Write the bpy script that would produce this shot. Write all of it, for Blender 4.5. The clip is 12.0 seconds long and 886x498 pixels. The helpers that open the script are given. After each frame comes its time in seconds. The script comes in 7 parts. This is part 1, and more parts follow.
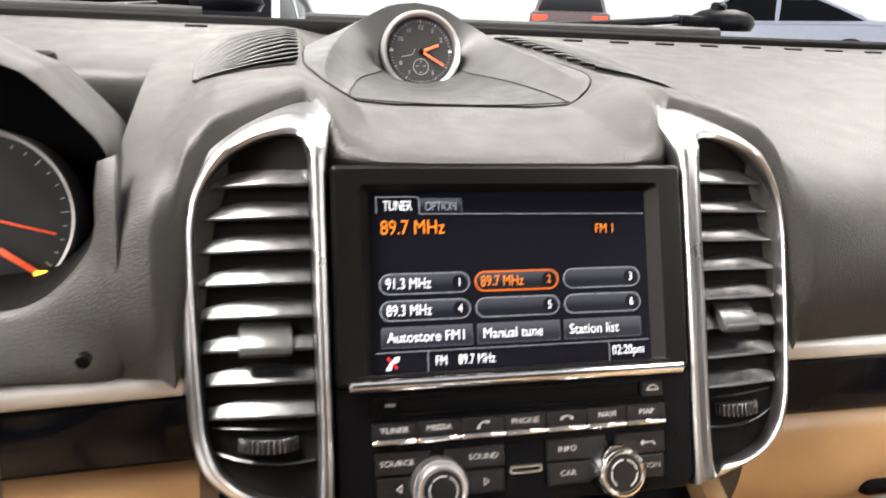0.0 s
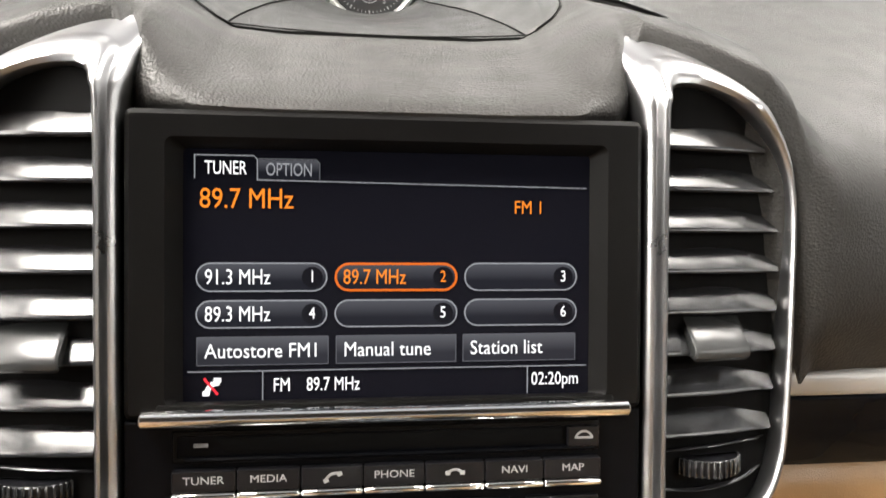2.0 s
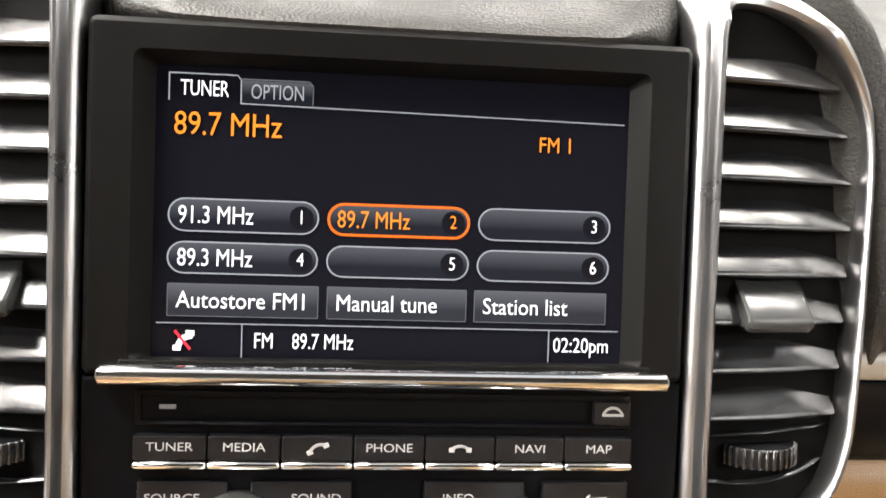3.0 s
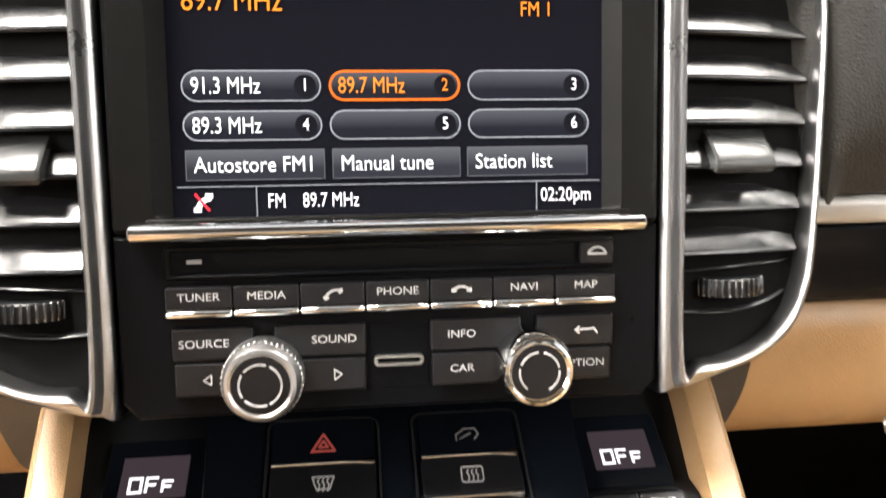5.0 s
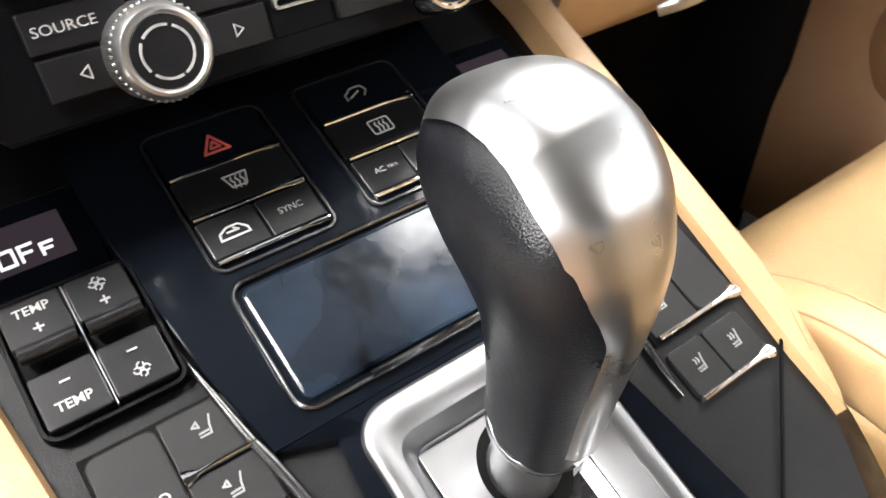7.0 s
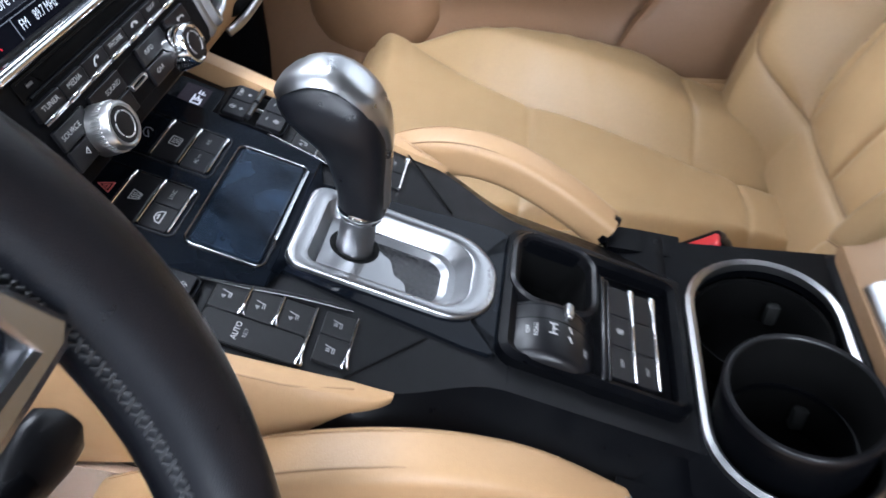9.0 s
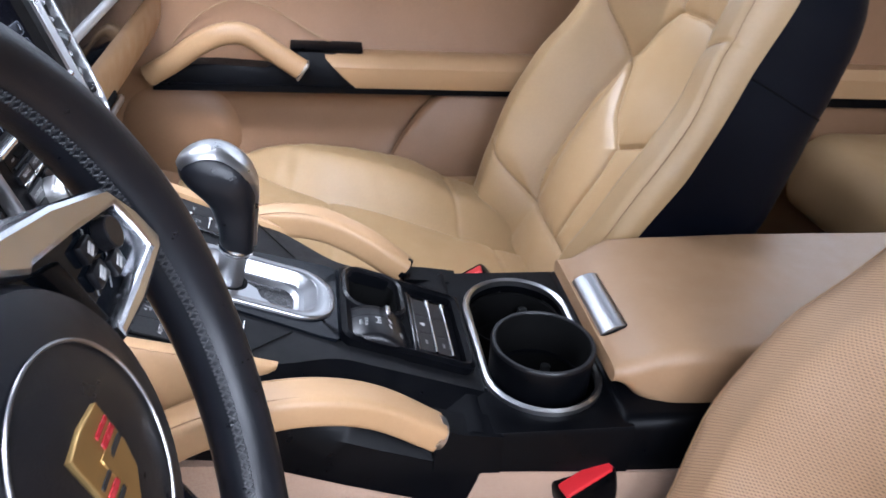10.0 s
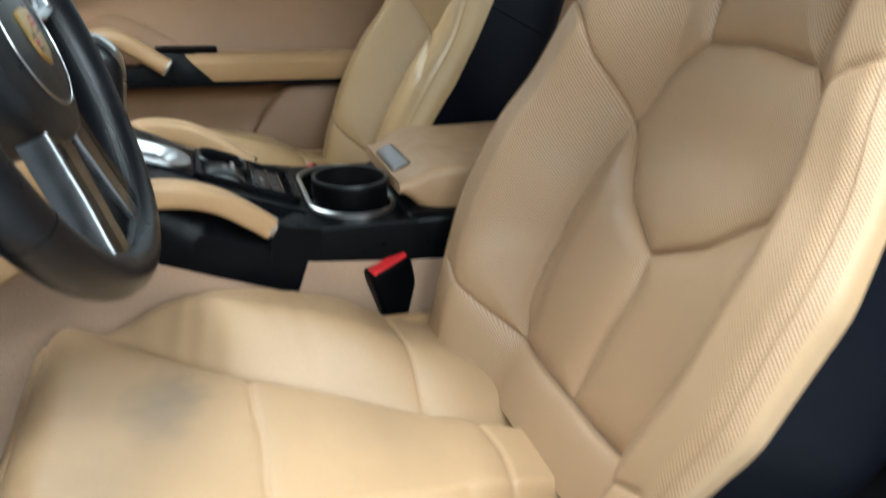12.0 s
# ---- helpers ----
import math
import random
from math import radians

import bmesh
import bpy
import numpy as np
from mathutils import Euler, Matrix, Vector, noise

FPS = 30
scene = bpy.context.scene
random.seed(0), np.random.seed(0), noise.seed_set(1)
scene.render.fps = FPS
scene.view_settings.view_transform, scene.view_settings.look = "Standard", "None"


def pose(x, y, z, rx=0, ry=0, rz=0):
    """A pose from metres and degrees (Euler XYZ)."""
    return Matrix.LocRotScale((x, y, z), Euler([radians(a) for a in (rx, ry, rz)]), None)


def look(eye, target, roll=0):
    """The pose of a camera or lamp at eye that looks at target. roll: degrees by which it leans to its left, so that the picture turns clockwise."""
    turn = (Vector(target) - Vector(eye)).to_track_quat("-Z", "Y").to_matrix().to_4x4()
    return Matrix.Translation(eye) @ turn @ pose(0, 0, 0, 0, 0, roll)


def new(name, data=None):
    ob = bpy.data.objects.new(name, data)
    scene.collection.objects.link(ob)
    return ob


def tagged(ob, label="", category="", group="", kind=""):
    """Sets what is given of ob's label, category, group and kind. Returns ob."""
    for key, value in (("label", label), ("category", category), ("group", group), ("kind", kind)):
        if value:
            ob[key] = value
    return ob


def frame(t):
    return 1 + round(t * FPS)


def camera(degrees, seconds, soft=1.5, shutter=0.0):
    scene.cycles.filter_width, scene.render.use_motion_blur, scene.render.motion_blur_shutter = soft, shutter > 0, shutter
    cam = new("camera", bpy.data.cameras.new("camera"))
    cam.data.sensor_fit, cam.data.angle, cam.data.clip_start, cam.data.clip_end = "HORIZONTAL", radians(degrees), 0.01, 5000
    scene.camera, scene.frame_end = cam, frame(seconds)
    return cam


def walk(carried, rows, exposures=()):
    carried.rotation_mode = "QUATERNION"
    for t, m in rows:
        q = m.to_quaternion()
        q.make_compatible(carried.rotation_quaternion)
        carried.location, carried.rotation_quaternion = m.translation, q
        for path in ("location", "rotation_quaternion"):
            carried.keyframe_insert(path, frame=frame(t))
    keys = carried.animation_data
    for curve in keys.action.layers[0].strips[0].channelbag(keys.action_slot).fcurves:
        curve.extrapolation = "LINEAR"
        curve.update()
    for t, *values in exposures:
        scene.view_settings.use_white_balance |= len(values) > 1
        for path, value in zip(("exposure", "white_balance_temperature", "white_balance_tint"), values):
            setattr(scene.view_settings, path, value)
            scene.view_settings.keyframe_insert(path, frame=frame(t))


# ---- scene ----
cam = camera(60.0, 12.0, soft=1.6, shutter=0.3)
PATH = [
    (0, (-0.127, -0.339, 0.976), (0.322, 1.522, 0.395), 2.6),
    (0.5, (-0.059, -0.287, 0.993), (0.343, 1.587, 0.422), 2.5),
    (1, (-0.029, -0.241, 0.981), (0.326, 1.627, 0.361), 2.7),
    (1.5, (-0.023, -0.243, 0.973), (0.298, 1.614, 0.305), 2.9),
    (2, (-0.022, -0.243, 0.956), (0.258, 1.611, 0.26), 3.2),
    (2.5, (-0.013, -0.223, 0.941), (0.232, 1.63, 0.228), 4.4),
    (2.7, (-0.008, -0.212, 0.935), (0.202, 1.643, 0.216), 4.6),
    (4.5, (-0.006, -0.214, 0.913), (0.148, 1.618, 0.126), 1.7),
    (5, (-0.015, -0.246, 0.907), (0.217, 1.552, 0.063), 1.5),
    (5.5, (-0.031, -0.272, 0.893), (0.334, 1.463, -0.032), 1.4),
    (6, (-0.054, -0.277, 0.87), (0.482, 1.351, -0.161), 0.6),
    (6.5, (-0.095, -0.248, 0.855), (0.621, 1.18, -0.348), 0.6),
    (6.6, (-0.096, -0.241, 0.849), (0.653, 1.14, -0.388), 0.4),
    (6.7, (-0.094, -0.236, 0.847), (0.689, 1.106, -0.413), 0.2),
    (8.3, (-0.227, -0.21, 0.911), (1.145, 0.338, -0.437), -0.9),
    (8.5, (-0.254, -0.219, 0.919), (1.156, 0.255, -0.418), -1.2),
    (8.7, (-0.295, -0.224, 0.932), (1.161, 0.144, -0.389), -0.6),
    (9, (-0.363, -0.242, 0.965), (1.138, -0.02, -0.337), -0.7),
    (9.5, (-0.475, -0.233, 0.995), (1.15, -0.33, -0.166), 2.5),
    (10, (-0.59, -0.206, 1.022), (1.11, -0.535, 0.022), 4.8),
    (10.5, (-0.679, -0.191, 1.025), (1.095, -0.61, 0.203), 4.5),
    (11, (-0.772, -0.2, 1.016), (1.074, -0.643, 0.386), 3.0),
    (11.5, (-0.875, -0.23, 0.972), (0.966, -0.756, 0.393), 0.9),
    (12, (-0.966, -0.231, 0.892), (0.788, -0.818, 0.129), 1.8),
]
EXPO = [(0, 1.1, 6700, 12), (0.5, 0.6, 6700, 11), (1.0, 0.4, 6750, 10), (1.5, 0.45, 6750, 10), (2.5, 0.9, 6700, 10), (4.5, 1.35, 6750, 10), (6.2, 1.3, 6750, 10), (8.5, 0.12, 5500, 9), (9.5, 0.25, 5350, 12), (10, 0.25, 5300, 14), (11, 0.1, 5950, 7), (11.5, 0.02, 6900, 10), (12, -0.28, 5500, -4)]
walk(cam, [(t, look(e, g, r)) for t, e, g, r in PATH], exposures=EXPO)

# ---- world, hall lamps, added fill lamps ----
world = bpy.data.worlds.new("hall_light")
world.use_nodes = True
scene.world = world
bg = world.node_tree.nodes["Background"]
bg.inputs[0].default_value = (0.93, 0.96, 1.0, 1)
bg.inputs[1].default_value = 0.42


def hall_lamp(name, m, sx, sy, watts, colour=(1, 0.97, 0.93)):
    d = bpy.data.lights.new(name, "AREA")
    d.shape, d.size, d.size_y, d.energy, d.color = "RECTANGLE", sx, sy, watts, colour
    ob = new(name, d)
    ob.matrix_basis = m
    return ob


hall_lamp("hall_ceiling_lamp", pose(-2.0, 2.0, 3.3), 0.45, 2.4, 3)
hall_lamp("hall_ceiling_lamp", pose(-0.7, 2.0, 3.3), 0.45, 2.4, 3)
hall_lamp("hall_ceiling_lamp", pose(0.9, 2.2, 3.3), 0.45, 2.4, 3)
hall_lamp("hall_ceiling_lamp", pose(-1.25, 0.10, 3.3), 0.7, 1.0, 110)
# added fill lamps, unseen: driver's side first, then front for the seat backs
hall_lamp("hall_ceiling_lamp", pose(-1.45, -0.6, 3.3), 0.5, 2.2, 110)
hall_lamp("hall_ceiling_lamp", pose(-2.8, -0.6, 3.3), 0.6, 2.4, 70)
hall_lamp("hall_ceiling_lamp", pose(-0.6, 4.8, 3.3), 0.45, 2.4, 36)
hall_lamp("hall_ceiling_lamp", pose(1.4, 4.8, 3.3), 0.45, 2.4, 36)
# ceiling lamp placed for its reflection in the passenger side slats
hall_lamp("hall_ceiling_lamp", pose(1.55, 0.54, 3.3), 0.7, 0.80, 30)
# more added fill: passenger side, then two tilted lamps beyond the driver's side
hall_lamp("hall_ceiling_lamp", pose(2.5, 1.5, 3.3), 1.0, 2.0, 85)
hall_lamp("hall_ceiling_lamp", pose(4.0, -2.6, 3.3), 3.0, 3.0, 40)
hall_lamp("hall_ceiling_lamp", pose(3.6, -3.6, 3.3), 1.6, 1.4, 140)
hall_lamp("hall_ceiling_lamp", pose(-4.2, -1.7, 2.6, 0, -50, 0), 2.2, 2.4, 255)
hall_lamp("hall_ceiling_lamp", pose(-3.6, 1.5, 2.5, 0, -52, -25), 1.6, 2.0, 100)

# ---- materials ----


def node_mat(name):
    m = bpy.data.materials.new(name)
    m.use_nodes = True
    nt = m.node_tree
    return m, nt, nt.nodes["Principled BSDF"]


def surface(name, colour, rough=0.5, metal=0.0, spec=0.5, var=0.12, vscale=6.0, bump=0.0, bscale=400.0, kind="noise",
            rvar=0.08, coat=0.0, sheen=0.0, fine=0.0, spot=0.0):
    """A procedural surface: base colour with broad and fine variation, a roughness that varies, and a fine relief."""
    m, nt, b = node_mat(name)
    tc = nt.nodes.new("ShaderNodeTexCoord")
    n1 = nt.nodes.new("ShaderNodeTexNoise")
    n1.inputs["Scale"].default_value, n1.inputs["Detail"].default_value = vscale, 4
    nt.links.new(tc.outputs["Object"], n1.inputs["Vector"])
    ramp = nt.nodes.new("ShaderNodeMapRange")
    ramp.inputs["From Min"].default_value, ramp.inputs["From Max"].default_value = 0.3, 0.7
    ramp.inputs["To Min"].default_value, ramp.inputs["To Max"].default_value = 1 - var, 1 + var
    nt.links.new(n1.outputs["Fac"], ramp.inputs["Value"])
    mul = nt.nodes.new("ShaderNodeVectorMath")
    mul.operation = "SCALE"
    mul.inputs[0].default_value = colour
    nt.links.new(ramp.outputs[0], mul.inputs["Scale"])
    last = mul.outputs[0]
    if fine:
        nf = nt.nodes.new("ShaderNodeTexNoise")
        nf.inputs["Scale"].default_value, nf.inputs["Detail"].default_value = vscale * 60, 3
        nt.links.new(tc.outputs["Object"], nf.inputs["Vector"])
        rf = nt.nodes.new("ShaderNodeMapRange")
        rf.inputs["To Min"].default_value, rf.inputs["To Max"].default_value = 1 - fine, 1 + fine
        nt.links.new(nf.outputs["Fac"], rf.inputs["Value"])
        m2 = nt.nodes.new("ShaderNodeVectorMath")
        m2.operation = "SCALE"
        nt.links.new(last, m2.inputs[0])
        nt.links.new(rf.outputs[0], m2.inputs["Scale"])
        last = m2.outputs[0]
    nt.links.new(last, b.inputs["Base Color"])
    n2 = nt.nodes.new("ShaderNodeTexNoise")
    n2.inputs["Scale"].default_value, n2.inputs["Detail"].default_value = vscale * 9, 5
    nt.links.new(tc.outputs["Object"], n2.inputs["Vector"])
    rr = nt.nodes.new("ShaderNodeMapRange")
    rr.inputs["From Min"].default_value, rr.inputs["From Max"].default_value = 0.3, 0.7
    rr.inputs["To Min"].default_value, rr.inputs["To Max"].default_value = max(rough - rvar, 0.02), min(rough + rvar, 1)
    nt.links.new(n2.outputs["Fac"], rr.inputs["Value"])
    nt.links.new(rr.outputs[0], b.inputs["Roughness"])
    b.inputs["Metallic"].default_value = metal
    b.inputs["Specular IOR Level"].default_value = spec
    b.inputs["Coat Weight"].default_value = coat
    b.inputs["Coat Roughness"].default_value = 0.05
    b.inputs["Sheen Weight"].default_value = sheen
    if bump:
        if kind == "grain":
            tx = nt.nodes.new("ShaderNodeTexVoronoi")
            tx.inputs["Scale"].default_value = bscale
            out = tx.outputs["Distance"]
        elif kind == "perf":
            tx = nt.nodes.new("ShaderNodeTexVoronoi")
            tx.voronoi_dimensions = "2D"
            tx.inputs["Scale"].default_value, tx.inputs["Randomness"].default_value = bscale, 0.0
            mp = nt.nodes.new("ShaderNodeMapRange")
            mp.inputs["From Min"].default_value, mp.inputs["From Max"].default_value = 0.14, 0.36
            nt.links.new(tx.outputs["Distance"], mp.inputs["Value"])
            out = mp.outputs[0]
        else:
            tx = nt.nodes.new("ShaderNodeTexNoise")
            tx.inputs["Scale"].default_value, tx.inputs["Detail"].default_value = bscale, 3
            out = tx.outputs["Fac"]
        turn = nt.nodes.new("ShaderNodeMapping")
        turn.inputs["Rotation"].default_value[2] = radians(40 if kind == "perf" else 8)
        turn.inputs["Scale"].default_value = (1, 1.2 if kind == "perf" else 1, 1)
        nt.links.new(tc.outputs["UV" if kind == "perf" else "Object"], turn.inputs["Vector"])
        nt.links.new(turn.outputs[0], tx.inputs["Vector"])
        bp = nt.nodes.new("ShaderNodeBump")
        bp.inputs["Strength"].default_value, bp.inputs["Distance"].default_value = bump, 0.0006
        nt.links.new(out, bp.inputs["Height"])
        nt.links.new(bp.outputs[0], b.inputs["Normal"])
        if kind == "perf":
            m3 = nt.nodes.new("ShaderNodeMix")
            m3.data_type = "RGBA"
            nt.links.new(out, m3.inputs["Factor"])
            m3.inputs[6].default_value = (*[c * 0.38 for c in colour], 1)
            nt.links.new(last, m3.inputs[7])
            nt.links.new(m3.outputs[2], b.inputs["Base Color"])
    return m


def stained(name, base, spots):
    """A copy of a leather with soft grey smudges at the places given (x, y, radius, strength)."""
    m = base.copy()
    m.name = name
    nt = m.node_tree
    b = nt.nodes["Principled BSDF"]
    last = b.inputs["Base Color"].links[0].from_socket
    tc = nt.nodes.new("ShaderNodeTexCoord")
    for x, y, r, s in spots:
        mp = nt.nodes.new("ShaderNodeMapping")
        mp.vector_type = "TEXTURE"
        mp.inputs["Location"].default_value = (x, y, 0.46)
        mp.inputs["Scale"].default_value = (r, r * 0.6, 1.0)
        ns = nt.nodes.new("ShaderNodeTexNoise")
        ns.inputs["Scale"].default_value = 30
        ad = nt.nodes.new("ShaderNodeMixRGB")
        ad.blend_type = "ADD"
        ad.inputs[0].default_value = 0.06
        nt.links.new(tc.outputs["Object"], ns.inputs["Vector"])
        nt.links.new(tc.outputs["Object"], ad.inputs[1])
        nt.links.new(ns.outputs["Color"], ad.inputs[2])
        nt.links.new(ad.outputs[0], mp.inputs["Vector"])
        gr = nt.nodes.new("ShaderNodeTexGradient")
        gr.gradient_type = "SPHERICAL"
        nt.links.new(mp.outputs[0], gr.inputs["Vector"])
        mu = nt.nodes.new("ShaderNodeMath")
        mu.operation = "MULTIPLY"
        mu.inputs[1].default_value = s
        nt.links.new(gr.outputs["Fac"], mu.inputs[0])
        mx = nt.nodes.new("ShaderNodeMixRGB")
        nt.links.new(mu.outputs[0], mx.inputs[0])
        nt.links.new(last, mx.inputs[1])
        mx.inputs[2].default_value = (0.13, 0.105, 0.085, 1)
        last = mx.outputs[0]
    nt.links.new(last, b.inputs["Base Color"])
    return m


def glow(name, colour, strength, rough=0.12):
    m, nt, b = node_mat(name)
    b.inputs["Base Color"].default_value = (0.004, 0.004, 0.006, 1)
    b.inputs["Roughness"].default_value = rough
    b.inputs["Specular IOR Level"].default_value = 0.12
    b.inputs["Emission Color"].default_value = (*colour, 1)
    b.inputs["Emission Strength"].default_value = strength
    return m


def clear_glass(name, tint=(1, 1, 1)):
    m, nt, b = node_mat(name)
    b.inputs["Base Color"].default_value = (*tint, 1)
    b.inputs["Roughness"].default_value = 0.0
    b.inputs["Transmission Weight"].default_value = 1.0
    b.inputs["IOR"].default_value = 1.02
    return m


DASH = surface("dash_leather", (0.0200, 0.0194, 0.0183), 0.48, spec=0.22, var=0.07, vscale=5, bump=0.4, bscale=850, kind="grain", fine=0.04)
DASHLID = surface("dash_lid_plastic", (0.019, 0.0195, 0.0192), 0.5, spec=0.25, var=0.07, bump=0.25, bscale=1500, fine=0.04)
PITGREY = surface("gate_blind", (0.016, 0.016, 0.017), 0.28, spec=0.4, var=0.2, vscale=30)
MATRUBBER = surface("ribbed_rubber_mat", (0.014, 0.0145, 0.0145), 0.62, spec=0.22, var=0.06, bump=0.6, bscale=700, kind="grain", fine=0.05)
BLACK = surface("black_plastic", (0.0016, 0.0018, 0.0025), 0.35, spec=0.085, var=0.2, vscale=8, bump=0.15, bscale=1800, fine=0.15)
KEYBLACK = surface("key_plastic", (0.005, 0.005, 0.006), 0.30, spec=0.30, var=0.1, vscale=20, rvar=0.025, bump=0.08, bscale=2500, fine=0.15)
CLIMKEY = surface("climate_key_plastic", (0.0085, 0.0086, 0.0092), 0.48, spec=0.2, var=0.08, vscale=20, rvar=0.03, bump=0.12, bscale=2500, fine=0.12)
PANELGREY = surface("console_panel_plastic", (0.0058, 0.0060, 0.0067), 0.46, spec=0.16, var=0.12, vscale=9, bump=0.18, bscale=1900, fine=0.14)
BEZEL = surface("bezel_plastic", (0.0032, 0.0030, 0.0029), 0.36, spec=0.09, var=0.1, vscale=10, rvar=0.04, bump=0.1, bscale=2000, fine=0.1)
GLOSS = surface("piano_black", (0.003, 0.004, 0.006), 0.09, spec=0.11, var=0.3, rvar=0.07, vscale=14)
DUSTY = surface("dusty_piano_black", (0.0080, 0.0125, 0.0205), 0.12, spec=0.34, var=0.98, rvar=0.05, vscale=22)
# near-black for black trim and for shade painted into holes, slots and gaps
VOID = surface("cavity_shade_black", (0.0022, 0.0022, 0.0022), 0.8, var=0.2, spec=0.08)
SILVER = surface("satin_silver", (0.52, 0.52, 0.52), 0.32, metal=1.0, var=0.03, vscale=5, rvar=0.02)
FRAMEMET = surface("vent_frame_silver", (0.40, 0.40, 0.405), 0.30, metal=1.0, var=0.04, vscale=6, rvar=0.03)
WHEELMET = surface("wheel_spoke_metal", (0.60, 0.61, 0.635), 0.2, metal=1.0, var=0.04, vscale=9, rvar=0.04)
SPOKEMET = surface("dark_satin_spoke_metal", (0.21, 0.21, 0.22), 0.22, metal=1.0, var=0.04, vscale=9, rvar=0.03)
STRIPMET = surface("brushed_strip_silver", (0.42, 0.42, 0.415), 0.42, metal=0.25, var=0.04, vscale=12, rvar=0.04)
GATEMET = surface("brushed_gate_metal", (0.38, 0.385, 0.395), 0.32, metal=1.0, var=0.03, vscale=9, rvar=0.03)
CAPMET = surface("lever_cap_metal", (0.50, 0.505, 0.51), 0.29, metal=1.0, var=0.03, vscale=9, rvar=0.02)
CHROME = surface("chrome", (0.8, 0.8, 0.8), 0.07, metal=1.0, var=0.02, rvar=0.02, vscale=8)
TAN = surface("tan_leather", (0.35, 0.215, 0.105), 0.42, var=0.08, vscale=5, bump=0.25, bscale=1300, kind="grain", fine=0.06)
ARMTAN = surface("arm_rest_leather", (0.295, 0.180, 0.094), 0.45, var=0.08, vscale=5, bump=0.3, bscale=1300, kind="grain", fine=0.06)
SEATTAN = surface("seat_leather", (0.375, 0.252, 0.124), 0.38, var=0.10, vscale=4, bump=0.35, bscale=900, kind="grain", fine=0.06)
# same seat leather, redder for the warm light on the driver's seat
DRIVERWARM = surface("driver_seat_leather_warm_lit", (0.360, 0.232, 0.126), 0.40, var=0.10, vscale=4, bump=0.35, bscale=900, kind="grain", fine=0.06)
# driver's backrest leather, reddened for that warm light as well
PERF = surface("perforated_leather", (0.362, 0.226, 0.124), 0.42, var=0.09, vscale=4, bump=0.5, bscale=400, kind="perf", fine=0.05)
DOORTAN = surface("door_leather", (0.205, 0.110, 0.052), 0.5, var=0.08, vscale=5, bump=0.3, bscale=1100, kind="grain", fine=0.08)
CARPET = surface("tan_carpet", (0.33, 0.212, 0.138), 0.9, var=0.12, vscale=9, bump=1.0, bscale=1400, fine=0.3, sheen=0.3)
DARKCARPET = surface("dark_carpet", (0.005, 0.005, 0.006), 0.95, spec=0.1, var=0.2, vscale=9, bump=1.0, bscale=1300, fine=0.3)
WHEELLEATHER = surface("wheel_leather", (0.0045, 0.0049, 0.0066), 0.31, spec=0.32, var=0.2, vscale=9, rvar=0.04, bump=0.16, bscale=1700, kind="grain", fine=0.12)
SHELL = surface("seat_shell_leather", (0.0024, 0.0030, 0.0060), 0.42, spec=0.09, var=0.15, vscale=6, rvar=0.04, bump=0.25, bscale=1300, kind="grain", fine=0.1)
# leather brown darkened to carry the shade inside the seat creases
CREASE = surface("crease_shade", (0.23, 0.143, 0.078), 0.7, var=0.1)
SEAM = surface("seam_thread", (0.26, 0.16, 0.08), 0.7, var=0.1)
SLAT = surface("slat_plastic", (0.011, 0.011, 0.012), 0.2, spec=0.75, var=0.1, vscale=20, rvar=0.05, fine=0.1)
TABGREY = surface("slider_tab_plastic", (0.028, 0.029, 0.029), 0.2, spec=0.42, var=0.08, vscale=30, rvar=0.04)
DARKTHREAD = surface("grey_thread", (0.017, 0.018, 0.020), 0.6, var=0.1)
INK = surface("key_print", (0.36, 0.36, 0.36), 0.6, var=0.05)
DIMINK = surface("engraved_print", (0.20, 0.20, 0.205), 0.5, var=0.05)
RED = surface("buckle_red", (0.55, 0.02, 0.025), 0.35, var=0.06)
ORANGEPLASTIC = surface("needle_orange", (0.85, 0.10, 0.03), 0.4, var=0.03)
GOLD = surface("crest_gold", (0.45, 0.30, 0.11), 0.3, metal=0.9, var=0.06, vscale=60, rvar=0.02)
CRESTRED = surface("crest_red", (0.28, 0.015, 0.02), 0.3, var=0.1)
DIAL = surface("dial_face", (0.012, 0.012, 0.012), 0.35, var=0.1)
WHITEPAINT = surface("white_car_paint", (0.78, 0.79, 0.80), 0.2, var=0.02, coat=0.5)
WALLGLOW = surface("hall_white_wall_glow", (0.82, 0.83, 0.83), 0.7, var=0.04, vscale=1.5, fine=0.03)
# added emission: the walls glow in place of a brightly lit hall
lit = WALLGLOW.node_tree.nodes["Principled BSDF"]
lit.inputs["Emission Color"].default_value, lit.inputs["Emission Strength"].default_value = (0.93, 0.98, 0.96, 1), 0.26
JOINTGREY = surface("wall_joint_strip", (0.66, 0.64, 0.52), 0.6, var=0.1)
FLOORGREY = surface("hall_floor", (0.42, 0.42, 0.43), 0.35, var=0.1, vscale=0.8, fine=0.1)
HEADLINER = surface("headliner_cloth", (0.060, 0.055, 0.050), 0.9, var=0.05, fine=0.1)
GLASS = clear_glass("window_glass")
RUBBER = surface("rubber_seal", (0.01, 0.01, 0.011), 0.6, var=0.1)
SCREEN = glow("screen_glass", (0.10, 0.13, 0.26), 0.004, 0.08)
SCREEN.node_tree.nodes["Principled BSDF"].inputs["Specular IOR Level"].default_value = 0.05
SCR_WHITE = glow("screen_white", (0.95, 0.97, 1.0), 1.0)
SCR_GREY = glow("screen_grey", (0.42, 0.44, 0.48), 0.55)
SCR_DIM = glow("screen_dim", (0.22, 0.23, 0.26), 0.35)
SCR_RING = glow("screen_orange_outline", (1.0, 0.20, 0.012), 0.55)
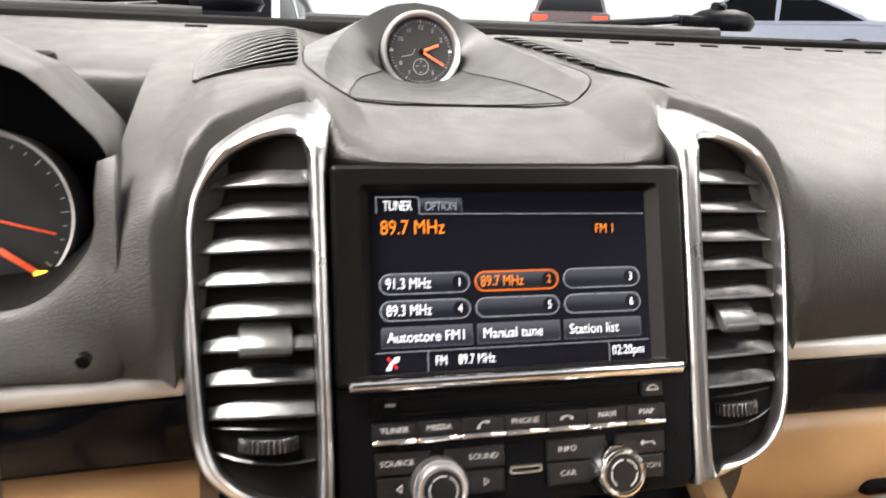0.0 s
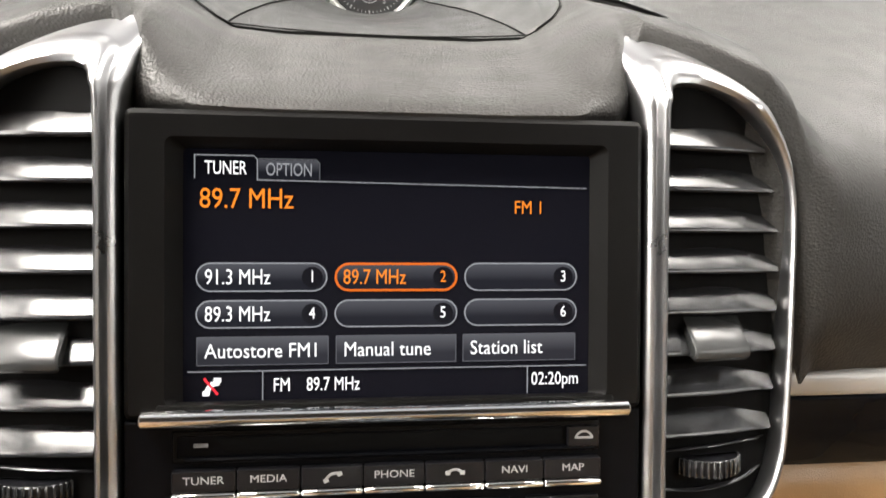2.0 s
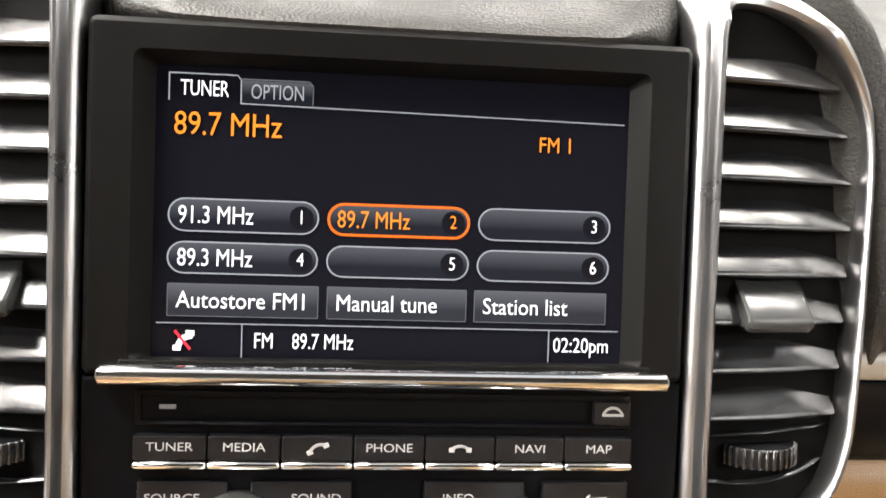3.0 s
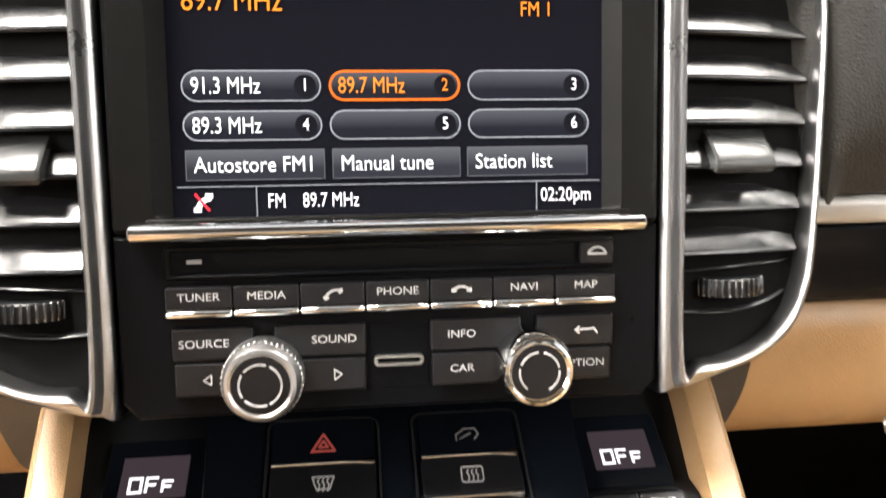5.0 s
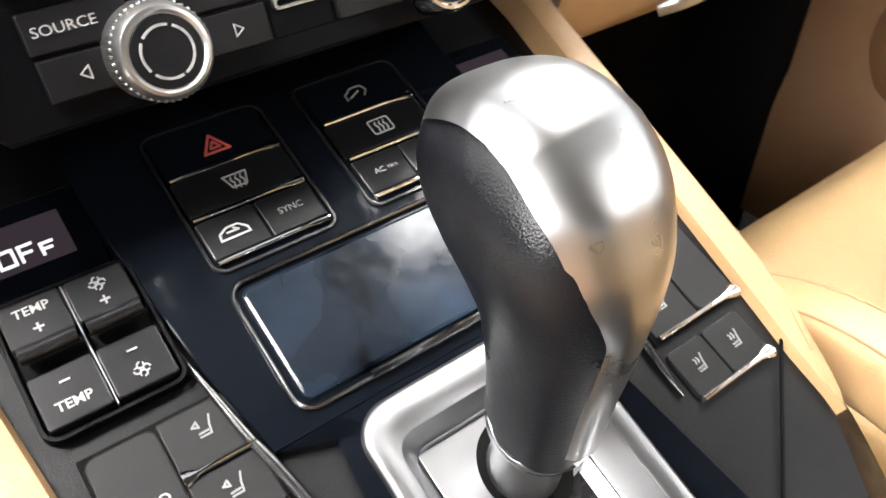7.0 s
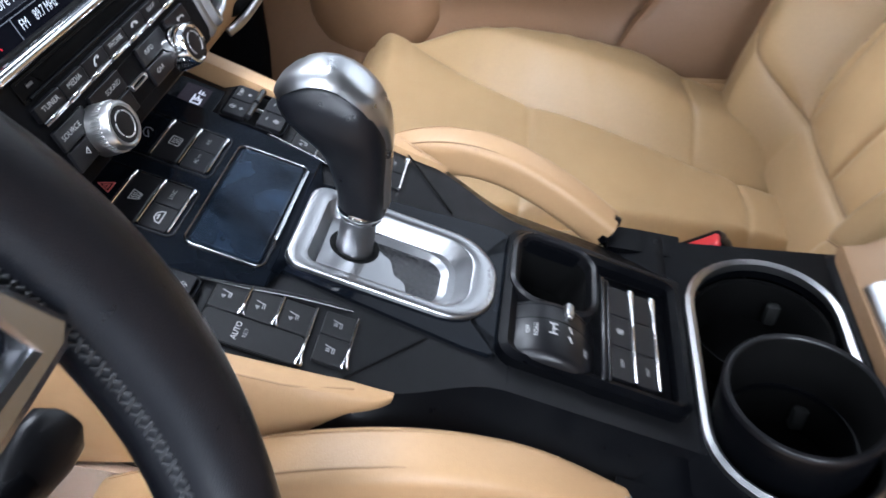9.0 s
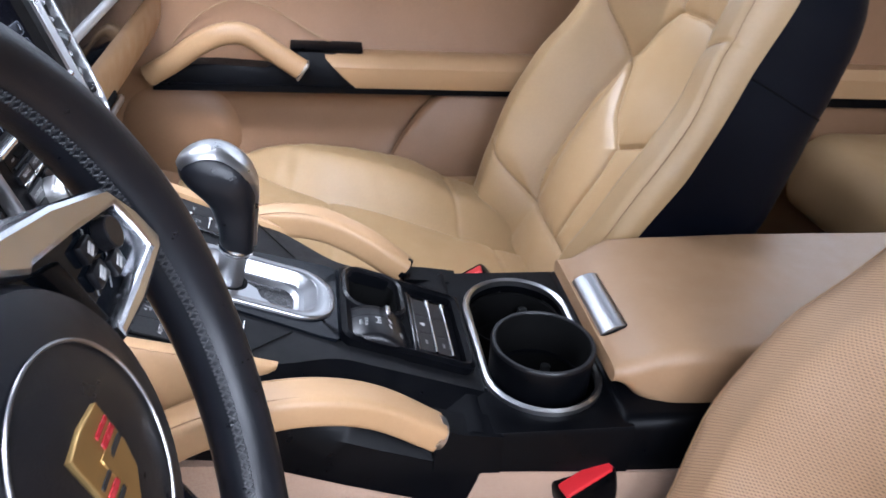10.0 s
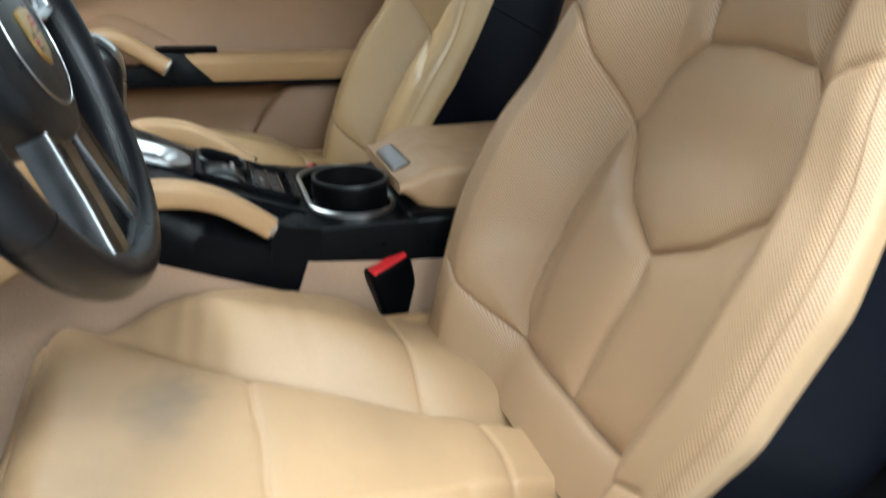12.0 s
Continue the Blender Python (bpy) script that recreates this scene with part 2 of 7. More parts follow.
SCR_ORANGE = glow("screen_orange", (1.0, 0.27, 0.02), 0.8)
SCR_RED = glow("screen_red", (0.9, 0.03, 0.05), 0.9)
LCD = glow("climate_display_backlight", (0.30, 0.22, 0.27), 0.065, 0.1)
LCD_ON = glow("climate_display_segments", (0.95, 0.93, 1.0), 0.75)
HAZRED = surface("hazard_red_print", (0.55, 0.10, 0.09), 0.5, var=0.03)
YELLOWLAMP = glow("fuel_lamp", (1.0, 0.55, 0.05), 1.6)
TAILRED = glow("tail_lamp_red", (1.0, 0.08, 0.04), 1.2)

# ---- geometry helpers ----
I4 = Matrix.Identity(4)


def sharpen(bm, angle=38):
    lim = radians(angle)
    for e in bm.edges:
        if len(e.link_faces) == 2:
            e.smooth = e.calc_face_angle(0) < lim and all(len(f.verts) < 5 for f in e.link_faces)
    for f in bm.faces:
        f.smooth = True


def part(name, bm, material, parent=None, label="", m=None, kind=""):
    """Links a bmesh as one mesh object under a thing or under a part."""
    sharpen(bm)
    me = bpy.data.meshes.new(name)
    bm.to_mesh(me)
    bm.free()
    for mm in (material if isinstance(material, (list, tuple)) else [material]):
        me.materials.append(mm)
    ob = new(name, me)
    if m is not None:
        ob.matrix_basis = m
    if parent is not None:
        ob.parent = parent
    return tagged(ob, label, kind=kind)


def thing(name, label, category, group="", m=None, kind=""):
    ob = new(name)
    ob.empty_display_size = 0.02
    if m is not None:
        ob.matrix_basis = m
    return tagged(ob, label, category, group, kind)


def frame_of(o, x, y, z):
    m = Matrix.Identity(4)
    for i, c in enumerate((x, y, z)):
        m[0][i], m[1][i], m[2][i] = c
    m.translation = Vector(o)
    return m


def join(*bms):
    out = bmesh.new()
    for b in bms:
        me = bpy.data.meshes.new("tmp")
        b.to_mesh(me)
        b.free()
        out.from_mesh(me)
        bpy.data.meshes.remove(me)
    return out


def moved(bm, m):
    bmesh.ops.transform(bm, matrix=m, verts=bm.verts)
    return bm


def rbox(sx, sy, sz, r=0.002, seg=2, c=(0, 0, 0)):
    bm = bmesh.new()
    bmesh.ops.create_cube(bm, size=1)
    bmesh.ops.transform(bm, matrix=Matrix.Diagonal((sx, sy, sz, 1)), verts=bm.verts)
    if r > 0:
        bmesh.ops.bevel(bm, geom=list(bm.edges), offset=min(r, 0.49 * min(sx, sy, sz)), segments=seg, profile=0.5, affect="EDGES")
    return moved(bm, Matrix.Translation(c))


def loft(rings, closed=True, cap=True, loop=False):
    bm = bmesh.new()
    vs = [[bm.verts.new(p) for p in ring] for ring in rings]
    n = len(rings[0])
    cols = n if closed else n - 1
    rows = len(vs) if loop else len(vs) - 1
    for i in range(rows):
        a, b = vs[i], vs[(i + 1) % len(vs)]
        for j in range(cols):
            bm.faces.new((a[j], a[(j + 1) % n], b[(j + 1) % n], b[j]))
    if cap and not loop and closed:
        bm.faces.new(list(reversed(vs[0])))
        bm.faces.new(vs[-1])
    bmesh.ops.recalc_face_normals(bm, faces=bm.faces)
    return bm


def grid(f, nu, nv, closed_u=False):
    """A sheet of points f(u, v), u and v from 0 to 1."""
    return loft([[f(i / nu, j / nv) for i in range(nu if closed_u else nu + 1)] for j in range(nv + 1)], closed=closed_u, cap=False)


def rrect(w, h, r, n=5, cx=0.0, cy=0.0):
    pts = []
    for sx, sy, a0 in ((1, 1, 0), (-1, 1, 90), (-1, -1, 180), (1, -1, 270)):
        for k in range(n + 1):
            a = radians(a0 + 90 * k / n)
            pts.append((cx + sx * (w / 2 - r) + r * math.cos(a), cy + sy * (h / 2 - r) + r * math.sin(a)))
    return pts


def offset2(pts, d):
    """The outline moved inwards by d (outlines run counter-clockwise)."""
    out, n = [], len(pts)
    for i in range(n):
        a, b = Vector(pts[i - 1]), Vector(pts[(i + 1) % n])
        t = (b - a)
        t = t / max(t.length, 1e-9)
        out.append((pts[i][0] - t.y * d, pts[i][1] + t.x * d))
    return out


def plate(pts, z0, z1, bev=0.0008):
    """An extruded outline with a rounded upper edge."""
    def ring(p, z):
        return [(x, y, z) for x, y in p]
    rings = [ring(pts, z0), ring(pts, z1 - bev), ring(offset2(pts, bev * 0.3), z1 - bev * 0.3), ring(offset2(pts, bev), z1)]
    return loft(rings)


def band(outer, inner, z0, z1, crown=0.0, bev=0.0006):
    """A flat ring between two outlines of equal count, raised from z0 to z1."""
    mid = [((a[0] + b[0]) / 2, (a[1] + b[1]) / 2) for a, b in zip(outer, inner)]
    def lerp(f):
        return [((a[0] * (1 - f) + b[0] * f), (a[1] * (1 - f) + b[1] * f)) for a, b in zip(outer, inner)]
    def ring(p, z):
        return [(x, y, z) for x, y in p]
    rings = [ring(outer, z0), ring(outer, z1 - bev), ring(lerp(0.15), z1), ring(mid, z1 + crown), ring(lerp(0.85), z1), ring(inner, z1 - bev), ring(inner, z0)]
    return loft(rings, cap=False, loop=True)


def spline(pts, per=6, closed=False):
    """Catmull-Rom through the points."""
    out, n = [], len(pts)
    P = [Vector(p) for p in pts]
    segs = n if closed else n - 1
    for i in range(segs):
        p1, p2 = P[i], P[(i + 1) % n]
        p0 = P[i - 1] if (closed or i > 0) else p1 * 2 - p2
        p3 = P[(i + 2) % n] if (closed or i + 2 < n) else p2 * 2 - p1
        for k in range(per):
            t = k / per
            out.append(0.5 * ((2 * p1) + (p2 - p0) * t + (2 * p0 - 5 * p1 + 4 * p2 - p3) * t * t + (3 * p1 - p0 - 3 * p2 + p3) * t ** 3))
    if not closed:
        out.append(P[-1])
    return out


def tube(path, ra, rb=None, n=12, closed=False, up=(0, 0, 1), cap=True):
    """An oval bar along a path; ra across, rb along up; either may be a function of 0..1."""
    P = [Vector(p) for p in path]
    rings, m = [], len(P)
    for i, p in enumerate(P):
        t = (P[(i + 1) % m] - P[i - 1]) if closed else (P[min(i + 1, m - 1)] - P[max(i - 1, 0)])
        t.normalize()
        u = Vector(up)
        s = t.cross(u)
        if s.length < 1e-4:
            s = t.cross(Vector((1, 0, 0)))
        s.normalize()
        u = s.cross(t)
        f = i / max(m - 1, 1)
        a = ra(f) if callable(ra) else ra
        b = a if rb is None else (rb(f) if callable(rb) else rb)
        rings.append([p + s * (a * math.cos(2 * math.pi * k / n)) + u * (b * math.sin(2 * math.pi * k / n)) for k in range(n)])
    return loft(rings, cap=cap, loop=closed)


def flared(a, b, r=0.0011, tip=0.0023):
    """A thin chrome strip that widens into a flat tip at its far end."""
    a, b = Vector(a), Vector(b)
    return tube([a.lerp(b, f) for f in (0, 0.012, 0.05, 0.20, 0.40, 0.58, 0.70, 0.80, 0.88, 0.94, 0.98, 1)], lambda f: r + (tip - r) * smooth(f, 0.60, 0.86) * (1 - 0.55 * smooth(f, 0.93, 1.0)), lambda f: r * 1.1, n=10)


def boxy(path, ra, rb, e=0.5, n=32, up=(0, 0, 1)):
    """A bar with a rounded square section; ra across and rb along up are functions of 0..1."""
    P = [Vector(p) for p in path]
    rings, m = [], len(P)
    for i, p in enumerate(P):
        t = (P[min(i + 1, m - 1)] - P[max(i - 1, 0)]).normalized()
        s_ = t.cross(Vector(up)).normalized()
        u = s_.cross(t)
        f = i / (m - 1)
        ring = []
        for k in range(n):
            a = 2 * math.pi * k / n
            c, q = math.cos(a), math.sin(a)
            ring.append(p + s_ * (ra(f) * math.copysign(abs(c) ** e, c)) + u * (rb(f) * math.copysign(abs(q) ** e, q)))
        rings.append(ring)
    return loft(rings)


def cyl(r, h, n=32, bev=0.0005, r2=None, c=(0, 0, 0)):
    """An upright round body from z=0 to h with rounded rims."""
    r2 = r if r2 is None else r2
    prof = [(r - bev, 0), (r, bev), (r2, h - bev), (r2 - bev, h)]
    return lathe(prof, n, c)


def lathe(prof, n=32, c=(0, 0, 0), cap=True):
    rings = [[(c[0] + rr * math.cos(2 * math.pi * k / n), c[1] + rr * math.sin(2 * math.pi * k / n), c[2] + z) for k in range(n)] for rr, z in prof]
    return loft(rings, cap=cap)


def eased(ks, vs, width=0.022, n=240):
    """A table of smooth steps through the given values."""
    xs_ = np.linspace(ks[0], ks[-1], n)
    raw = np.interp(xs_, ks, vs)
    k = int(3 * width / (xs_[1] - xs_[0])) + 1
    w = np.exp(-(np.arange(-k, k + 1) * (xs_[1] - xs_[0]) / width) ** 2)
    pad = np.r_[np.full(k, raw[0]), raw, np.full(k, raw[-1])]
    return xs_, np.convolve(pad, w / w.sum(), "valid")


def smooth(x, a, b):
    t = min(max((x - a) / (b - a), 0), 1)
    return t * t * (3 - 2 * t)


def lettering(s, size, material, parent, x, y, z=0.0006, align="LEFT", wide=0.8, m=None, name="lettering", bold=0.0, rot=0.0):
    """Printed words lying in the xy plane of the parent."""
    c = bpy.data.curves.new("text", "FONT")
    c.body, c.size, c.align_x, c.align_y = s, size, align, "CENTER"
    c.offset = bold
    c.resolution_u = 3
    tmp = new("text", c)
    bpy.context.view_layer.update()
    me = bpy.data.meshes.new_from_object(tmp.evaluated_get(bpy.context.evaluated_depsgraph_get()))
    bpy.data.objects.remove(tmp)
    bpy.data.curves.remove(c)
    me.materials.append(material)
    me.name = name
    ob = new(name, me)
    ob.parent = parent
    ob.matrix_basis = (m or I4) @ Matrix.Translation((x, y, z)) @ Matrix.Rotation(rot, 4, "Z") @ Matrix.Diagonal((wide, 1, 1, 1))
    return ob


def lines(segs, w, z=0.0, h=0.0003):
    """Thin printed strokes: each a list of xy points."""
    bms = []
    for s in segs:
        for a, b in zip(s[:-1], s[1:]):
            a, b = Vector(a), Vector(b)
            d = b - a
            q = rbox(d.length + w * 0.7, w, h, 0)
            mid = (a + b) / 2
            bms.append(moved(q, Matrix.Translation((mid.x, mid.y, z)) @ Matrix.Rotation(math.atan2(d.y, d.x), 4, "Z")))
    return join(*bms)


def arc(cx, cy, r, a0, a1, n=10):
    return [(cx + r * math.cos(radians(a0 + (a1 - a0) * k / n)), cy + r * math.sin(radians(a0 + (a1 - a0) * k / n))) for k in range(n + 1)]

# the stack's face (x right, y up the face, z towards the seats) and the console's top (x right, y forward, z off it)
STACK = frame_of((0, 0, 0.8), (1, 0, 0), (0, 0.342, 0.94), (0, -0.94, 0.342))
CONS = frame_of((0, 0, 0.697), (1, 0, 0), (0, 0.943, 0.332), (0, -0.332, 0.943))

# ---- the car's shell ----
# profiles (y, z) of the dash from its lower front edge to the windscreen, at growing distances from the middle
PROFILES = [
    (0.045, [(0.055, 0.797), (0.062, 0.850), (0.052, 0.890), (0.0415, 0.9055), (0.100, 0.915), (0.143, 0.9205), (0.22, 0.9150), (0.31, 0.9140), (0.46, 0.952)]),
    (0.070, [(0.055, 0.797), (0.062, 0.850), (0.052, 0.890), (0.0415, 0.9065), (0.100, 0.920), (0.143, 0.9225), (0.22, 0.9185), (0.31, 0.9190), (0.46, 0.955)]),
    (0.088, [(0.055, 0.800), (0.062, 0.852), (0.050, 0.893), (0.0490, 0.9090), (0.080, 0.930), (0.150, 0.9325), (0.22, 0.9315), (0.31, 0.936), (0.46, 0.958)]),
    (0.0945, [(0.055, 0.80), (0.062, 0.852), (0.053, 0.895), (0.0570, 0.9150), (0.080, 0.9335), (0.150, 0.9365), (0.22, 0.940), (0.31, 0.947), (0.46, 0.959)]),
    (0.105, [(0.035, 0.82), (0.055, 0.880), (0.073, 0.930), (0.085, 0.9395), (0.115, 0.9405), (0.150, 0.941), (0.22, 0.946), (0.31, 0.953), (0.46, 0.960)]),
    (0.131, [(0.030, 0.82), (0.045, 0.880), (0.061, 0.922), (0.072, 0.9335), (0.105, 0.9375), (0.150, 0.938), (0.22, 0.943), (0.31, 0.951), (0.46, 0.960)]),
    (0.153, [(0.026, 0.82), (0.041, 0.870), (0.051, 0.912), (0.060, 0.9245), (0.095, 0.931), (0.150, 0.933), (0.22, 0.938), (0.31, 0.949), (0.46, 0.960)]),
    (0.164, [(0.024, 0.82), (0.033, 0.860), (0.044, 0.897), (0.054, 0.9130), (0.085, 0.922), (0.150, 0.928), (0.22, 0.936), (0.31, 0.947), (0.46, 0.960)]),
    (0.1715, [(0.016, 0.797), (0.022, 0.830), (0.031, 0.864), (0.043, 0.8930), (0.075, 0.912), (0.150, 0.922), (0.22, 0.934), (0.31, 0.946), (0.46, 0.960)]),
    (0.180, [(0.024, 0.800), (0.021, 0.826), (0.027, 0.860), (0.038, 0.8860), (0.075, 0.904), (0.150, 0.919), (0.22, 0.933), (0.31, 0.945), (0.46, 0.960)]),
    (0.205, [(0.033, 0.797), (0.030, 0.825), (0.036, 0.853), (0.050, 0.8750), (0.085, 0.897), (0.150, 0.916), (0.22, 0.931), (0.31, 0.945), (0.46, 0.960)]),
]


def dash_profile(x):
    a = abs(x)
    if x > 0.180:
        a = 0.180 + 0.025 * (1 - (1 - min((x - 0.180) / 0.09, 1)) ** 2)
    ks = [k for k, _ in PROFILES]
    pts = [(float(np.interp(a, ks, [p[i][0] for _, p in PROFILES])), float(np.interp(a, ks, [p[i][1] for _, p in PROFILES]))) for i in range(9)]
    return spline([(y, z, 0) for y, z in pts], 7)


def dash_top(x, y, cache={}):
    """The height of the dash at a place on its upper side."""
    key_ = round(abs(x), 4)
    if key_ not in cache:
        S = dash_profile(key_)[14:]
        cache[key_] = ([p.x for p in S], [p.y for p in S])
    return float(np.interp(y, *cache[key_]))


dash = thing("dashboard", "dark grey grained leather dashboard with a raised centre hood", "dashboard")
xs = [-0.2015 + 0.0025 * k for k in range(174)] + [0.24 + 0.03 * k for k in range(19)]
part("top_pad", loft([[(x, p.x, p.y) for p in dash_profile(x)] for x in xs], closed=False, cap=False), DASH, dash)
part("side_pad", loft([[(x, p.x, p.y) for p in dash_profile(x)] for x in (-0.78, -0.70, -0.60)], closed=False, cap=False), DASH, dash)
behind = spline([(0.23, 0.80, 0), (0.23, 0.86, 0), (0.225, 0.915, 0), (0.24, 0.934, 0), (0.31, 0.945, 0), (0.46, 0.960, 0)], 6)
part("rear_pad", loft([[(x, p.x, p.y) for p in behind] for x in (-0.602, -0.5, -0.4, -0.3, -0.1995)], closed=False, cap=False), DASH, dash)
for s in (-1, 1):
    for k in range(8):
        x = s * (0.185 + 0.052 * k)
        if x > -0.2:
            part("defrost_slot", rbox(0.020, 0.007, 0.003, 0.001, 1, (x, 0.428, dash_top(abs(x), 0.428) + 0.0002)), VOID, dash)
part("front_lip", rbox(1.5, 0.03, 0.016, 0.004, c=(0, 0.470, 0.958)), VOID, dash, "black strip under the windscreen")


# one half of the lid, from its front corner round to the middle: foot of the clock's fairing, its crest, its outer edge
MAT_EDGE = [(0.0735, 0.1495, 0.9240), (0.0715, 0.168, 0.9255), (0.0670, 0.192, 0.9275), (0.0575, 0.230, 0.9300), (0.0450, 0.255, 0.9315), (0.0350, 0.275, 0.9325), (0.0335, 0.300, 0.934), (0.018, 0.309, 0.938), (0.0, 0.310, 0.938)]
CREST = [(0.0760, 0.1465, 0.9238), (0.0830, 0.160, 0.9300), (0.0865, 0.187, 0.9385), (0.0800, 0.233, 0.9470), (0.0690, 0.283, 0.9545), (0.0570, 0.312, 0.9630), (0.0430, 0.322, 0.9715), (0.022, 0.326, 0.9820), (0.0, 0.327, 0.9855)]
LID_EDGE = [(0.0775, 0.1450), (0.0900, 0.158), (0.0980, 0.182), (0.0985, 0.222), (0.0965, 0.262), (0.0930, 0.310), (0.0880, 0.360), (0.060, 0.420), (0.0, 0.440)]


def lid_stations():
    """Rows across the lid, from the fairing's foot over its crest to the outer edge, all round."""
    m_, c_, e_ = spline(MAT_EDGE, 6), spline(CREST, 6), spline([(x, y, 0) for x, y in LID_EDGE], 6)
    half = []
    for a, b, c in zip(m_, c_, e_):
        edge = Vector((c.x, c.y, dash_top(c.x, c.y) + 0.0012))
        bend = 0.30 * (b.z - a.z)
        row = [a.lerp(b, f) - Vector((0, 0, bend * 4 * f * (1 - f) * 0.5)) for f in (0, 0.2, 0.4, 0.6, 0.8, 0.93)]
        row += [b + Vector((0, 0, 0.0002)), b.lerp(edge, 0.08) + Vector((0, 0, 0.0004)), b.lerp(edge, 0.3), b.lerp(edge, 0.6), b.lerp(edge, 0.85), edge - Vector((0, 0, 0.0003)), edge - Vector((0, 0, 0.002))]
        half.append(row)
    front = []
    for k in range(1, 20):
        f = k / 20
        a, b = half[0], [Vector((-q.x, q.y, q.z)) for q in half[0]]
        x = b[0].x + (a[0].x - b[0].x) * f
        zi, zo = 0.9240 - 0.0030 * (1 - (x / 0.0735) ** 2), dash_top(x, 0.145) + 0.0010
        row = [q.lerp(w, f) for q, w in zip(b, a)]
        front.append([Vector((q.x, q.y, zi + (zo - zi) * i / 11 - (0.0015 if i == 12 else 0))) for i, q in enumerate(row)])
    return half + [[Vector((-q.x, q.y, q.z)) for q in row] for row in reversed(half[:-1])] + front


stations = lid_stations()
lid = part("hood_lid", loft(stations, closed=False, cap=False, loop=True), DASHLID, dash, "smooth dark grey lid rising into the clock's fairing")
mat_s = spline(MAT_EDGE, 6)[:38]


def mat_point(u, v):
    i = v * (len(mat_s) - 1)
    k = min(int(i), len(mat_s) - 2)
    q = mat_s[k].lerp(mat_s[k + 1], i - k)
    f = 2 * u - 1
    return Vector((q.x * f, q.y, q.z - (q.z - 0.9205) * 0.85 * (1 - f * f) - 0.0002))


part("mat", grid(mat_point, 30, 40), MATRUBBER, lid, "ribbed dark rubber mat before the clock")
part("mat_edge", tube([r_[0] + Vector((0, 0, 0.0003)) for r_ in stations], 0.00035, n=6, closed=True), VOID, lid)
part("lid_gap", tube([r_[-2] + Vector((0, 0, 0.0002)) for r_ in stations if r_[-2].y < 0.40], 0.0004, n=6), VOID, lid)


ARC = spline([(0.098, 0.41, 0), (0.138, 0.35, 0), (0.160, 0.285, 0), (0.169, 0.228, 0), (0.168, 0.177, 0)], 5)
LOW = spline([(0.1055, 0.172, 0), (0.121, 0.169, 0), (0.137, 0.168, 0), (0.153, 0.171, 0), (0.167, 0.176, 0)], 5)


def grille(sign):
    def at(g, v, dz):
        i = v * (len(ARC) - 1)
        k = min(int(i), len(ARC) - 2)
        q = LOW[k].lerp(LOW[k + 1], i - k).lerp(ARC[k].lerp(ARC[k + 1], i - k), g)
        return Vector((sign * q.x, q.y, dash_top(q.x, q.y) + dz))
    g_ = part("speaker_grille", grid(lambda u, v: at(u, v, 0.0009), 26, 26), VOID, dash, "dark speaker grille with curved slats")
    for k in range(10):
        part("slat", tube([at(0.06 + 0.1 * k, i / 14, 0.0022 - 0.0008 * i / 14) for i in range(15)], lambda f: 0.0036 * (1 - f) + 0.0005, lambda f: 0.0014 - 0.0006 * f, n=8, up=(0, 0.3, 1)), DASHLID, g_)
    part("grille_edge", tube([at(1.02, i / 20, 0.0012) for i in range(21)], 0.0022, 0.0014, n=8), DASH, g_)


grille(-1)
grille(1)

# passenger and driver side trim under the pad
for sgn, x0, x1 in ((1, 0.172, 0.76), (-1, 0.166, 0.30)):
    w = x1 - x0
    cx = sgn * (x0 + w / 2)
    tilt = Matrix.Translation((cx, 0.038, 0.79)) @ Matrix.Rotation(radians(-2 if sgn < 0 else 0), 4, "Y")
    part("silver_trim", rbox(w, 0.016, 0.0135, 0.005, 4, (0, -0.002, 0.0)), STRIPMET, dash, "satin silver trim strip", m=tilt)
    part("gloss_trim", rbox(w, 0.014, 0.040, 0.004, 3, (0, 0.002, -0.027)), GLOSS, dash, "piano black trim panel", m=tilt)


def knee(sgn, x0, x1):
    def f(u, v):
        i = v * (len(knee_s) - 1)
        k = min(int(i), len(knee_s) - 2)
        p = knee_s[k].lerp(knee_s[k + 1], i - k)
        return Vector((sgn * (x0 + (x1 - x0) * u), p.x, p.y))
    return grid(f, 30, 30)


knee_s = spline([(0.046, 0.745, 0), (0.034, 0.728, 0), (0.036, 0.69, 0), (0.058, 0.655, 0), (0.12, 0.642, 0), (0.30, 0.62, 0)], 6)
glove = thing("glove_box", "tan leather glove box with a silver pull", "glove box")
part("lid", knee(1, 0.165, 0.74), TAN, glove)
part("pull", tube(spline([(0.250, 0.040, 0.667), (0.268, 0.029, 0.674), (0.33, 0.027, 0.679), (0.385, 0.031, 0.674), (0.40, 0.042, 0.667)], 6), 0.0030, 0.0045), FRAMEMET, glove, "satin silver pull")
# dark block in place of the shade behind the pull
part("recess", rbox(0.12, 0.02, 0.016, 0.007, 3, (0.325, 0.0440, 0.6805)), VOID, glove)
part("lower_panel", knee(-1, 0.165, 0.74), TAN, dash, "tan leather knee panel")

# ---- clock ----
CLK = frame_of((0.0005, 0.3020, 0.9462), (1, 0, 0), (0, 0.23, 0.9732), (0, -0.9732, 0.23))
clock = thing("dashboard_clock", "round analogue clock with black face, orange needles and silver ring", "clock", m=CLK)
part("housing", lathe([(0.0325, -0.03), (0.0340, 0.001), (0.0325, 0.004), (0.0300, 0.001)], 56, cap=False), BLACK, clock)
part("ring", lathe([(0.0330, 0.000), (0.0335, 0.005), (0.0325, 0.0078), (0.0305, 0.0082), (0.0288, 0.0066), (0.0278, 0.0030)], 64, cap=False), SILVER, clock, "satin silver ring")
part("dial", cyl(0.0282, 0.0030, 48), DIAL, clock)
mk = []
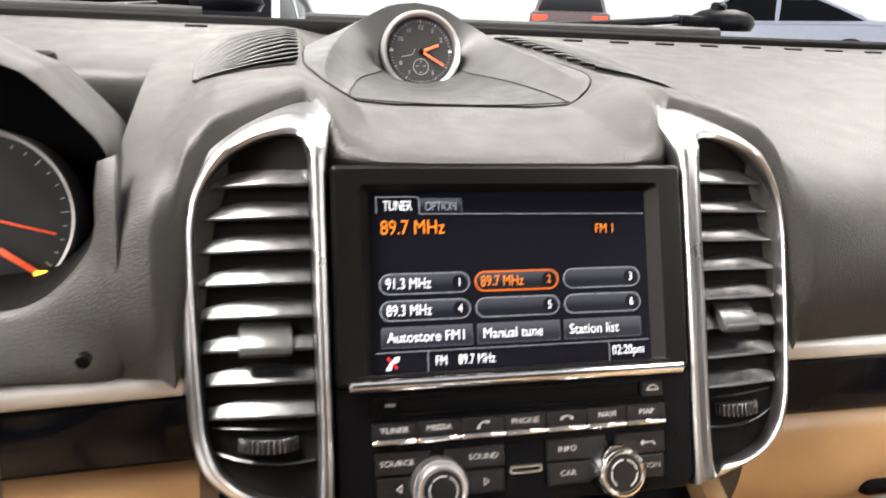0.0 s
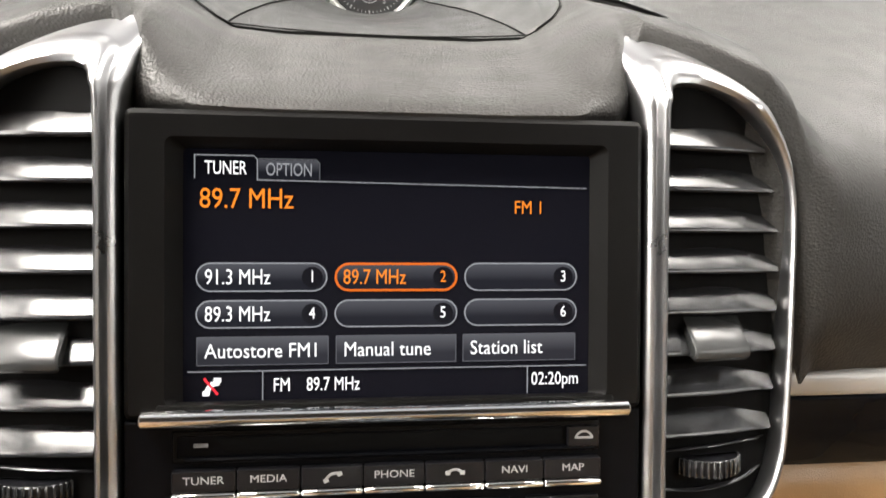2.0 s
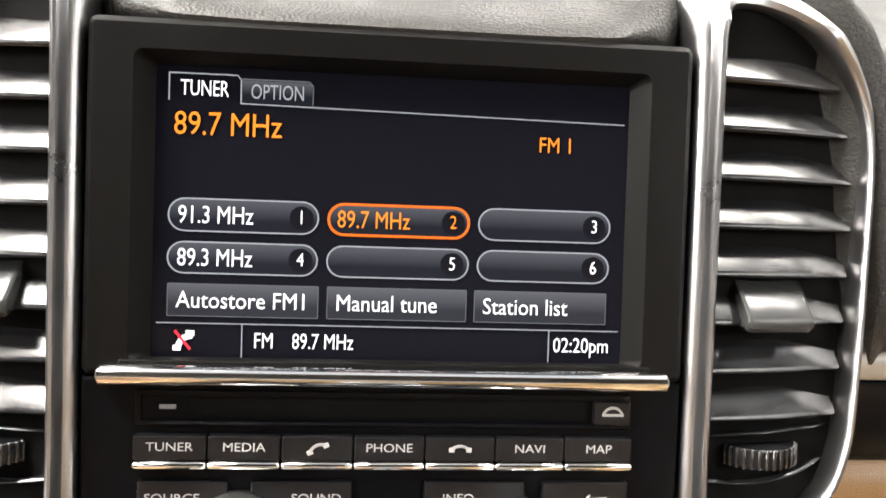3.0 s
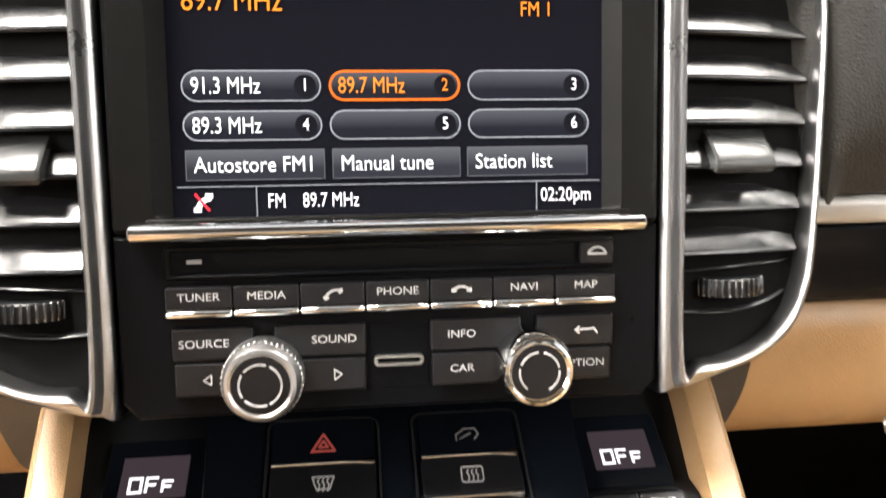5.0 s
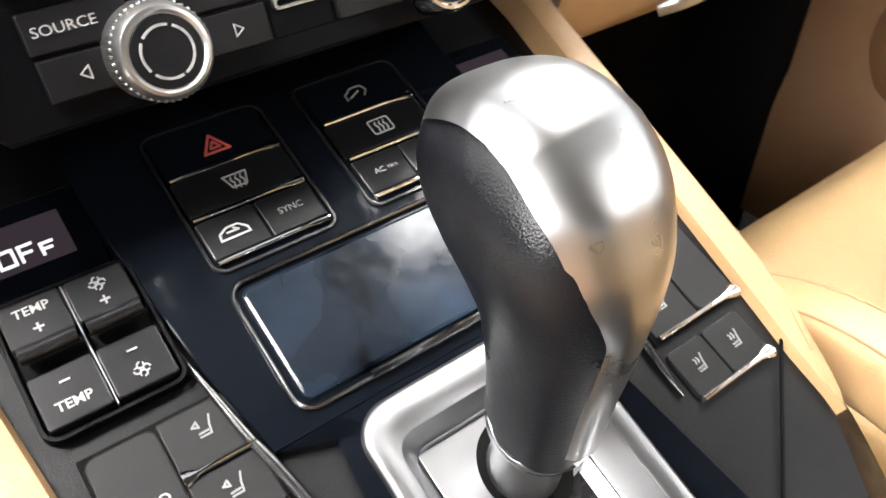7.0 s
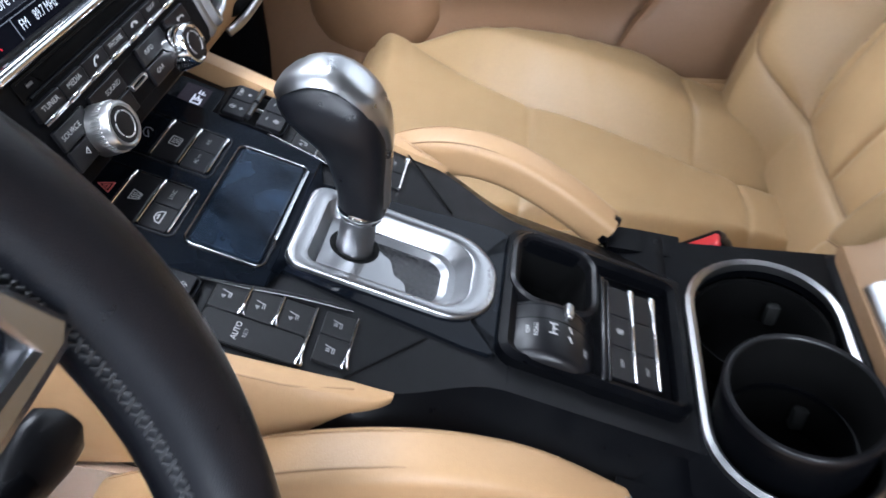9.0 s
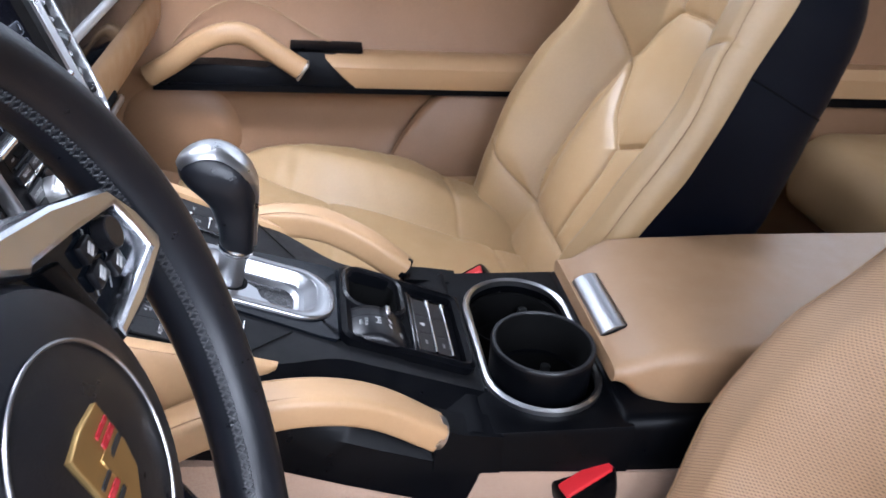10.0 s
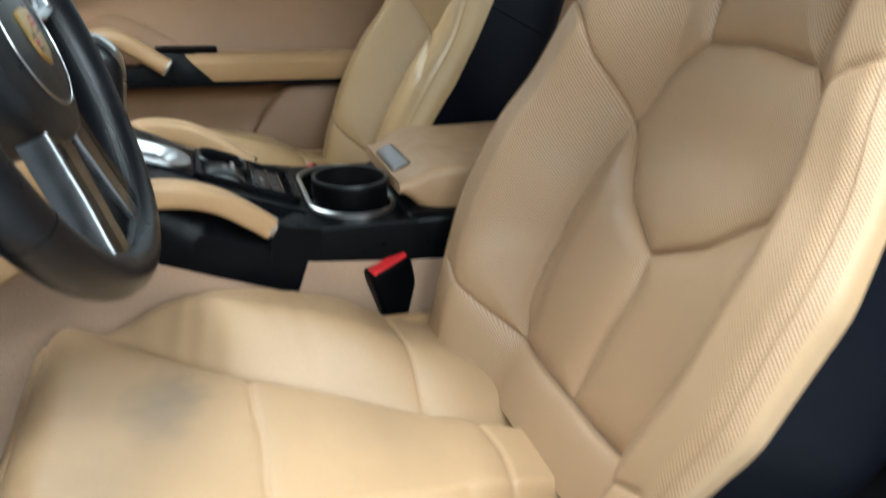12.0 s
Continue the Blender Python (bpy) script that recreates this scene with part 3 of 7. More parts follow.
for k in range(60):
    a = radians(6 * k)
    big = k % 5 == 0
    q = rbox(0.0005 if not big else 0.0009, 0.0012 if not big else 0.0022, 0.0003, 0)
    mk.append(moved(q, Matrix.Rotation(-a, 4, "Z") @ Matrix.Translation((0, 0.0245, 0.0037))))
part("minute_track", join(*mk), DIMINK, clock)
for k in range(1, 13):
    a = radians(30 * k)
    if k not in (6, 9, 3):
        lettering(str(k), 0.0050, DIMINK, clock, 0.0195 * math.sin(a), 0.0195 * math.cos(a), 0.0038, "CENTER", 0.9, name="numeral", bold=0.00008)
part("subdial", lines([arc(0, -0.012, 0.0064, 0, 360, 24), [(0, -0.007), (0, -0.009)], [(-0.004, -0.0115), (-0.002, -0.0115)], [(0.002, -0.0115), (0.004, -0.0115)], [(-0.001, -0.0165), (0.001, -0.0165)]], 0.0006, 0.0036), DIMINK, clock)
part("small_needle", lines([[(-0.016, -0.0045), (-0.007, -0.0025), (-0.005, 0.002)]], 0.0006, 0.0042), DIMINK, clock)
for s in (-1, 1):
    part("quarter_mark", lines([[(s * 0.0235, 0.0008), (s * 0.0255, 0.0008)]], 0.0016, 0.0040), INK, clock)
part("hour_needle", moved(rbox(0.0022, 0.017, 0.0006, 0.0002), Matrix.Rotation(radians(-70), 4, "Z") @ Matrix.Translation((0, 0.007, 0.0050))), ORANGEPLASTIC, clock)
part("minute_needle", moved(rbox(0.0018, 0.024, 0.0006, 0.0002), Matrix.Rotation(radians(-120), 4, "Z") @ Matrix.Translation((0, 0.010, 0.0056))), ORANGEPLASTIC, clock)
part("hub", cyl(0.0022, 0.003, 20, c=(0, 0, 0.0037)), BLACK, clock)

# ---- instrument cluster on the driver's side ----
cluster = thing("instrument_cluster", "instrument cluster with round dials under a dark hood", "instrument cluster")
HX = -0.395


def binnacle(y, k, lift=0.0):
    """The opening of the cluster's housing, drawn in by k."""
    half = [(0.0, 0.984), (0.08, 0.974), (0.148, 0.947), (0.162, 0.940), (0.178, 0.924), (0.192, 0.907), (0.194, 0.892), (0.192, 0.850), (0.176, 0.812), (0.132, 0.802), (0.06, 0.800), (0.0, 0.800)]
    pts = [(HX + x, z) for x, z in half] + [(HX - x, z) for x, z in reversed(half[1:-1])]
    s = spline([(x, z, 0) for x, z in pts], 4, True)
    return [(HX + (p.x - HX) * k, y, 0.885 + (p.y - 0.885) * k + lift) for p in s]


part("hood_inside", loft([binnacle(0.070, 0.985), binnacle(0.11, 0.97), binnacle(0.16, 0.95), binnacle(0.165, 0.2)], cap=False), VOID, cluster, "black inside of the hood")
part("housing_back", rbox(0.29, 0.02, 0.12, 0.004, 2, (HX, 0.185, 0.885)), VOID, cluster)
part("hood", loft([binnacle(0.070, 0.985), binnacle(0.066, 0.99), binnacle(0.068, 0.998), binnacle(0.09, 1.005), binnacle(0.15, 0.98), binnacle(0.24, 0.86)], cap=False), DASH, cluster, "grey leather hood over the dials")


def facia_path(right):
    """A line down the right side of the dials and on to the middle, mirrored for the left side."""
    a = spline(right, 8)
    return a + [Vector((2 * HX - p.x, p.y, p.z)) for p in reversed(a[:-1])]


edge = facia_path([(-0.2065, 0.058, 0.9010), (-0.2076, 0.050, 0.886), (-0.2078, 0.046, 0.872), (-0.2118, 0.044, 0.859), (-0.2250, 0.043, 0.843), (-0.240, 0.043, 0.8325), (-0.262, 0.044, 0.8285), (-0.330, 0.046, 0.824), (HX, 0.046, 0.823)])
rim = facia_path([(-0.1962, 0.058, 0.9050), (-0.1950, 0.043, 0.890), (-0.1947, 0.035, 0.865), (-0.1950, 0.031, 0.840), (-0.1958, 0.029, 0.818), (-0.1990, 0.028, 0.7985), (-0.235, 0.028, 0.7975), (-0.315, 0.028, 0.7975), (HX, 0.028, 0.7975)])


def between(f, push):
    return [(a.x + (b.x - a.x) * f, a.y + (b.y - a.y) * f + push, a.z + (b.z - a.z) * f) for a, b in zip(rim, edge)]


def sunk(k, y):
    return [(HX + (p.x - HX) * k, p.y + y, 0.875 + (p.z - 0.875) * k) for p in edge]


part("facia", loft([between(-0.02, 0.010), between(0.0, 0.002), between(0.04, -0.0006), between(0.12, -0.0020), between(0.35, -0.0024), between(0.65, -0.0020), between(0.88, -0.0012), between(0.97, 0.0), sunk(1.0, 0.003)], closed=False, cap=False), DASH, cluster, "grey leather panel curving round the dials")
part("dial_shroud", loft([sunk(1.0, 0.003), sunk(0.996, 0.012), sunk(0.985, 0.045), sunk(0.975, 0.080)], closed=False, cap=False), VOID, cluster, "black funnel in front of the dials")
for gx, gz, gr in ((-0.277, 0.859, 0.049), (-0.345, 0.872, 0.047), (-0.405, 0.876, 0.05), (-0.465, 0.872, 0.047), (-0.53, 0.860, 0.045)):
    G = frame_of((gx, 0.115 - 0.004 * (gr > 0.05), gz), (1, 0, 0), (0, 0.25, 0.968), (0, -0.968, 0.25))
    d = part("dial", cyl(gr * 0.93, 0.003, 40), DIAL, cluster, m=G)
    part("dial_ring", lathe([(gr, -0.02), (gr, 0.008), (gr * 0.97, 0.0105), (gr * 0.93, 0.008), (gr * 0.92, 0.0)], 48, cap=False), STRIPMET, d)
    tk = []
    for k in range(25):
        a = radians(-130 + k * 260 / 24)
        tk.append(moved(rbox(0.0006, 0.004 if k % 4 == 0 else 0.002, 0.0003, 0), Matrix.Rotation(a, 4, "Z") @ Matrix.Translation((0, gr * 0.84, 0.0033))))
    part("dial_marks", join(*tk), INK, d)
    part("needle", moved(rbox(0.0014, gr * 0.7, 0.0006, 0.0002), Matrix.Rotation(radians(-105 if gx > -0.3 else 120), 4, "Z") @ Matrix.Translation((0, gr * 0.42, 0.005))), ORANGEPLASTIC, d)
part("small_needle", moved(rbox(0.0032, 0.024, 0.0006, 0.0002), Matrix.Translation((-0.258, 0.098, 0.838)) @ Matrix.Rotation(radians(75), 4, "X") @ Matrix.Rotation(radians(55), 4, "Z")), ORANGEPLASTIC, cluster)
part("fuel_lamp", moved(rbox(0.007, 0.002, 0.007, 0.001), Matrix.Translation((-0.2475, 0.096, 0.830))), YELLOWLAMP, cluster, "lit amber fuel lamp")
part("knob", moved(cyl(0.0035, 0.006, 20), Matrix.Translation((-0.213, 0.026, 0.812)) @ Matrix.Rotation(radians(90), 4, "X")), BLACK, cluster)

# ---- centre stack: infotainment unit ----
pcm = thing("infotainment_unit", "black infotainment unit with lit radio screen, keys and two knobs", "infotainment unit", m=STACK)
BZ_W, BZ_T, BZ_B = 0.191, 0.1100, -0.0645


def face_panel(hole, outer, z0, z1, lip):
    """A panel with an opening: its face, its outer walls and a chamfer that leads down to z0 at the lip's outline."""
    return loft([[(x, y, -0.03) for x, y in outer], [(x, y, z1 - 0.002) for x, y in outer], [(x, y, z1) for x, y in offset2(outer, 0.002)],
                 [(x, y, z1) for x, y in hole], [(x, y, z1 - 0.001) for x, y in offset2(hole, 0.0008)], [(x, y, z0) for x, y in lip]], cap=False)


upper = rrect(BZ_W, 0.1105, 0.003, 4, 0, 0.0548)
part("screen_bezel", face_panel(rrect(0.163, 0.0962, 0.003, 4, 0, 0.0522), upper, -0.0065, 0.0, rrect(0.1525, 0.0925, 0.0015, 4, 0, 0.0505)), BEZEL, pcm)
lower = [(-0.0955, -0.0005), (-0.0955, -0.0585), (-0.090, -0.0645), (0.090, -0.0645), (0.0955, -0.0585), (0.0955, -0.0005)]
part("key_panel", plate(lower, -0.03, -0.0015, 0.0015), BLACK, pcm)
disp = part("display", plate(rrect(0.1528, 0.0928, 0.001, 3, 0, 0.0505), -0.012, -0.0066, 0.0003), SCREEN, pcm, "lit screen with a dark blue radio page")
Z = -0.0063


def scr_x(a):
    return (a - 701.5) * 0.0001735


def scr_y(b):
    return 0.005 + (522 - b) * 0.0001761


def stroke_ring(x0, x1, y0, y1, r, w, material, name):
    o = rrect(x1 - x0, y0 - y1, min(r, 0.499 * (y0 - y1)), 6, (x0 + x1) / 2, (y0 + y1) / 2)
    return part(name, band(o, offset2(o, w), Z - 0.0002, Z, 0, 0.00005), material, disp)


def fill(x0, x1, y0, y1, r, material, name):
    return part(name, plate(rrect(x1 - x0, y0 - y1, min(r, 0.499 * (y0 - y1)), 6, (x0 + x1) / 2, (y0 + y1) / 2), Z - 0.0003, Z - 0.0001, 0.00003), material, disp)


def shaded_glow(name, top, low, strength):
    """A lit key of the page, brighter along its upper edge."""
    m = glow(name, top, strength)
    nt = m.node_tree
    tc, sep, ramp = nt.nodes.new("ShaderNodeTexCoord"), nt.nodes.new("ShaderNodeSeparateXYZ"), nt.nodes.new("ShaderNodeValToRGB")
    nt.links.new(tc.outputs["Generated"], sep.inputs[0])
    nt.links.new(sep.outputs["Y"], ramp.inputs["Fac"])
    ramp.color_ramp.elements[0].color, ramp.color_ramp.elements[0].position = (*low, 1), 0.35
    ramp.color_ramp.elements[1].color, ramp.color_ramp.elements[1].position = (*top, 1), 1.0
    nt.links.new(ramp.outputs["Color"], nt.nodes["Principled BSDF"].inputs["Emission Color"])
    return m


KEYFILL = shaded_glow("screen_key_fill", (0.34, 0.36, 0.42), (0.03, 0.035, 0.05), 0.16)
KEYFILL2 = shaded_glow("screen_button_fill", (0.42, 0.44, 0.50), (0.09, 0.095, 0.12), 0.16)
BADGE = glow("screen_badge_fill", (0.02, 0.02, 0.025), 0.05)
for r, (ya, yb) in enumerate(((236, 297), (314, 373))):
    for c, (xa, xb) in enumerate(((287, 560), (575, 842), (857, 1113))):
        k = 3 * r + c + 1
        hot = k == 2
        fill(scr_x(xa), scr_x(xb), scr_y(ya), scr_y(yb), 0.0053, KEYFILL, "preset_key")
        stroke_ring(scr_x(xa), scr_x(xb), scr_y(ya), scr_y(yb), 0.0053, 0.0009 if hot else 0.0005, SCR_RING if hot else SCR_GREY, "preset_outline")
        part("number_badge", plate(rrect(0.0076, 0.0076, 0.0037, 8, scr_x(xb - 32), scr_y((ya + yb) / 2)), Z - 0.0002, Z, 0.00003), BADGE, disp)
        lettering(str(k), 0.0062, SCR_ORANGE if hot else SCR_WHITE, disp, scr_x(xb - 32), scr_y((ya + yb) / 2), Z + 0.0002, "CENTER", 0.8)
        word = {1: "91.3 MHz", 2: "89.7 MHz", 4: "89.3 MHz"}.get(k)
        if word:
            lettering(word, 0.0080, SCR_ORANGE if hot else SCR_WHITE, disp, scr_x(xa + 18), scr_y((ya + yb) / 2 + 1), Z + 0.0002, "LEFT", 0.75)
for (xa, xb), word in zip(((289, 563), (578, 840), (854, 1110)), ("Autostore FM1", "Manual tune", "Station list")):
    fill(scr_x(xa), scr_x(xb), scr_y(390), scr_y(450), 0.0004, KEYFILL2, "soft_key")
    stroke_ring(scr_x(xa), scr_x(xb), scr_y(390), scr_y(450), 0.0004, 0.0003, SCR_DIM, "soft_key_outline")
    lettering(word, 0.0076, SCR_WHITE, disp, scr_x(xa + 16), scr_y(421), Z + 0.0002, "LEFT", 0.88)
part("rule", lines([[(scr_x(285), scr_y(62)), (scr_x(285), scr_y(14)), (scr_x(406), scr_y(14)), (scr_x(413), scr_y(22)), (scr_x(413), scr_y(64)), (scr_x(1132), scr_y(72))],
                    [(scr_x(272), scr_y(462)), (scr_x(1134), scr_y(462))], [(scr_x(425), scr_y(462)), (scr_x(425), scr_y(523))], [(scr_x(1000), scr_y(462)), (scr_x(1000), scr_y(521))]], 0.00035, Z), SCR_GREY, disp)
part("rule", lines([[(scr_x(415), scr_y(20)), (scr_x(536), scr_y(20)), (scr_x(543), scr_y(28)), (scr_x(543), scr_y(63))]], 0.00035, Z), SCR_DIM, disp)
fill(scr_x(415), scr_x(541), scr_y(22), scr_y(62), 0.0004, KEYFILL, "tab")
lettering("TUNER", 0.0071, SCR_WHITE, disp, scr_x(305), scr_y(41), Z + 0.0002, "LEFT", 0.66)
lettering("OPTION", 0.0068, SCR_GREY, disp, scr_x(430), scr_y(43), Z + 0.0002, "LEFT", 0.66)
lettering("89.7 MHz", 0.0105, SCR_ORANGE, disp, scr_x(294), scr_y(105), Z + 0.0002, "LEFT", 0.82)
lettering("FM 1", 0.0072, SCR_ORANGE, disp, scr_x(967), scr_y(117), Z + 0.0002, "LEFT", 0.82)
lettering("FM", 0.0072, SCR_WHITE, disp, scr_x(446), scr_y(493), Z + 0.0002, "LEFT", 0.72)
lettering("89.7 MHz", 0.0072, SCR_WHITE, disp, scr_x(516), scr_y(493), Z + 0.0002, "LEFT", 0.70)
lettering("02:20pm", 0.0070, SCR_WHITE, disp, scr_x(1008), scr_y(491), Z + 0.0002, "LEFT", 0.78)
part("phone_symbol", lines([arc(scr_x(334), scr_y(508), 0.0040, 95, 180, 8)], 0.0018, Z), SCR_WHITE, disp)
part("phone_symbol_ends", join(moved(rbox(0.0026, 0.0017, 0.0003, 0), Matrix.Translation((scr_x(332), scr_y(480), Z))), moved(rbox(0.0022, 0.0017, 0.0003, 0), Matrix.Translation((scr_x(308), scr_y(507), Z)))), SCR_WHITE, disp)
part("phone_strike", lines([[(scr_x(306), scr_y(477)), (scr_x(332), scr_y(508))]], 0.0008, Z + 0.0003), SCR_RED, disp)

part("shelf_lip", moved(tube([(-0.0893, 0, 0), (-0.0885, 0, 0), (0.0885, 0, 0), (0.0893, 0, 0)], lambda f: 0.0034 if 0.1 < f < 0.9 else 0.0026, lambda f: 0.0046 if 0.1 < f < 0.9 else 0.0036, n=24), Matrix.Translation((0, 0.0003, 0.0012))), CHROME, pcm, "narrow bright chrome lip below the screen")
part("shelf", plate(rrect(0.168, 0.004, 0.001, 3, 0, 0.0030), -0.005, 0.001, 0.0006), BEZEL, pcm)
# disc slot
part("disc_slot_surround", band(rrect(0.158, 0.0115, 0.001, 4, 0, -0.0103), rrect(0.150, 0.0075, 0.0008, 4, -0.002, -0.0103), -0.003, -0.0008), BEZEL, pcm)
part("disc_slot", plate([(-0.0600, -0.0128), (0.0640, -0.0128), (0.0640, -0.0072), (-0.0640, -0.0072)], -0.006, -0.0010, 0.0002), VOID, pcm)
part("slot_sill", tube([(-0.0745, -0.0150, -0.0010), (0.0765, -0.0150, -0.0010)], 0.0012, 0.0014, n=8), BLACK, pcm, "rounded lower edge of the disc slot")
part("eject_key", plate(rrect(0.0122, 0.0078, 0.0008, 4, 0.0722, -0.0104), -0.003, 0.0008, 0.0005), KEYBLACK, pcm)
part("eject_symbol", join(lines([arc(0.0722, -0.0118, 0.0034, 20, 160, 8), [(0.0690, -0.0108), (0.0754, -0.0108)]], 0.0008, 0.0010)), INK, pcm)
part("slot_mark", moved(rbox(0.005, 0.0014, 0.0003, 0), Matrix.Translation((-0.069, -0.0098, -0.0006))), DIMINK, pcm)


def key(x0, x1, y0, y1, z=0.0012, r=0.0008, material=None, parent=None, base=-0.004, name="key", label=""):
    return part(name, plate(rrect(x1 - x0, y0 - y1, r, 3, (x0 + x1) / 2, (y0 + y1) / 2), base, z, 0.0006), material or KEYBLACK, parent or pcm, label)


def handset(cx, cy, s, down):
    k = -1 if down else 1
    return join(lines([arc(cx, cy - 0.0042 * s, 0.005 * s, 50, 130, 8)], 0.0011 * s, 0.0015),
                moved(rbox(0.0022 * s, 0.0018 * s, 0.0003, 0), Matrix.Translation((cx - 0.0034 * s, cy - 0.0007 * s, 0.0015))),
                moved(rbox(0.0022 * s, 0.0018 * s, 0.0003, 0), Matrix.Translation((cx + 0.0034 * s, cy - 0.0007 * s, 0.0015))))


names = ["TUNER", "MEDIA", "", "PHONE", "", "NAVI", "MAP"]
KW = 0.158 / 7
for i, word in enumerate(names):
    xa = -0.079 + i * KW
    k = key(xa + 0.0002, xa + KW - 0.0002, -0.0183, -0.0262, 0.0015)
    part("key_chrome", tube([(xa + 0.0003, -0.0276, 0.0006), (xa + 0.0010, -0.0276, 0.0006), (xa + KW - 0.0010, -0.0276, 0.0006), (xa + KW - 0.0003, -0.0276, 0.0006)], lambda f: 0.0015 if 0.1 < f < 0.9 else 0.0011, lambda f: 0.0021 if 0.1 < f < 0.9 else 0.0016, n=16), CHROME, k, "chrome edge")
    if word:
        lettering(word, 0.0039, INK, k, xa + KW / 2, -0.0219, 0.0017, "CENTER", 1.15)
    else:
        b = handset(0, 0, 0.8, False)
        if i == 2:
            b = moved(b, Matrix.Rotation(radians(25), 4, "Z"))
        part("handset_symbol", moved(b, Matrix.Translation((xa + KW / 2, -0.0217, 0.0002))), INK, k)
for (xa, xb, ya, yb), word in (((-0.0775, -0.050, -0.0328, -0.0440), "SOURCE"), ((-0.043, -0.0115, -0.0328, -0.0440), "SOUND"), ((0.0115, 0.044, -0.0328, -0.0440), "INFO"),
                               ((0.050, 0.0782, -0.0328, -0.0440), ""), ((-0.0770, -0.050, -0.0450, -0.0566), "<"), ((-0.043, -0.0118, -0.0450, -0.0566), ">"),
                               ((0.0118, 0.044, -0.0450, -0.0566), "CAR"), ((0.050, 0.0772, -0.0450, -0.0566), "OPTION")):
    k = key(xa, xb, ya, yb, 0.0006)
    tx = {"SOURCE": -0.0668, "SOUND": -0.0225, "INFO": 0.0225, "CAR": 0.0225, "OPTION": 0.0665, "<": -0.066, ">": -0.0215}.get(word, 0.0680)
    if word in "<>" and word:
        s = 1 if word == ">" else -1
        part("arrow_symbol", lines([[(tx - s * 0.0012, -0.0508 + 0.0018), (tx + s * 0.0014, -0.0508), (tx - s * 0.0012, -0.0508 - 0.0018), (tx - s * 0.0012, -0.0508 + 0.0018)]], 0.0004, 0.0008), INK, k)
    elif word:
        lettering(word, 0.0039, INK, k, tx, (ya + yb) / 2 + 0.0002, 0.0008, "CENTER", 1.15)
    else:
        part("back_symbol", lines([[(0.0642, -0.0385), (0.0655, -0.0372)], [(0.0642, -0.0385), (0.0655, -0.0396)], [(0.0645, -0.0384), (0.071, -0.0380), (0.0722, -0.0396)]], 0.0006, 0.0008), INK, k)


def rotary(x, bright, label):
    k = part("rotary_knob", lathe([(0.0140, -0.002), (0.0138, 0.004), (0.0128, 0.0125), (0.0118, 0.0140), (0.0108, 0.0142), (0.0100, 0.0136)], 48, (x, -0.0500, 0)),
             SILVER if bright else CHROME, pcm, label)
    part("knob_face", lathe([(0.0100, 0.0110), (0.0100, 0.0134), (0.0095, 0.0139), (0.0001, 0.0141)], 40, (x, -0.0500, 0)), KEYBLACK, k)
    segs = [arc(x, -0.05, 0.0070, a, a + 60, 8) for a in ((0, 75, 150, 225, 297) if bright else (-60, 15, 90 + 5, 170))]
    part("knob_ring_print", lines(segs, 0.0007, 0.0143), INK, k)
    if bright:
        ribs = []
        for i in range(44):
            ribs.append(moved(rbox(0.0006, 0.0009, 0.0062, 0.0002, 1), Matrix.Translation((x, -0.05, 0)) @ Matrix.Rotation(2 * math.pi * i / 44, 4, "Z") @ Matrix.Translation((0.0135, 0, 0.0065))))
        part("knurling", join(*ribs), SILVER, k)


rotary(-0.0468, True, "knurled bright metal volume knob")
rotary(0.0475, False, "polished chrome selector knob")
part("card_slot", band(rrect(0.0178, 0.0040, 0.0018, 5, 0, -0.0468), rrect(0.0150, 0.0016, 0.0007, 5, 0, -0.0468), -0.002, 0.0006), SILVER, pcm, "bright card slot")
part("card_slot_gap", plate(rrect(0.0154, 0.0018, 0.0008, 5, 0, -0.0468), -0.003, -0.0012, 0.0001), VOID, pcm)
part("slot_panel", plate(rrect(0.021, 0.0235, 0.001, 3, 0, -0.0450), -0.003, -0.0013, 0.0003), BLACK, pcm)

# ---- air vents either side of the unit ----
V_OUT = [(0.0966, -0.056), (0.0966, 0.03), (0.0966, 0.106), (0.0940, 0.128), (0.0905, 0.1450), (0.099, 0.1545), (0.115, 0.1535), (0.131, 0.1450), (0.1455, 0.1300), (0.156, 0.1115),
         (0.1605, 0.095), (0.162, 0.069), (0.1607, 0.018), (0.159, -0.014), (0.156, -0.031), (0.150, -0.044), (0.137, -0.054), (0.117, -0.0605), (0.102, -0.0640)]
V_IN = [(0.1045, -0.0505), (0.1045, 0.03), (0.1050, 0.106), (0.1065, 0.1185), (0.1085, 0.1235), (0.113, 0.1250), (0.123, 0.1236), (0.1354, 0.1173), (0.1460, 0.1060), (0.1520, 0.0935),
        (0.1542, 0.082), (0.1548, 0.066), (0.1532, 0.018), (0.1512, -0.014), (0.1490, -0.026), (0.1445, -0.0370), (0.136, -0.0455), (0.123, -0.0515), (0.111, -0.0528)]


def vent_z(v):
    return -0.0005 - 0.55 * max(v - 0.118, 0) - 6.0 * max(v - 0.118, 0) ** 2


def clip_x(v, pts, side):
    """Where the outline crosses a height, on its inner (0) or outer (1) side."""
    xs = []
    n = len(pts)
    for i in range(n):
        a, b = pts[i], pts[(i + 1) % n]
        if (a[1] - v) * (b[1] - v) <= 0 and a[1] != b[1]:
            xs.append(a[0] + (b[0] - a[0]) * (v - a[1]) / (b[1] - a[1]))
    return (min(xs), max(xs)) if xs else (0.12, 0.13)


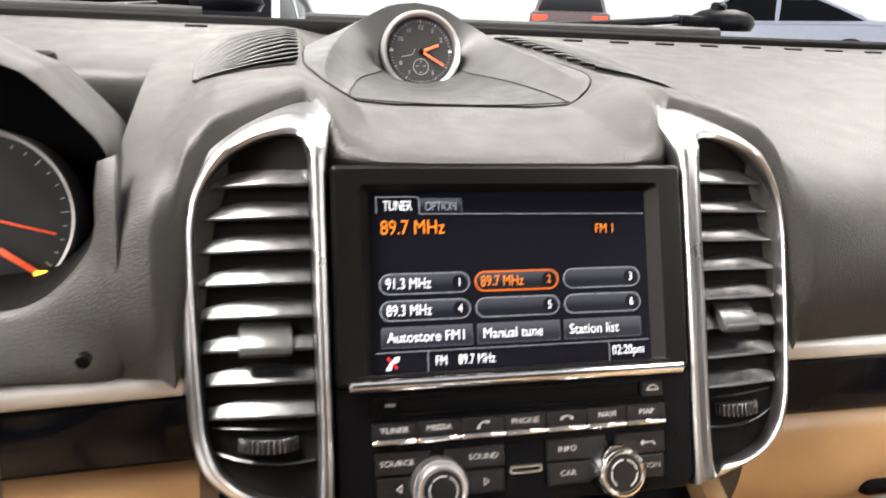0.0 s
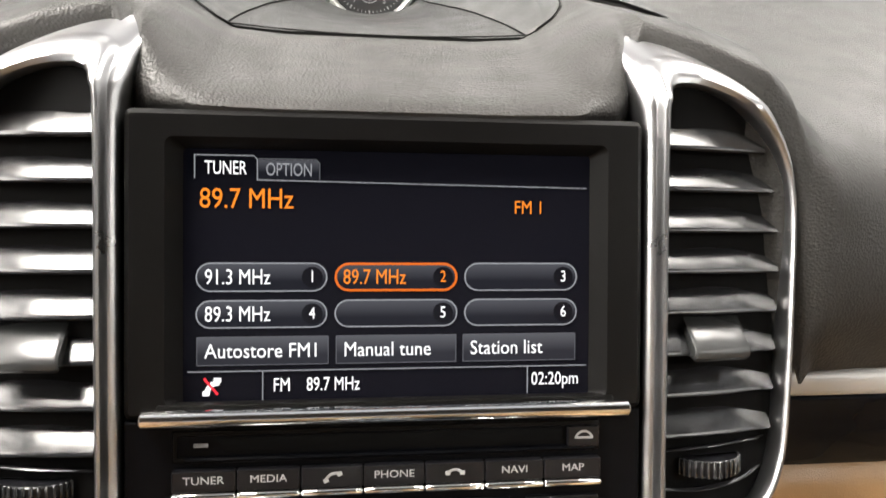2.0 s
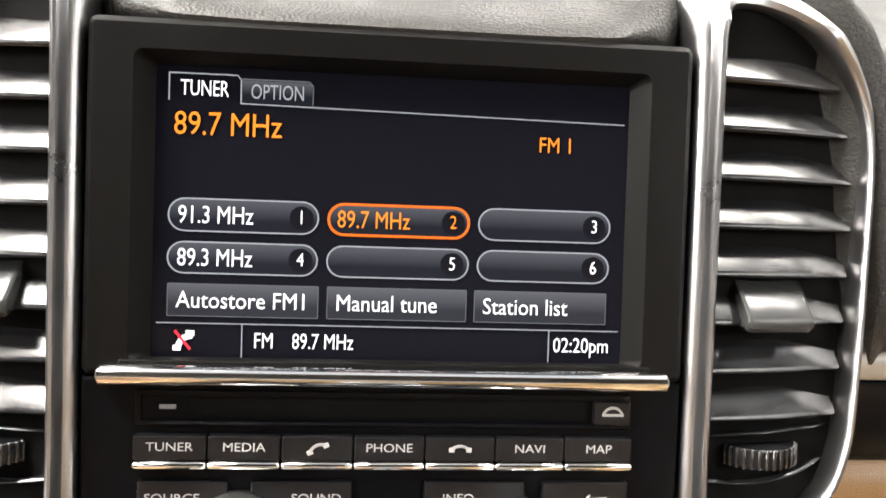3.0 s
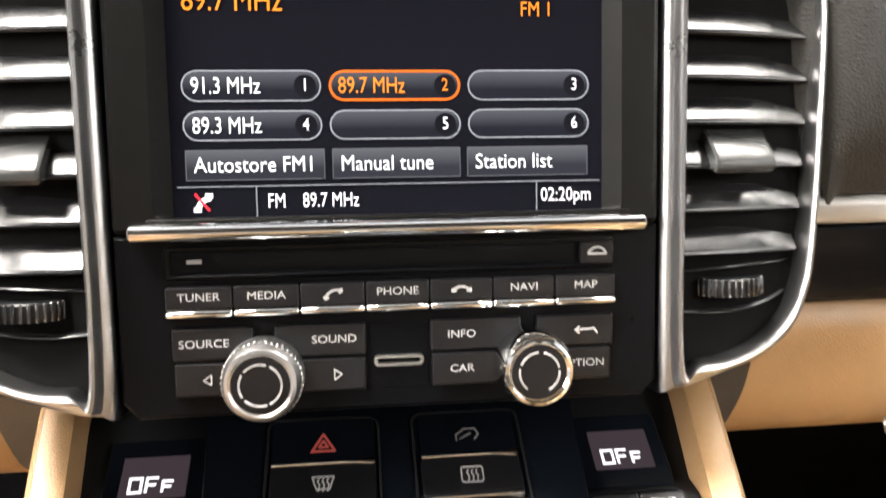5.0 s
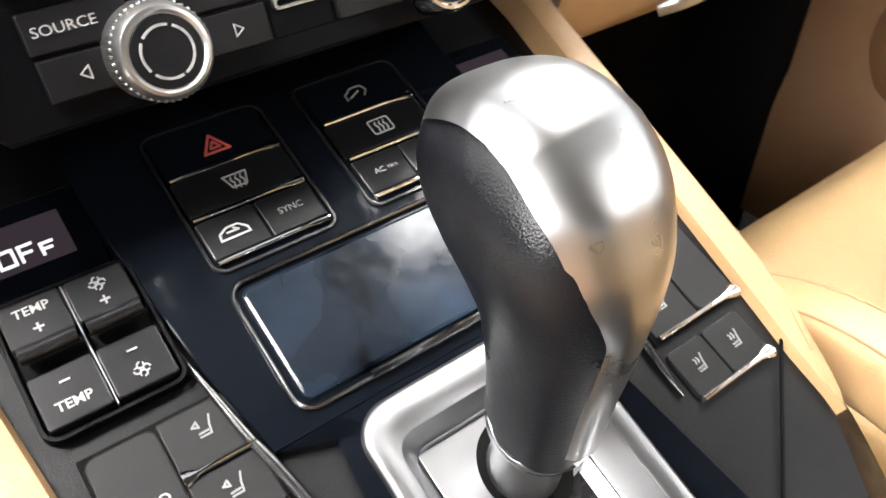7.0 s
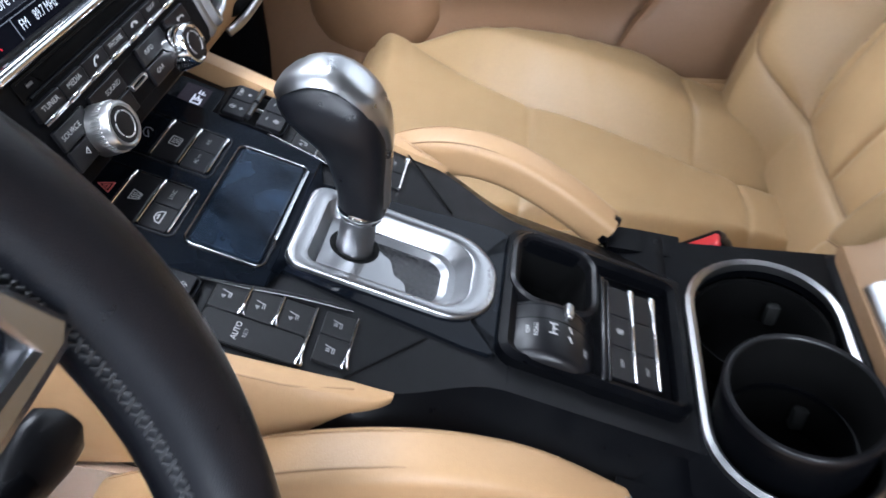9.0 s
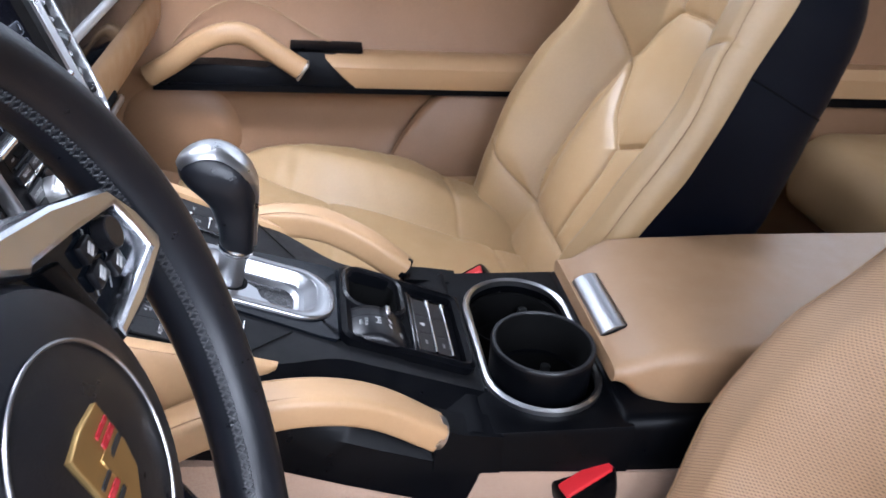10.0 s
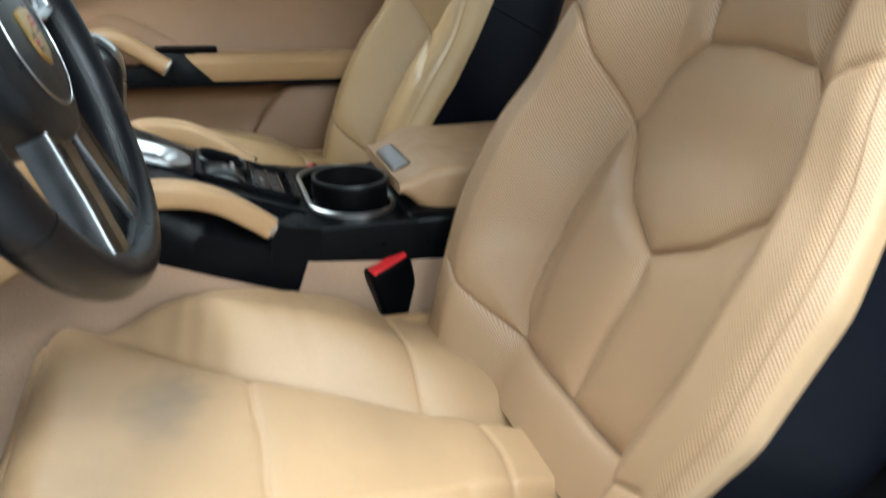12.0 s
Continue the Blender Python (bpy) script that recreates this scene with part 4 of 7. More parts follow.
def tab_ring(x, k):
    sec = [(0.0345, -0.0085), (0.0338, -0.0062), (0.0225, 0.0046), (0.0207, 0.0053), (0.0186, 0.0048), (0.0172, 0.0028), (0.0180, -0.0010), (0.0280, -0.0100)]
    cy, cz = 0.0255, -0.0015
    return [(x, cy + (y - cy) * k, cz + (z - cz) * k) for y, z in sec]


def vent(sgn, label):
    t = thing("air_vent", label, "air vent", "centre air vents", m=STACK @ Matrix.Diagonal((sgn, 1, 1, 1)))
    out = [(p.x, p.y) for p in spline([(x, y, 0) for x, y in reversed(V_OUT)], 5, True)]
    inn = [(p.x, p.y) for p in spline([(x, y, 0) for x, y in reversed(V_IN)], 5, True)]

    def ring(f, dz, grow=0.0):
        r = []
        for a, b in zip(out, inn):
            x, y = a[0] * (1 - f) + b[0] * f, a[1] * (1 - f) + b[1] * f
            wide = math.hypot(a[0] - b[0], a[1] - b[1])
            r.append((x, y, vent_z(y) + dz - 0.12 * wide * max(0.54 - f, 0) / 0.54))
        return r
    rings = [ring(0, -0.020), ring(0, -0.007), ring(0.04, -0.0035), ring(0.12, -0.0012), ring(0.32, 0.0002), ring(0.50, 0.0003), ring(0.545, 0.0010), ring(0.60, 0.0036), ring(0.68, 0.0050), ring(0.78, 0.0054),
             ring(0.88, 0.0048), ring(0.96, 0.0028), ring(1.0, 0.0), ring(1.0, -0.012)]
    part("frame", loft(rings, cap=False), FRAMEMET, t, "satin silver frame, raised bead and broad shoulder")
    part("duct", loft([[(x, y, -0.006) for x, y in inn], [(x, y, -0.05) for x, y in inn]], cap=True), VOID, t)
    for k in range(9):
        v = 0.1062 - 0.0161 * k
        if v < -0.012:
            break
        xa, xb = clip_x(v - 0.004, V_IN, 0)
        xa, xb = xa + 0.0006, xb - 0.0012
        prof = [(-0.0062, -0.0034), (-0.0067, -0.0016), (-0.0059, -0.0006), (-0.0051, -0.0007), (-0.0046, -0.0010), (0.0046, -0.0076), (0.0051, -0.0082), (0.0053, -0.0092), (0.0050, -0.0220), (0.0038, -0.0220), (0.0038, -0.0100)]
        rings = []
        for f in (0, 0.008, 0.35, 0.60, 0.78, 0.90, 0.97, 1):
            x = xa + (xb - xa) * f
            sh = 0.0020 * smooth(f, 0.45, 1.05)
            rings.append([(x, v + dy, dz - sh) for dy, dz in prof])
        sl = part("slat", loft(rings), SLAT, t)
        part("slat_peg", rbox(0.0016, 0.0034, 0.0030, 0.0004, 1, (xa + 0.0060, v + 0.0050, -0.0085)), VOID, sl)
    xs_ = [0.1142, 0.1146, 0.1156, 0.1354, 0.1364, 0.1368]
    part("slider_tab", loft([tab_ring(x, k) for x, k in zip(xs_, (0.86, 0.95, 1, 1, 0.95, 0.86))]), TABGREY, t, "grey gloss slider tab")
    part("wheel_plate", plate([(0.1058, -0.0505), (0.125, -0.0495), (0.139, -0.044), (0.147, -0.035), (0.1495, -0.0190), (0.1058, -0.0190)], -0.022, -0.0090, 0.001), BLACK, t)
    w = part("thumb_wheel", moved(cyl(0.0125, 0.0066, 40), Matrix.Translation((0.1250, -0.0222, -0.0090)) @ Matrix.Rotation(radians(90), 4, "X")), KEYBLACK, t, "ribbed thumb wheel")
    ribs = [moved(rbox(0.0012, 0.0016, 0.0068, 0.0004, 1), Matrix.Translation((0.1250, -0.0255, -0.0090)) @ Matrix.Rotation(2 * math.pi * i / 34, 4, "Y") @ Matrix.Translation((0, 0, 0.0125)) @ Matrix.Rotation(radians(90), 4, "X")) for i in range(34)]
    part("wheel_ribs", join(*ribs), SLAT, w)
    part("open_mark", lines([arc(0.1430, -0.0250, 0.0015, 0, 360, 16)], 0.0007, -0.0080), INK, t)
    part("shut_mark", lines([[(0.1085, -0.0262), (0.1085, -0.0272)]], 0.0007, -0.0080), INK, t)
    part("lower_lip", tube([(0.1062, -0.0192, -0.0070), (0.1250, -0.0180, -0.0045), (0.1440, -0.0170, -0.0060), (0.1505, -0.0165, -0.0090)], 0.0022, 0.0010, n=10, up=(0, 1, 0)), SLAT, t)
    part("lower_lip", tube(spline([(0.1062, -0.0345, -0.0070), (0.1200, -0.0348, -0.0045), (0.1350, -0.0330, -0.0050), (0.1470, -0.0290, -0.0080)], 5), 0.0024, 0.0011, n=10, up=(0, 1, 0)), SLAT, t)
    for ob in t.children_recursive:
        for v_ in ob.data.vertices:
            dx = v_.co.x - 0.1
            if dx > 0:
                v_.co.z -= 0.013 * (dx / 0.062) ** 1.6
                v_.co.x = 0.1 + 1.12 * dx


vent(-1, "driver side air vent, satin silver frame, black slats")
vent(1, "passenger side air vent, satin silver frame, black slats")

# ---- centre console ----
console = thing("centre_console", "black centre console with gloss panel and many keys", "centre console")


def edge_x(w):
    return 0.126 - 0.112 * max(w, -0.03) + 0.10 * max(w - 0.16, 0)


def body_ring(w):
    e = edge_x(w)
    low = 0.128 + 0.006 * smooth(w, 0.1, 0.3)
    t = smooth(w, 0.17, 0.25)
    inn = e - 0.030 * t
    half = [(inn - 0.004, 0.0), (inn, -0.0015), (inn + 0.6 * (low - inn), -0.008 - 0.012 * t), (low - 0.002, -0.022 - 0.02 * t), (low, -0.035 - 0.03 * t), (low, -0.115 + 0.030 * smooth(w, 0.05, 0.20))]
    pts = half + [(-x, z) for x, z in reversed(half)]
    dip = 0.009 * (1 - smooth(w, 0.012, 0.024))
    return [CONS @ Vector((x, -w, z - dip)) for x, z in pts]


rows_ = [body_ring(-0.07 + 0.01 * k) for k in range(46)]


def across(rows, xa, xb):
    """The console's top between two distances from its middle, following the rows of the body."""
    out = []
    for r_ in rows:
        right, left = r_[0], r_[-1]
        out.append([left.lerp(right, 0.5 + x / (right.x - left.x)) if x is not None else e for x, e in ((xa, r_[10]), (xb, r_[1]))])
    return loft(out, closed=False, cap=False)


for k0, k1, gap in ((0, 18, None), (18, 30, (-0.037, 0.031)), (30, 32, None), (32, 37, (-0.050, 0.054)), (37, 45, None)):
    span = rows_[k0:k1 + 1]
    if gap is None:
        part("top_panel", across(span, None, None), PANELGREY, console)
    else:
        part("top_panel", across(span, None, gap[0]), PANELGREY, console)
        part("top_panel", across(span, gap[1], None), PANELGREY, console)
part("side_panel", loft([r_[1:6] for r_ in rows_], closed=False, cap=False), BLACK, console)
part("side_panel", loft([r_[6:11] for r_ in rows_], closed=False, cap=False), BLACK, console)
part("front_closing", loft([rows_[0], [(p.x, p.y + 0.004, p.z) for p in rows_[0]]]), BLACK, console)


def slab(x0, x1, w0, w1, z0, z1, r=0.002, material=None, name="key", parent=None, bev=0.0006, label=""):
    xa, xb = min(x0, x1), max(x0, x1)
    return part(name, plate(rrect(xb - xa, w1 - w0, r, 4, (xa + xb) / 2, -(w0 + w1) / 2), z0, z1, bev), material or KEYBLACK, parent or ctop, label)


ctop = thing("console_controls", "gloss black console panel with climate keys and displays", "control panel", m=CONS)
def gate_outline(grow, n=10):
    cx, hw, y0, y1, rf, rb = -0.003, 0.0390 + grow, -0.1025 + grow, -0.2350 - grow, max(0.012 + grow, 0.003), 0.034 + grow
    pts = []
    for sx, yy, r, a0 in ((1, y0, rf, 0), (-1, y0, rf, 90), (-1, y1, rb, 180), (1, y1, rb, 270)):
        ox = cx + sx * (hw - r)
        oy = yy - r if a0 < 180 else yy + r
        for k in range(n + 1):
            a = radians(a0 + 90 * k / n)
            pts.append((ox + r * math.cos(a), oy + r * math.sin(a)))
    return pts


gl = [(-0.0785, 0.045), (-0.0750, -0.02), (-0.0700, -0.067), (-0.0635, -0.10), (0.0635, -0.10), (0.0700, -0.067), (0.0750, -0.02), (0.0785, 0.045)]
part("gloss_panel", plate(gl, -0.003, 0.0022, 0.0008), GLOSS, ctop, "piano black panel with dust and finger marks")


def panel_side(y):
    return float(np.interp(-y, [0.10, 0.157, 0.24], [0.0635, 0.0595, 0.0575]))


def panel_rim(k, q):
    """The panel's outer edge, straight out from a point of the gate's opening."""
    x, y = q[0] + 0.003, q[1] + 0.170
    corner = {5: (1, -0.1002), 16: (-1, -0.1002), 27: (-1, -0.24), 38: (1, -0.24)}.get(k)
    if corner:
        return corner[0] * panel_side(corner[1]), corner[1]
    s = 1.0
    while s < 9 and abs(s * x - 0.003) < panel_side(s * y - 0.170) and -0.24 < s * y - 0.170 < -0.1002:
        s += 0.004
    return s * x - 0.003, s * y - 0.170


hole = gate_outline(-0.005)
rim_o = [panel_rim(k, q) for k, q in enumerate(hole)]
part("gate_surround", loft([[(x, y, z) for x, y in o_] for o_, z in ((rim_o, -0.003), (rim_o, 0.0022), (hole, 0.0022), (hole, -0.002))], cap=False), GLOSS, ctop, "piano black panel round the gate")
part("gloss_wall", moved(rbox(0.150, 0.006, 0.075, 0.002), Matrix.Translation((0, 0.047, 0.034))), GLOSS, ctop)
for g in (-1, 1):
    part("panel_edge", tube(spline([(g * 0.0735, -0.055, 0.0012), (g * 0.0678, -0.090, 0.0014), (g * 0.0650, -0.102, 0.0014), (g * 0.0623, -0.117, 0.0014), (g * 0.0600, -0.136, 0.0012), (g * 0.0590, -0.152, 0.0002)], 5), lambda f: 0.0016 * (1 - abs(2 * f - 1) ** 4) + 0.0002, lambda f: 0.0012, n=12), SLAT, ctop, "rounded shiny edge of the gloss panel")


def fan(cx, cy, s):
    return lines([arc(cx + 0.0011 * s * math.cos(radians(a)), cy + 0.0011 * s * math.sin(radians(a)), 0.0008 * s, a, a + 300, 7) for a in (0, 90, 180, 270)], 0.00035 * s, 0)


def seat_symbol(cx, cy, s, arrow):
    segs = [[(cx - 0.0016 * s, cy - 0.002 * s), (cx + 0.0012 * s, cy - 0.002 * s), (cx + 0.0016 * s, cy + 0.0004 * s), (cx + 0.0024 * s, cy + 0.0026 * s)], [(cx - 0.0016 * s, cy - 0.0011 * s), (cx + 0.0008 * s, cy - 0.0010 * s)]]
    if arrow:
        segs += [[(cx - 0.0026 * s, cy + 0.0012 * s), (cx - 0.0012 * s, cy + 0.0022 * s), (cx - 0.0010 * s, cy + 0.0006 * s), (cx - 0.0026 * s, cy + 0.0012 * s)]]
    else:
        segs += [[(cx - 0.0010 * s, cy + 0.0004 * s), (cx - 0.0006 * s, cy + 0.0012 * s), (cx - 0.0010 * s, cy + 0.0020 * s)], [(cx + 0.0002 * s, cy + 0.0004 * s), (cx + 0.0006 * s, cy + 0.0012 * s), (cx + 0.0002 * s, cy + 0.0020 * s)]]
    return lines(segs, 0.0005 * s, 0)


def climate_side(g):
    """Display, rocker pair and keys of one side; g is -1 for the driver's."""
    d = slab(g * 0.0755, g * 0.1155, -0.020, 0.0145, -0.012, -0.0065, 0.002, GLOSS, "climate_display", label="gloss black climate display reading OFF")
    part("display_window", plate(rrect(0.026, 0.0185, 0.0005, 3, g * 0.0965, 0.003), -0.0069, -0.0063, 0.0002), LCD, d)
    ox = g * 0.0965 - 0.009
    seg = [[(ox, -0.0035), (ox + 0.0045, -0.0035), (ox + 0.0045, 0.0025), (ox, 0.0025), (ox, -0.0035)],
           [(ox + 0.0065, -0.0035), (ox + 0.0065, 0.0025), (ox + 0.0105, 0.0025)], [(ox + 0.0065, -0.0005), (ox + 0.0098, -0.0005)],
           [(ox + 0.0128, -0.0035), (ox + 0.0128, 0.0008), (ox + 0.0164, 0.0008)], [(ox + 0.0128, -0.0015), (ox + 0.0158, -0.0015)]]
    part("segment_digits", lines(seg, 0.0010, -0.0060), LCD_ON, d)
    well = slab(g * 0.0735, g * 0.1135, 0.0215, 0.0675, -0.004, 0.0012, 0.004, VOID, "rocker_well")
    part("well_rim", band(rrect(0.0415, 0.0475, 0.005, 5, g * 0.0935, -0.0445), rrect(0.0385, 0.0445, 0.004, 5, g * 0.0935, -0.0445), 0.0, 0.0032), BLACK, well)
    part("rocker_divider", moved(rbox(0.0007, 0.043, 0.003, 0.0002, 1), Matrix.Translation((g * 0.0935, -0.0445, 0.0025))), SILVER, well)
    for c in (0, 1):
        x0 = g * (0.0752 if c == 0 else 0.0941)
        x1 = g * (0.0930 if c == 0 else 0.1120)
        cx = (x0 + x1) / 2
        up = slab(x0, x1, 0.0235, 0.0385, 0.0, 0.0055, 0.0012, KEYBLACK, "rocker_key", well)
        dn = slab(x0, x1, 0.0480, 0.0655, 0.0, 0.0050, 0.0012, KEYBLACK, "rocker_key", well)
        part("rocker_bar", tube([(x0 + (0.001 if x1 > x0 else -0.001), -0.0415, 0.0068), (x1 - (0.001 if x1 > x0 else -0.001), -0.0415, 0.0068)], 0.0026, n=12), SLAT, well)
        if c == 1:
            lettering("TEMP", 0.0042, INK, up, cx, -0.0280, 0.0057, "CENTER", 1.0, bold=0.00006)
            lettering("TEMP", 0.0042, INK, dn, cx, -0.0600, 0.0052, "CENTER", 1.0, bold=0.00006)
        else:
            part("fan_symbol", moved(fan(0, 0, 1.25), Matrix.Translation((cx, -0.0282, 0.0058))), INK, up)
            part("fan_symbol", moved(fan(0, 0, 1.25), Matrix.Translation((cx, -0.0600, 0.0053))), INK, dn)
        part("plus_mark", lines([[(cx - 0.0013, -0.0343), (cx + 0.0013, -0.0343)], [(cx, -0.0330), (cx, -0.0356)]], 0.0006, 0.0058), INK, up)
        part("minus_mark", lines([[(cx - 0.0013, -0.0530), (cx + 0.0013, -0.0530)]], 0.0006, 0.0053), INK, dn)
    au = slab(g * 0.0885, g * 0.1085, 0.0755, 0.1320, -0.002, 0.0011, 0.0035, CLIMKEY, "auto_key")
    if g < 0:
        lettering("AUTO", 0.0045, INK, au, -0.0985, -0.0960, 0.0013, "CENTER", 1.0, bold=0.00006)
        lettering("REST", 0.0030, DIMINK, au, -0.0985, -0.1010, 0.0013, "CENTER", 1.0)
    else:
        lettering("A/C", 0.0040, INK, au, 0.0985, -0.0960, 0.0013, "CENTER", 1.0)
    for k, (wa, wb) in enumerate(((0.0755, 0.0935), (0.0952, 0.1125), (0.1142, 0.1320))):
        key_ = slab(g * (0.0665 - 0.022 * (wa - 0.075)), g * (0.0880 - 0.01 * (wa - 0.075)), wa, wb, -0.002, 0.0011, 0.0012, CLIMKEY, "air_key")
        part("air_symbol", moved(seat_symbol(0, 0, 1.15, True), Matrix.Translation((g * 0.0768, -(wa + wb) / 2 + 0.0015, 0.0013))), DIMINK, key_)
        part("key_chrome", flared((g * 0.0662, -wb - 0.0004, 0.0016), (g * (0.0880 if k < 2 else 0.1085), -wb - 0.0004, 0.0016), 0.0010, 0.0026), CHROME, key_)
    for c in (0, 1):
        x0, x1 = (0.0640, 0.0815) if c == 0 else (0.0822, 0.1010)
        key_ = slab(g * x0, g * x1, 0.1380, 0.1560, -0.002, 0.0011, 0.0018, CLIMKEY, "seat_key")
        part("seat_symbol", moved(seat_symbol(0, 0, 1.15, False), Matrix.Translation((g * (x0 + x1) / 2, -0.1465, 0.0013))), DIMINK, key_)
    part("key_chrome", flared((g * 0.0640, -0.1566, 0.0016), (g * 0.1015, -0.1566, 0.0016), 0.0010, 0.0026), CHROME, key_)
    part("key_gap", plate([(g * 0.0640, -0.0745), (g * 0.0640, -0.1340), (g * 0.1095, -0.1340), (g * 0.1095, -0.0745)][::g], -0.002, 0.0004, 0.0002), VOID, ctop)
    part("panel_gap", lines([[(g * 0.0600, -0.1975), (g * 0.1085, -0.1560)]], 0.0009, 0.0004, 0.001), VOID, ctop)


climate_side(-1)
climate_side(1)


def centre_keys(x0, x1, g):
    part("cluster_frame", band(rrect(0.046, 0.0620, 0.005, 5, (x0 + x1) / 2, -0.0105), rrect(0.0435, 0.0595, 0.004, 5, (x0 + x1) / 2, -0.0105), 0.001, 0.0034), SLAT, ctop)
    a = slab(x0, x1, -0.0205, 0.0002, 0.0, 0.0030, 0.0015, GLOSS, "key")
    b = slab(x0, x1, 0.0020, 0.0180, 0.0, 0.0036, 0.0012, KEYBLACK, "key")
    for w in (0.0012, 0.0192, 0.0376):
        part("key_chrome", flared((x0 + 0.0004, -w, 0.0038), (x1 - 0.0004, -w, 0.0038), 0.0009, 0.0016), CHROME, b)
    cx = (x0 + x1) / 2
    c1 = slab(x0, cx - 0.0003, 0.0205, 0.0362, 0.0, 0.0036, 0.0012, KEYBLACK, "key")
    c2 = slab(cx + 0.0003, x1, 0.0205, 0.0362, 0.0, 0.0036, 0.0012, KEYBLACK, "key")
    if g < 0:
        part("hazard_triangle", lines([[(cx - 0.0046, 0.0045), (cx + 0.0046, 0.0045), (cx, 0.0122), (cx - 0.0046, 0.0045)]], 0.0009, 0.0034), HAZRED, a)
        part("hazard_inner", lines([[(cx - 0.0018, 0.0063), (cx + 0.0018, 0.0063), (cx, 0.0092), (cx - 0.0018, 0.0063)]], 0.0008, 0.0034), HAZRED, a)
        segs = [[(cx - 0.0042, -0.0072), (cx + 0.0042, -0.0072), (cx + 0.0026, -0.0124), (cx - 0.0026, -0.0124), (cx - 0.0042, -0.0072)]]
        lettering("SYNC", 0.0036, INK, c2, (cx + x1) / 2, -0.0282, 0.0040, "CENTER", 1.0)
        car = [[(x0 + 0.005, -0.0305), (x0 + 0.0055, -0.0280), (x0 + 0.0085, -0.0262), (x0 + 0.0125, -0.0262), (x0 + 0.0150, -0.0285), (x0 + 0.0152, -0.0305), (x0 + 0.005, -0.0305)], [(x0 + 0.0080, -0.0282), (x0 + 0.0120, -0.0282), (x0 + 0.0105, -0.0270)]]
        part("recirculation_symbol", lines(car, 0.0007, 0.0039), INK, c1)
    else:
        car = [[(cx - 0.0045, 0.0060), (cx - 0.0045, 0.0085), (cx - 0.0010, 0.0112), (cx + 0.0035, 0.0112), (cx + 0.0048, 0.0085), (cx + 0.0030, 0.0062)], [(cx - 0.0030, 0.0066), (cx + 0.0015, 0.0090)]]
        part("car_symbol", lines(car, 0.0006, 0.0034), DIMINK, a)
        segs = [rrect(0.0086, 0.0066, 0.001, 2, cx, -0.0100) + [rrect(0.0086, 0.0066, 0.001, 2, cx, -0.0100)[0]]]
        lettering("A/C", 0.0034, INK, c2, (cx + x1) / 2, -0.0282, 0.0040, "CENTER", 1.0)
        lettering("AC", 0.0034, INK, c1, (x0 + cx) / 2 - 0.002, -0.0282, 0.0040, "CENTER", 1.0)
        lettering("MAX", 0.0020, INK, c1, (x0 + cx) / 2 + 0.0035, -0.0282, 0.0040, "CENTER", 1.0)
    for dx in (-0.0018, 0, 0.0018):
        segs.append([(cx + dx, -0.0120 - 0.0012), (cx + dx + 0.0005, -0.0106), (cx + dx - 0.0003, -0.0092), (cx + dx + 0.0002, -0.0080)])
    part("heat_symbol", lines(segs, 0.0005, 0.0039), INK, b)


centre_keys(-0.0500, -0.0085, -1)
centre_keys(0.0095, 0.0495, 1)

# storage lid
cub = thing("storage_lid", "gloss black storage lid with chrome edging, smeared with dust", "storage compartment", m=CONS)
o = rrect(0.103, 0.050, 0.007, 6, -0.001, -0.0705)
part("edging", band(o, offset2(o, 0.0018), 0.0015, 0.0040, 0.0004), SPOKEMET, cub)
part("lid", plate(offset2(o, 0.0035), 0.0, 0.0042, 0.0014), DUSTY, cub, "gloss black lid")
part("rear_edge", tube([(-0.028, -0.0945, 0.0045), (0.044, -0.0945, 0.0045)], 0.0015, n=8), CHROME, cub)

# selector gate and lever
gate = thing("gear_selector", "gear lever with black grip in a brushed silver gate", "gear selector", m=CONS)


def opening(hw, y0, y1, rf, rb, n=10, cx=-0.003):
    """A rounded opening, tight corners in front and wide ones behind."""
    pts = []
    for sx, yy, r, a0 in ((1, y0, rf, 0), (-1, y0, rf, 90), (-1, y1, rb, 180), (1, y1, rb, 270)):
        ox, oy = cx + sx * (hw - r), (yy - r if a0 < 180 else yy + r)
        pts += [(ox + r * math.cos(radians(a0 + 90 * k / n)), oy + r * math.sin(radians(a0 + 90 * k / n))) for k in range(n + 1)]
    return pts


go, gi = gate_outline(0), opening(0.0305, -0.1155, -0.2175, 0.007, 0.021)
gb, gp = opening(0.0250, -0.1190, -0.2095, 0.006, 0.018), opening(0.0242, -0.1200, -0.2050, 0.006, 0.017)


def level(o, z):
    return [(x, y, z) for x, y in o]


part("gate_frame", loft([level(go, 0.0), level(go, 0.0040), level(offset2(go, 0.0006), 0.0051), level(offset2(go, 0.0018), 0.0057), level(offset2(gi, -0.0014), 0.0054), level(offset2(gi, -0.0004), 0.0048), level(gi, 0.0036),
                         level(gb, -0.0050), level(offset2(gb, 0.0004), -0.0056)], cap=False), GATEMET, gate, "brushed silver frame sloping into the gate")
part("gate_step", loft([level(gb, -0.0052), level(gp, -0.0060), level(gp, -0.0075), level(offset2(gp, 0.0050), -0.0110)], cap=False), GATEMET, gate, "polished step round the gate's pit")
part("pit_floor", plate(offset2(gp, 0.0035), -0.0160, -0.0105, 0.0003), PITGREY, gate, "dark blind at the bottom of the gate")
tongue = spline([(0.0205, -0.1210, 0), (0.0205, -0.1400, 0), (0.0195, -0.1475, 0), (0.0150, -0.1510, 0), (0.0080, -0.1530, 0), (0.0030, -0.1585, 0), (-0.0010, -0.1650, 0), (-0.0075, -0.1680, 0), (-0.0130, -0.1705, 0), (-0.0155, -0.1755, 0), (-0.0200, -0.1790, 0), (-0.0270, -0.1800, 0)], 4)
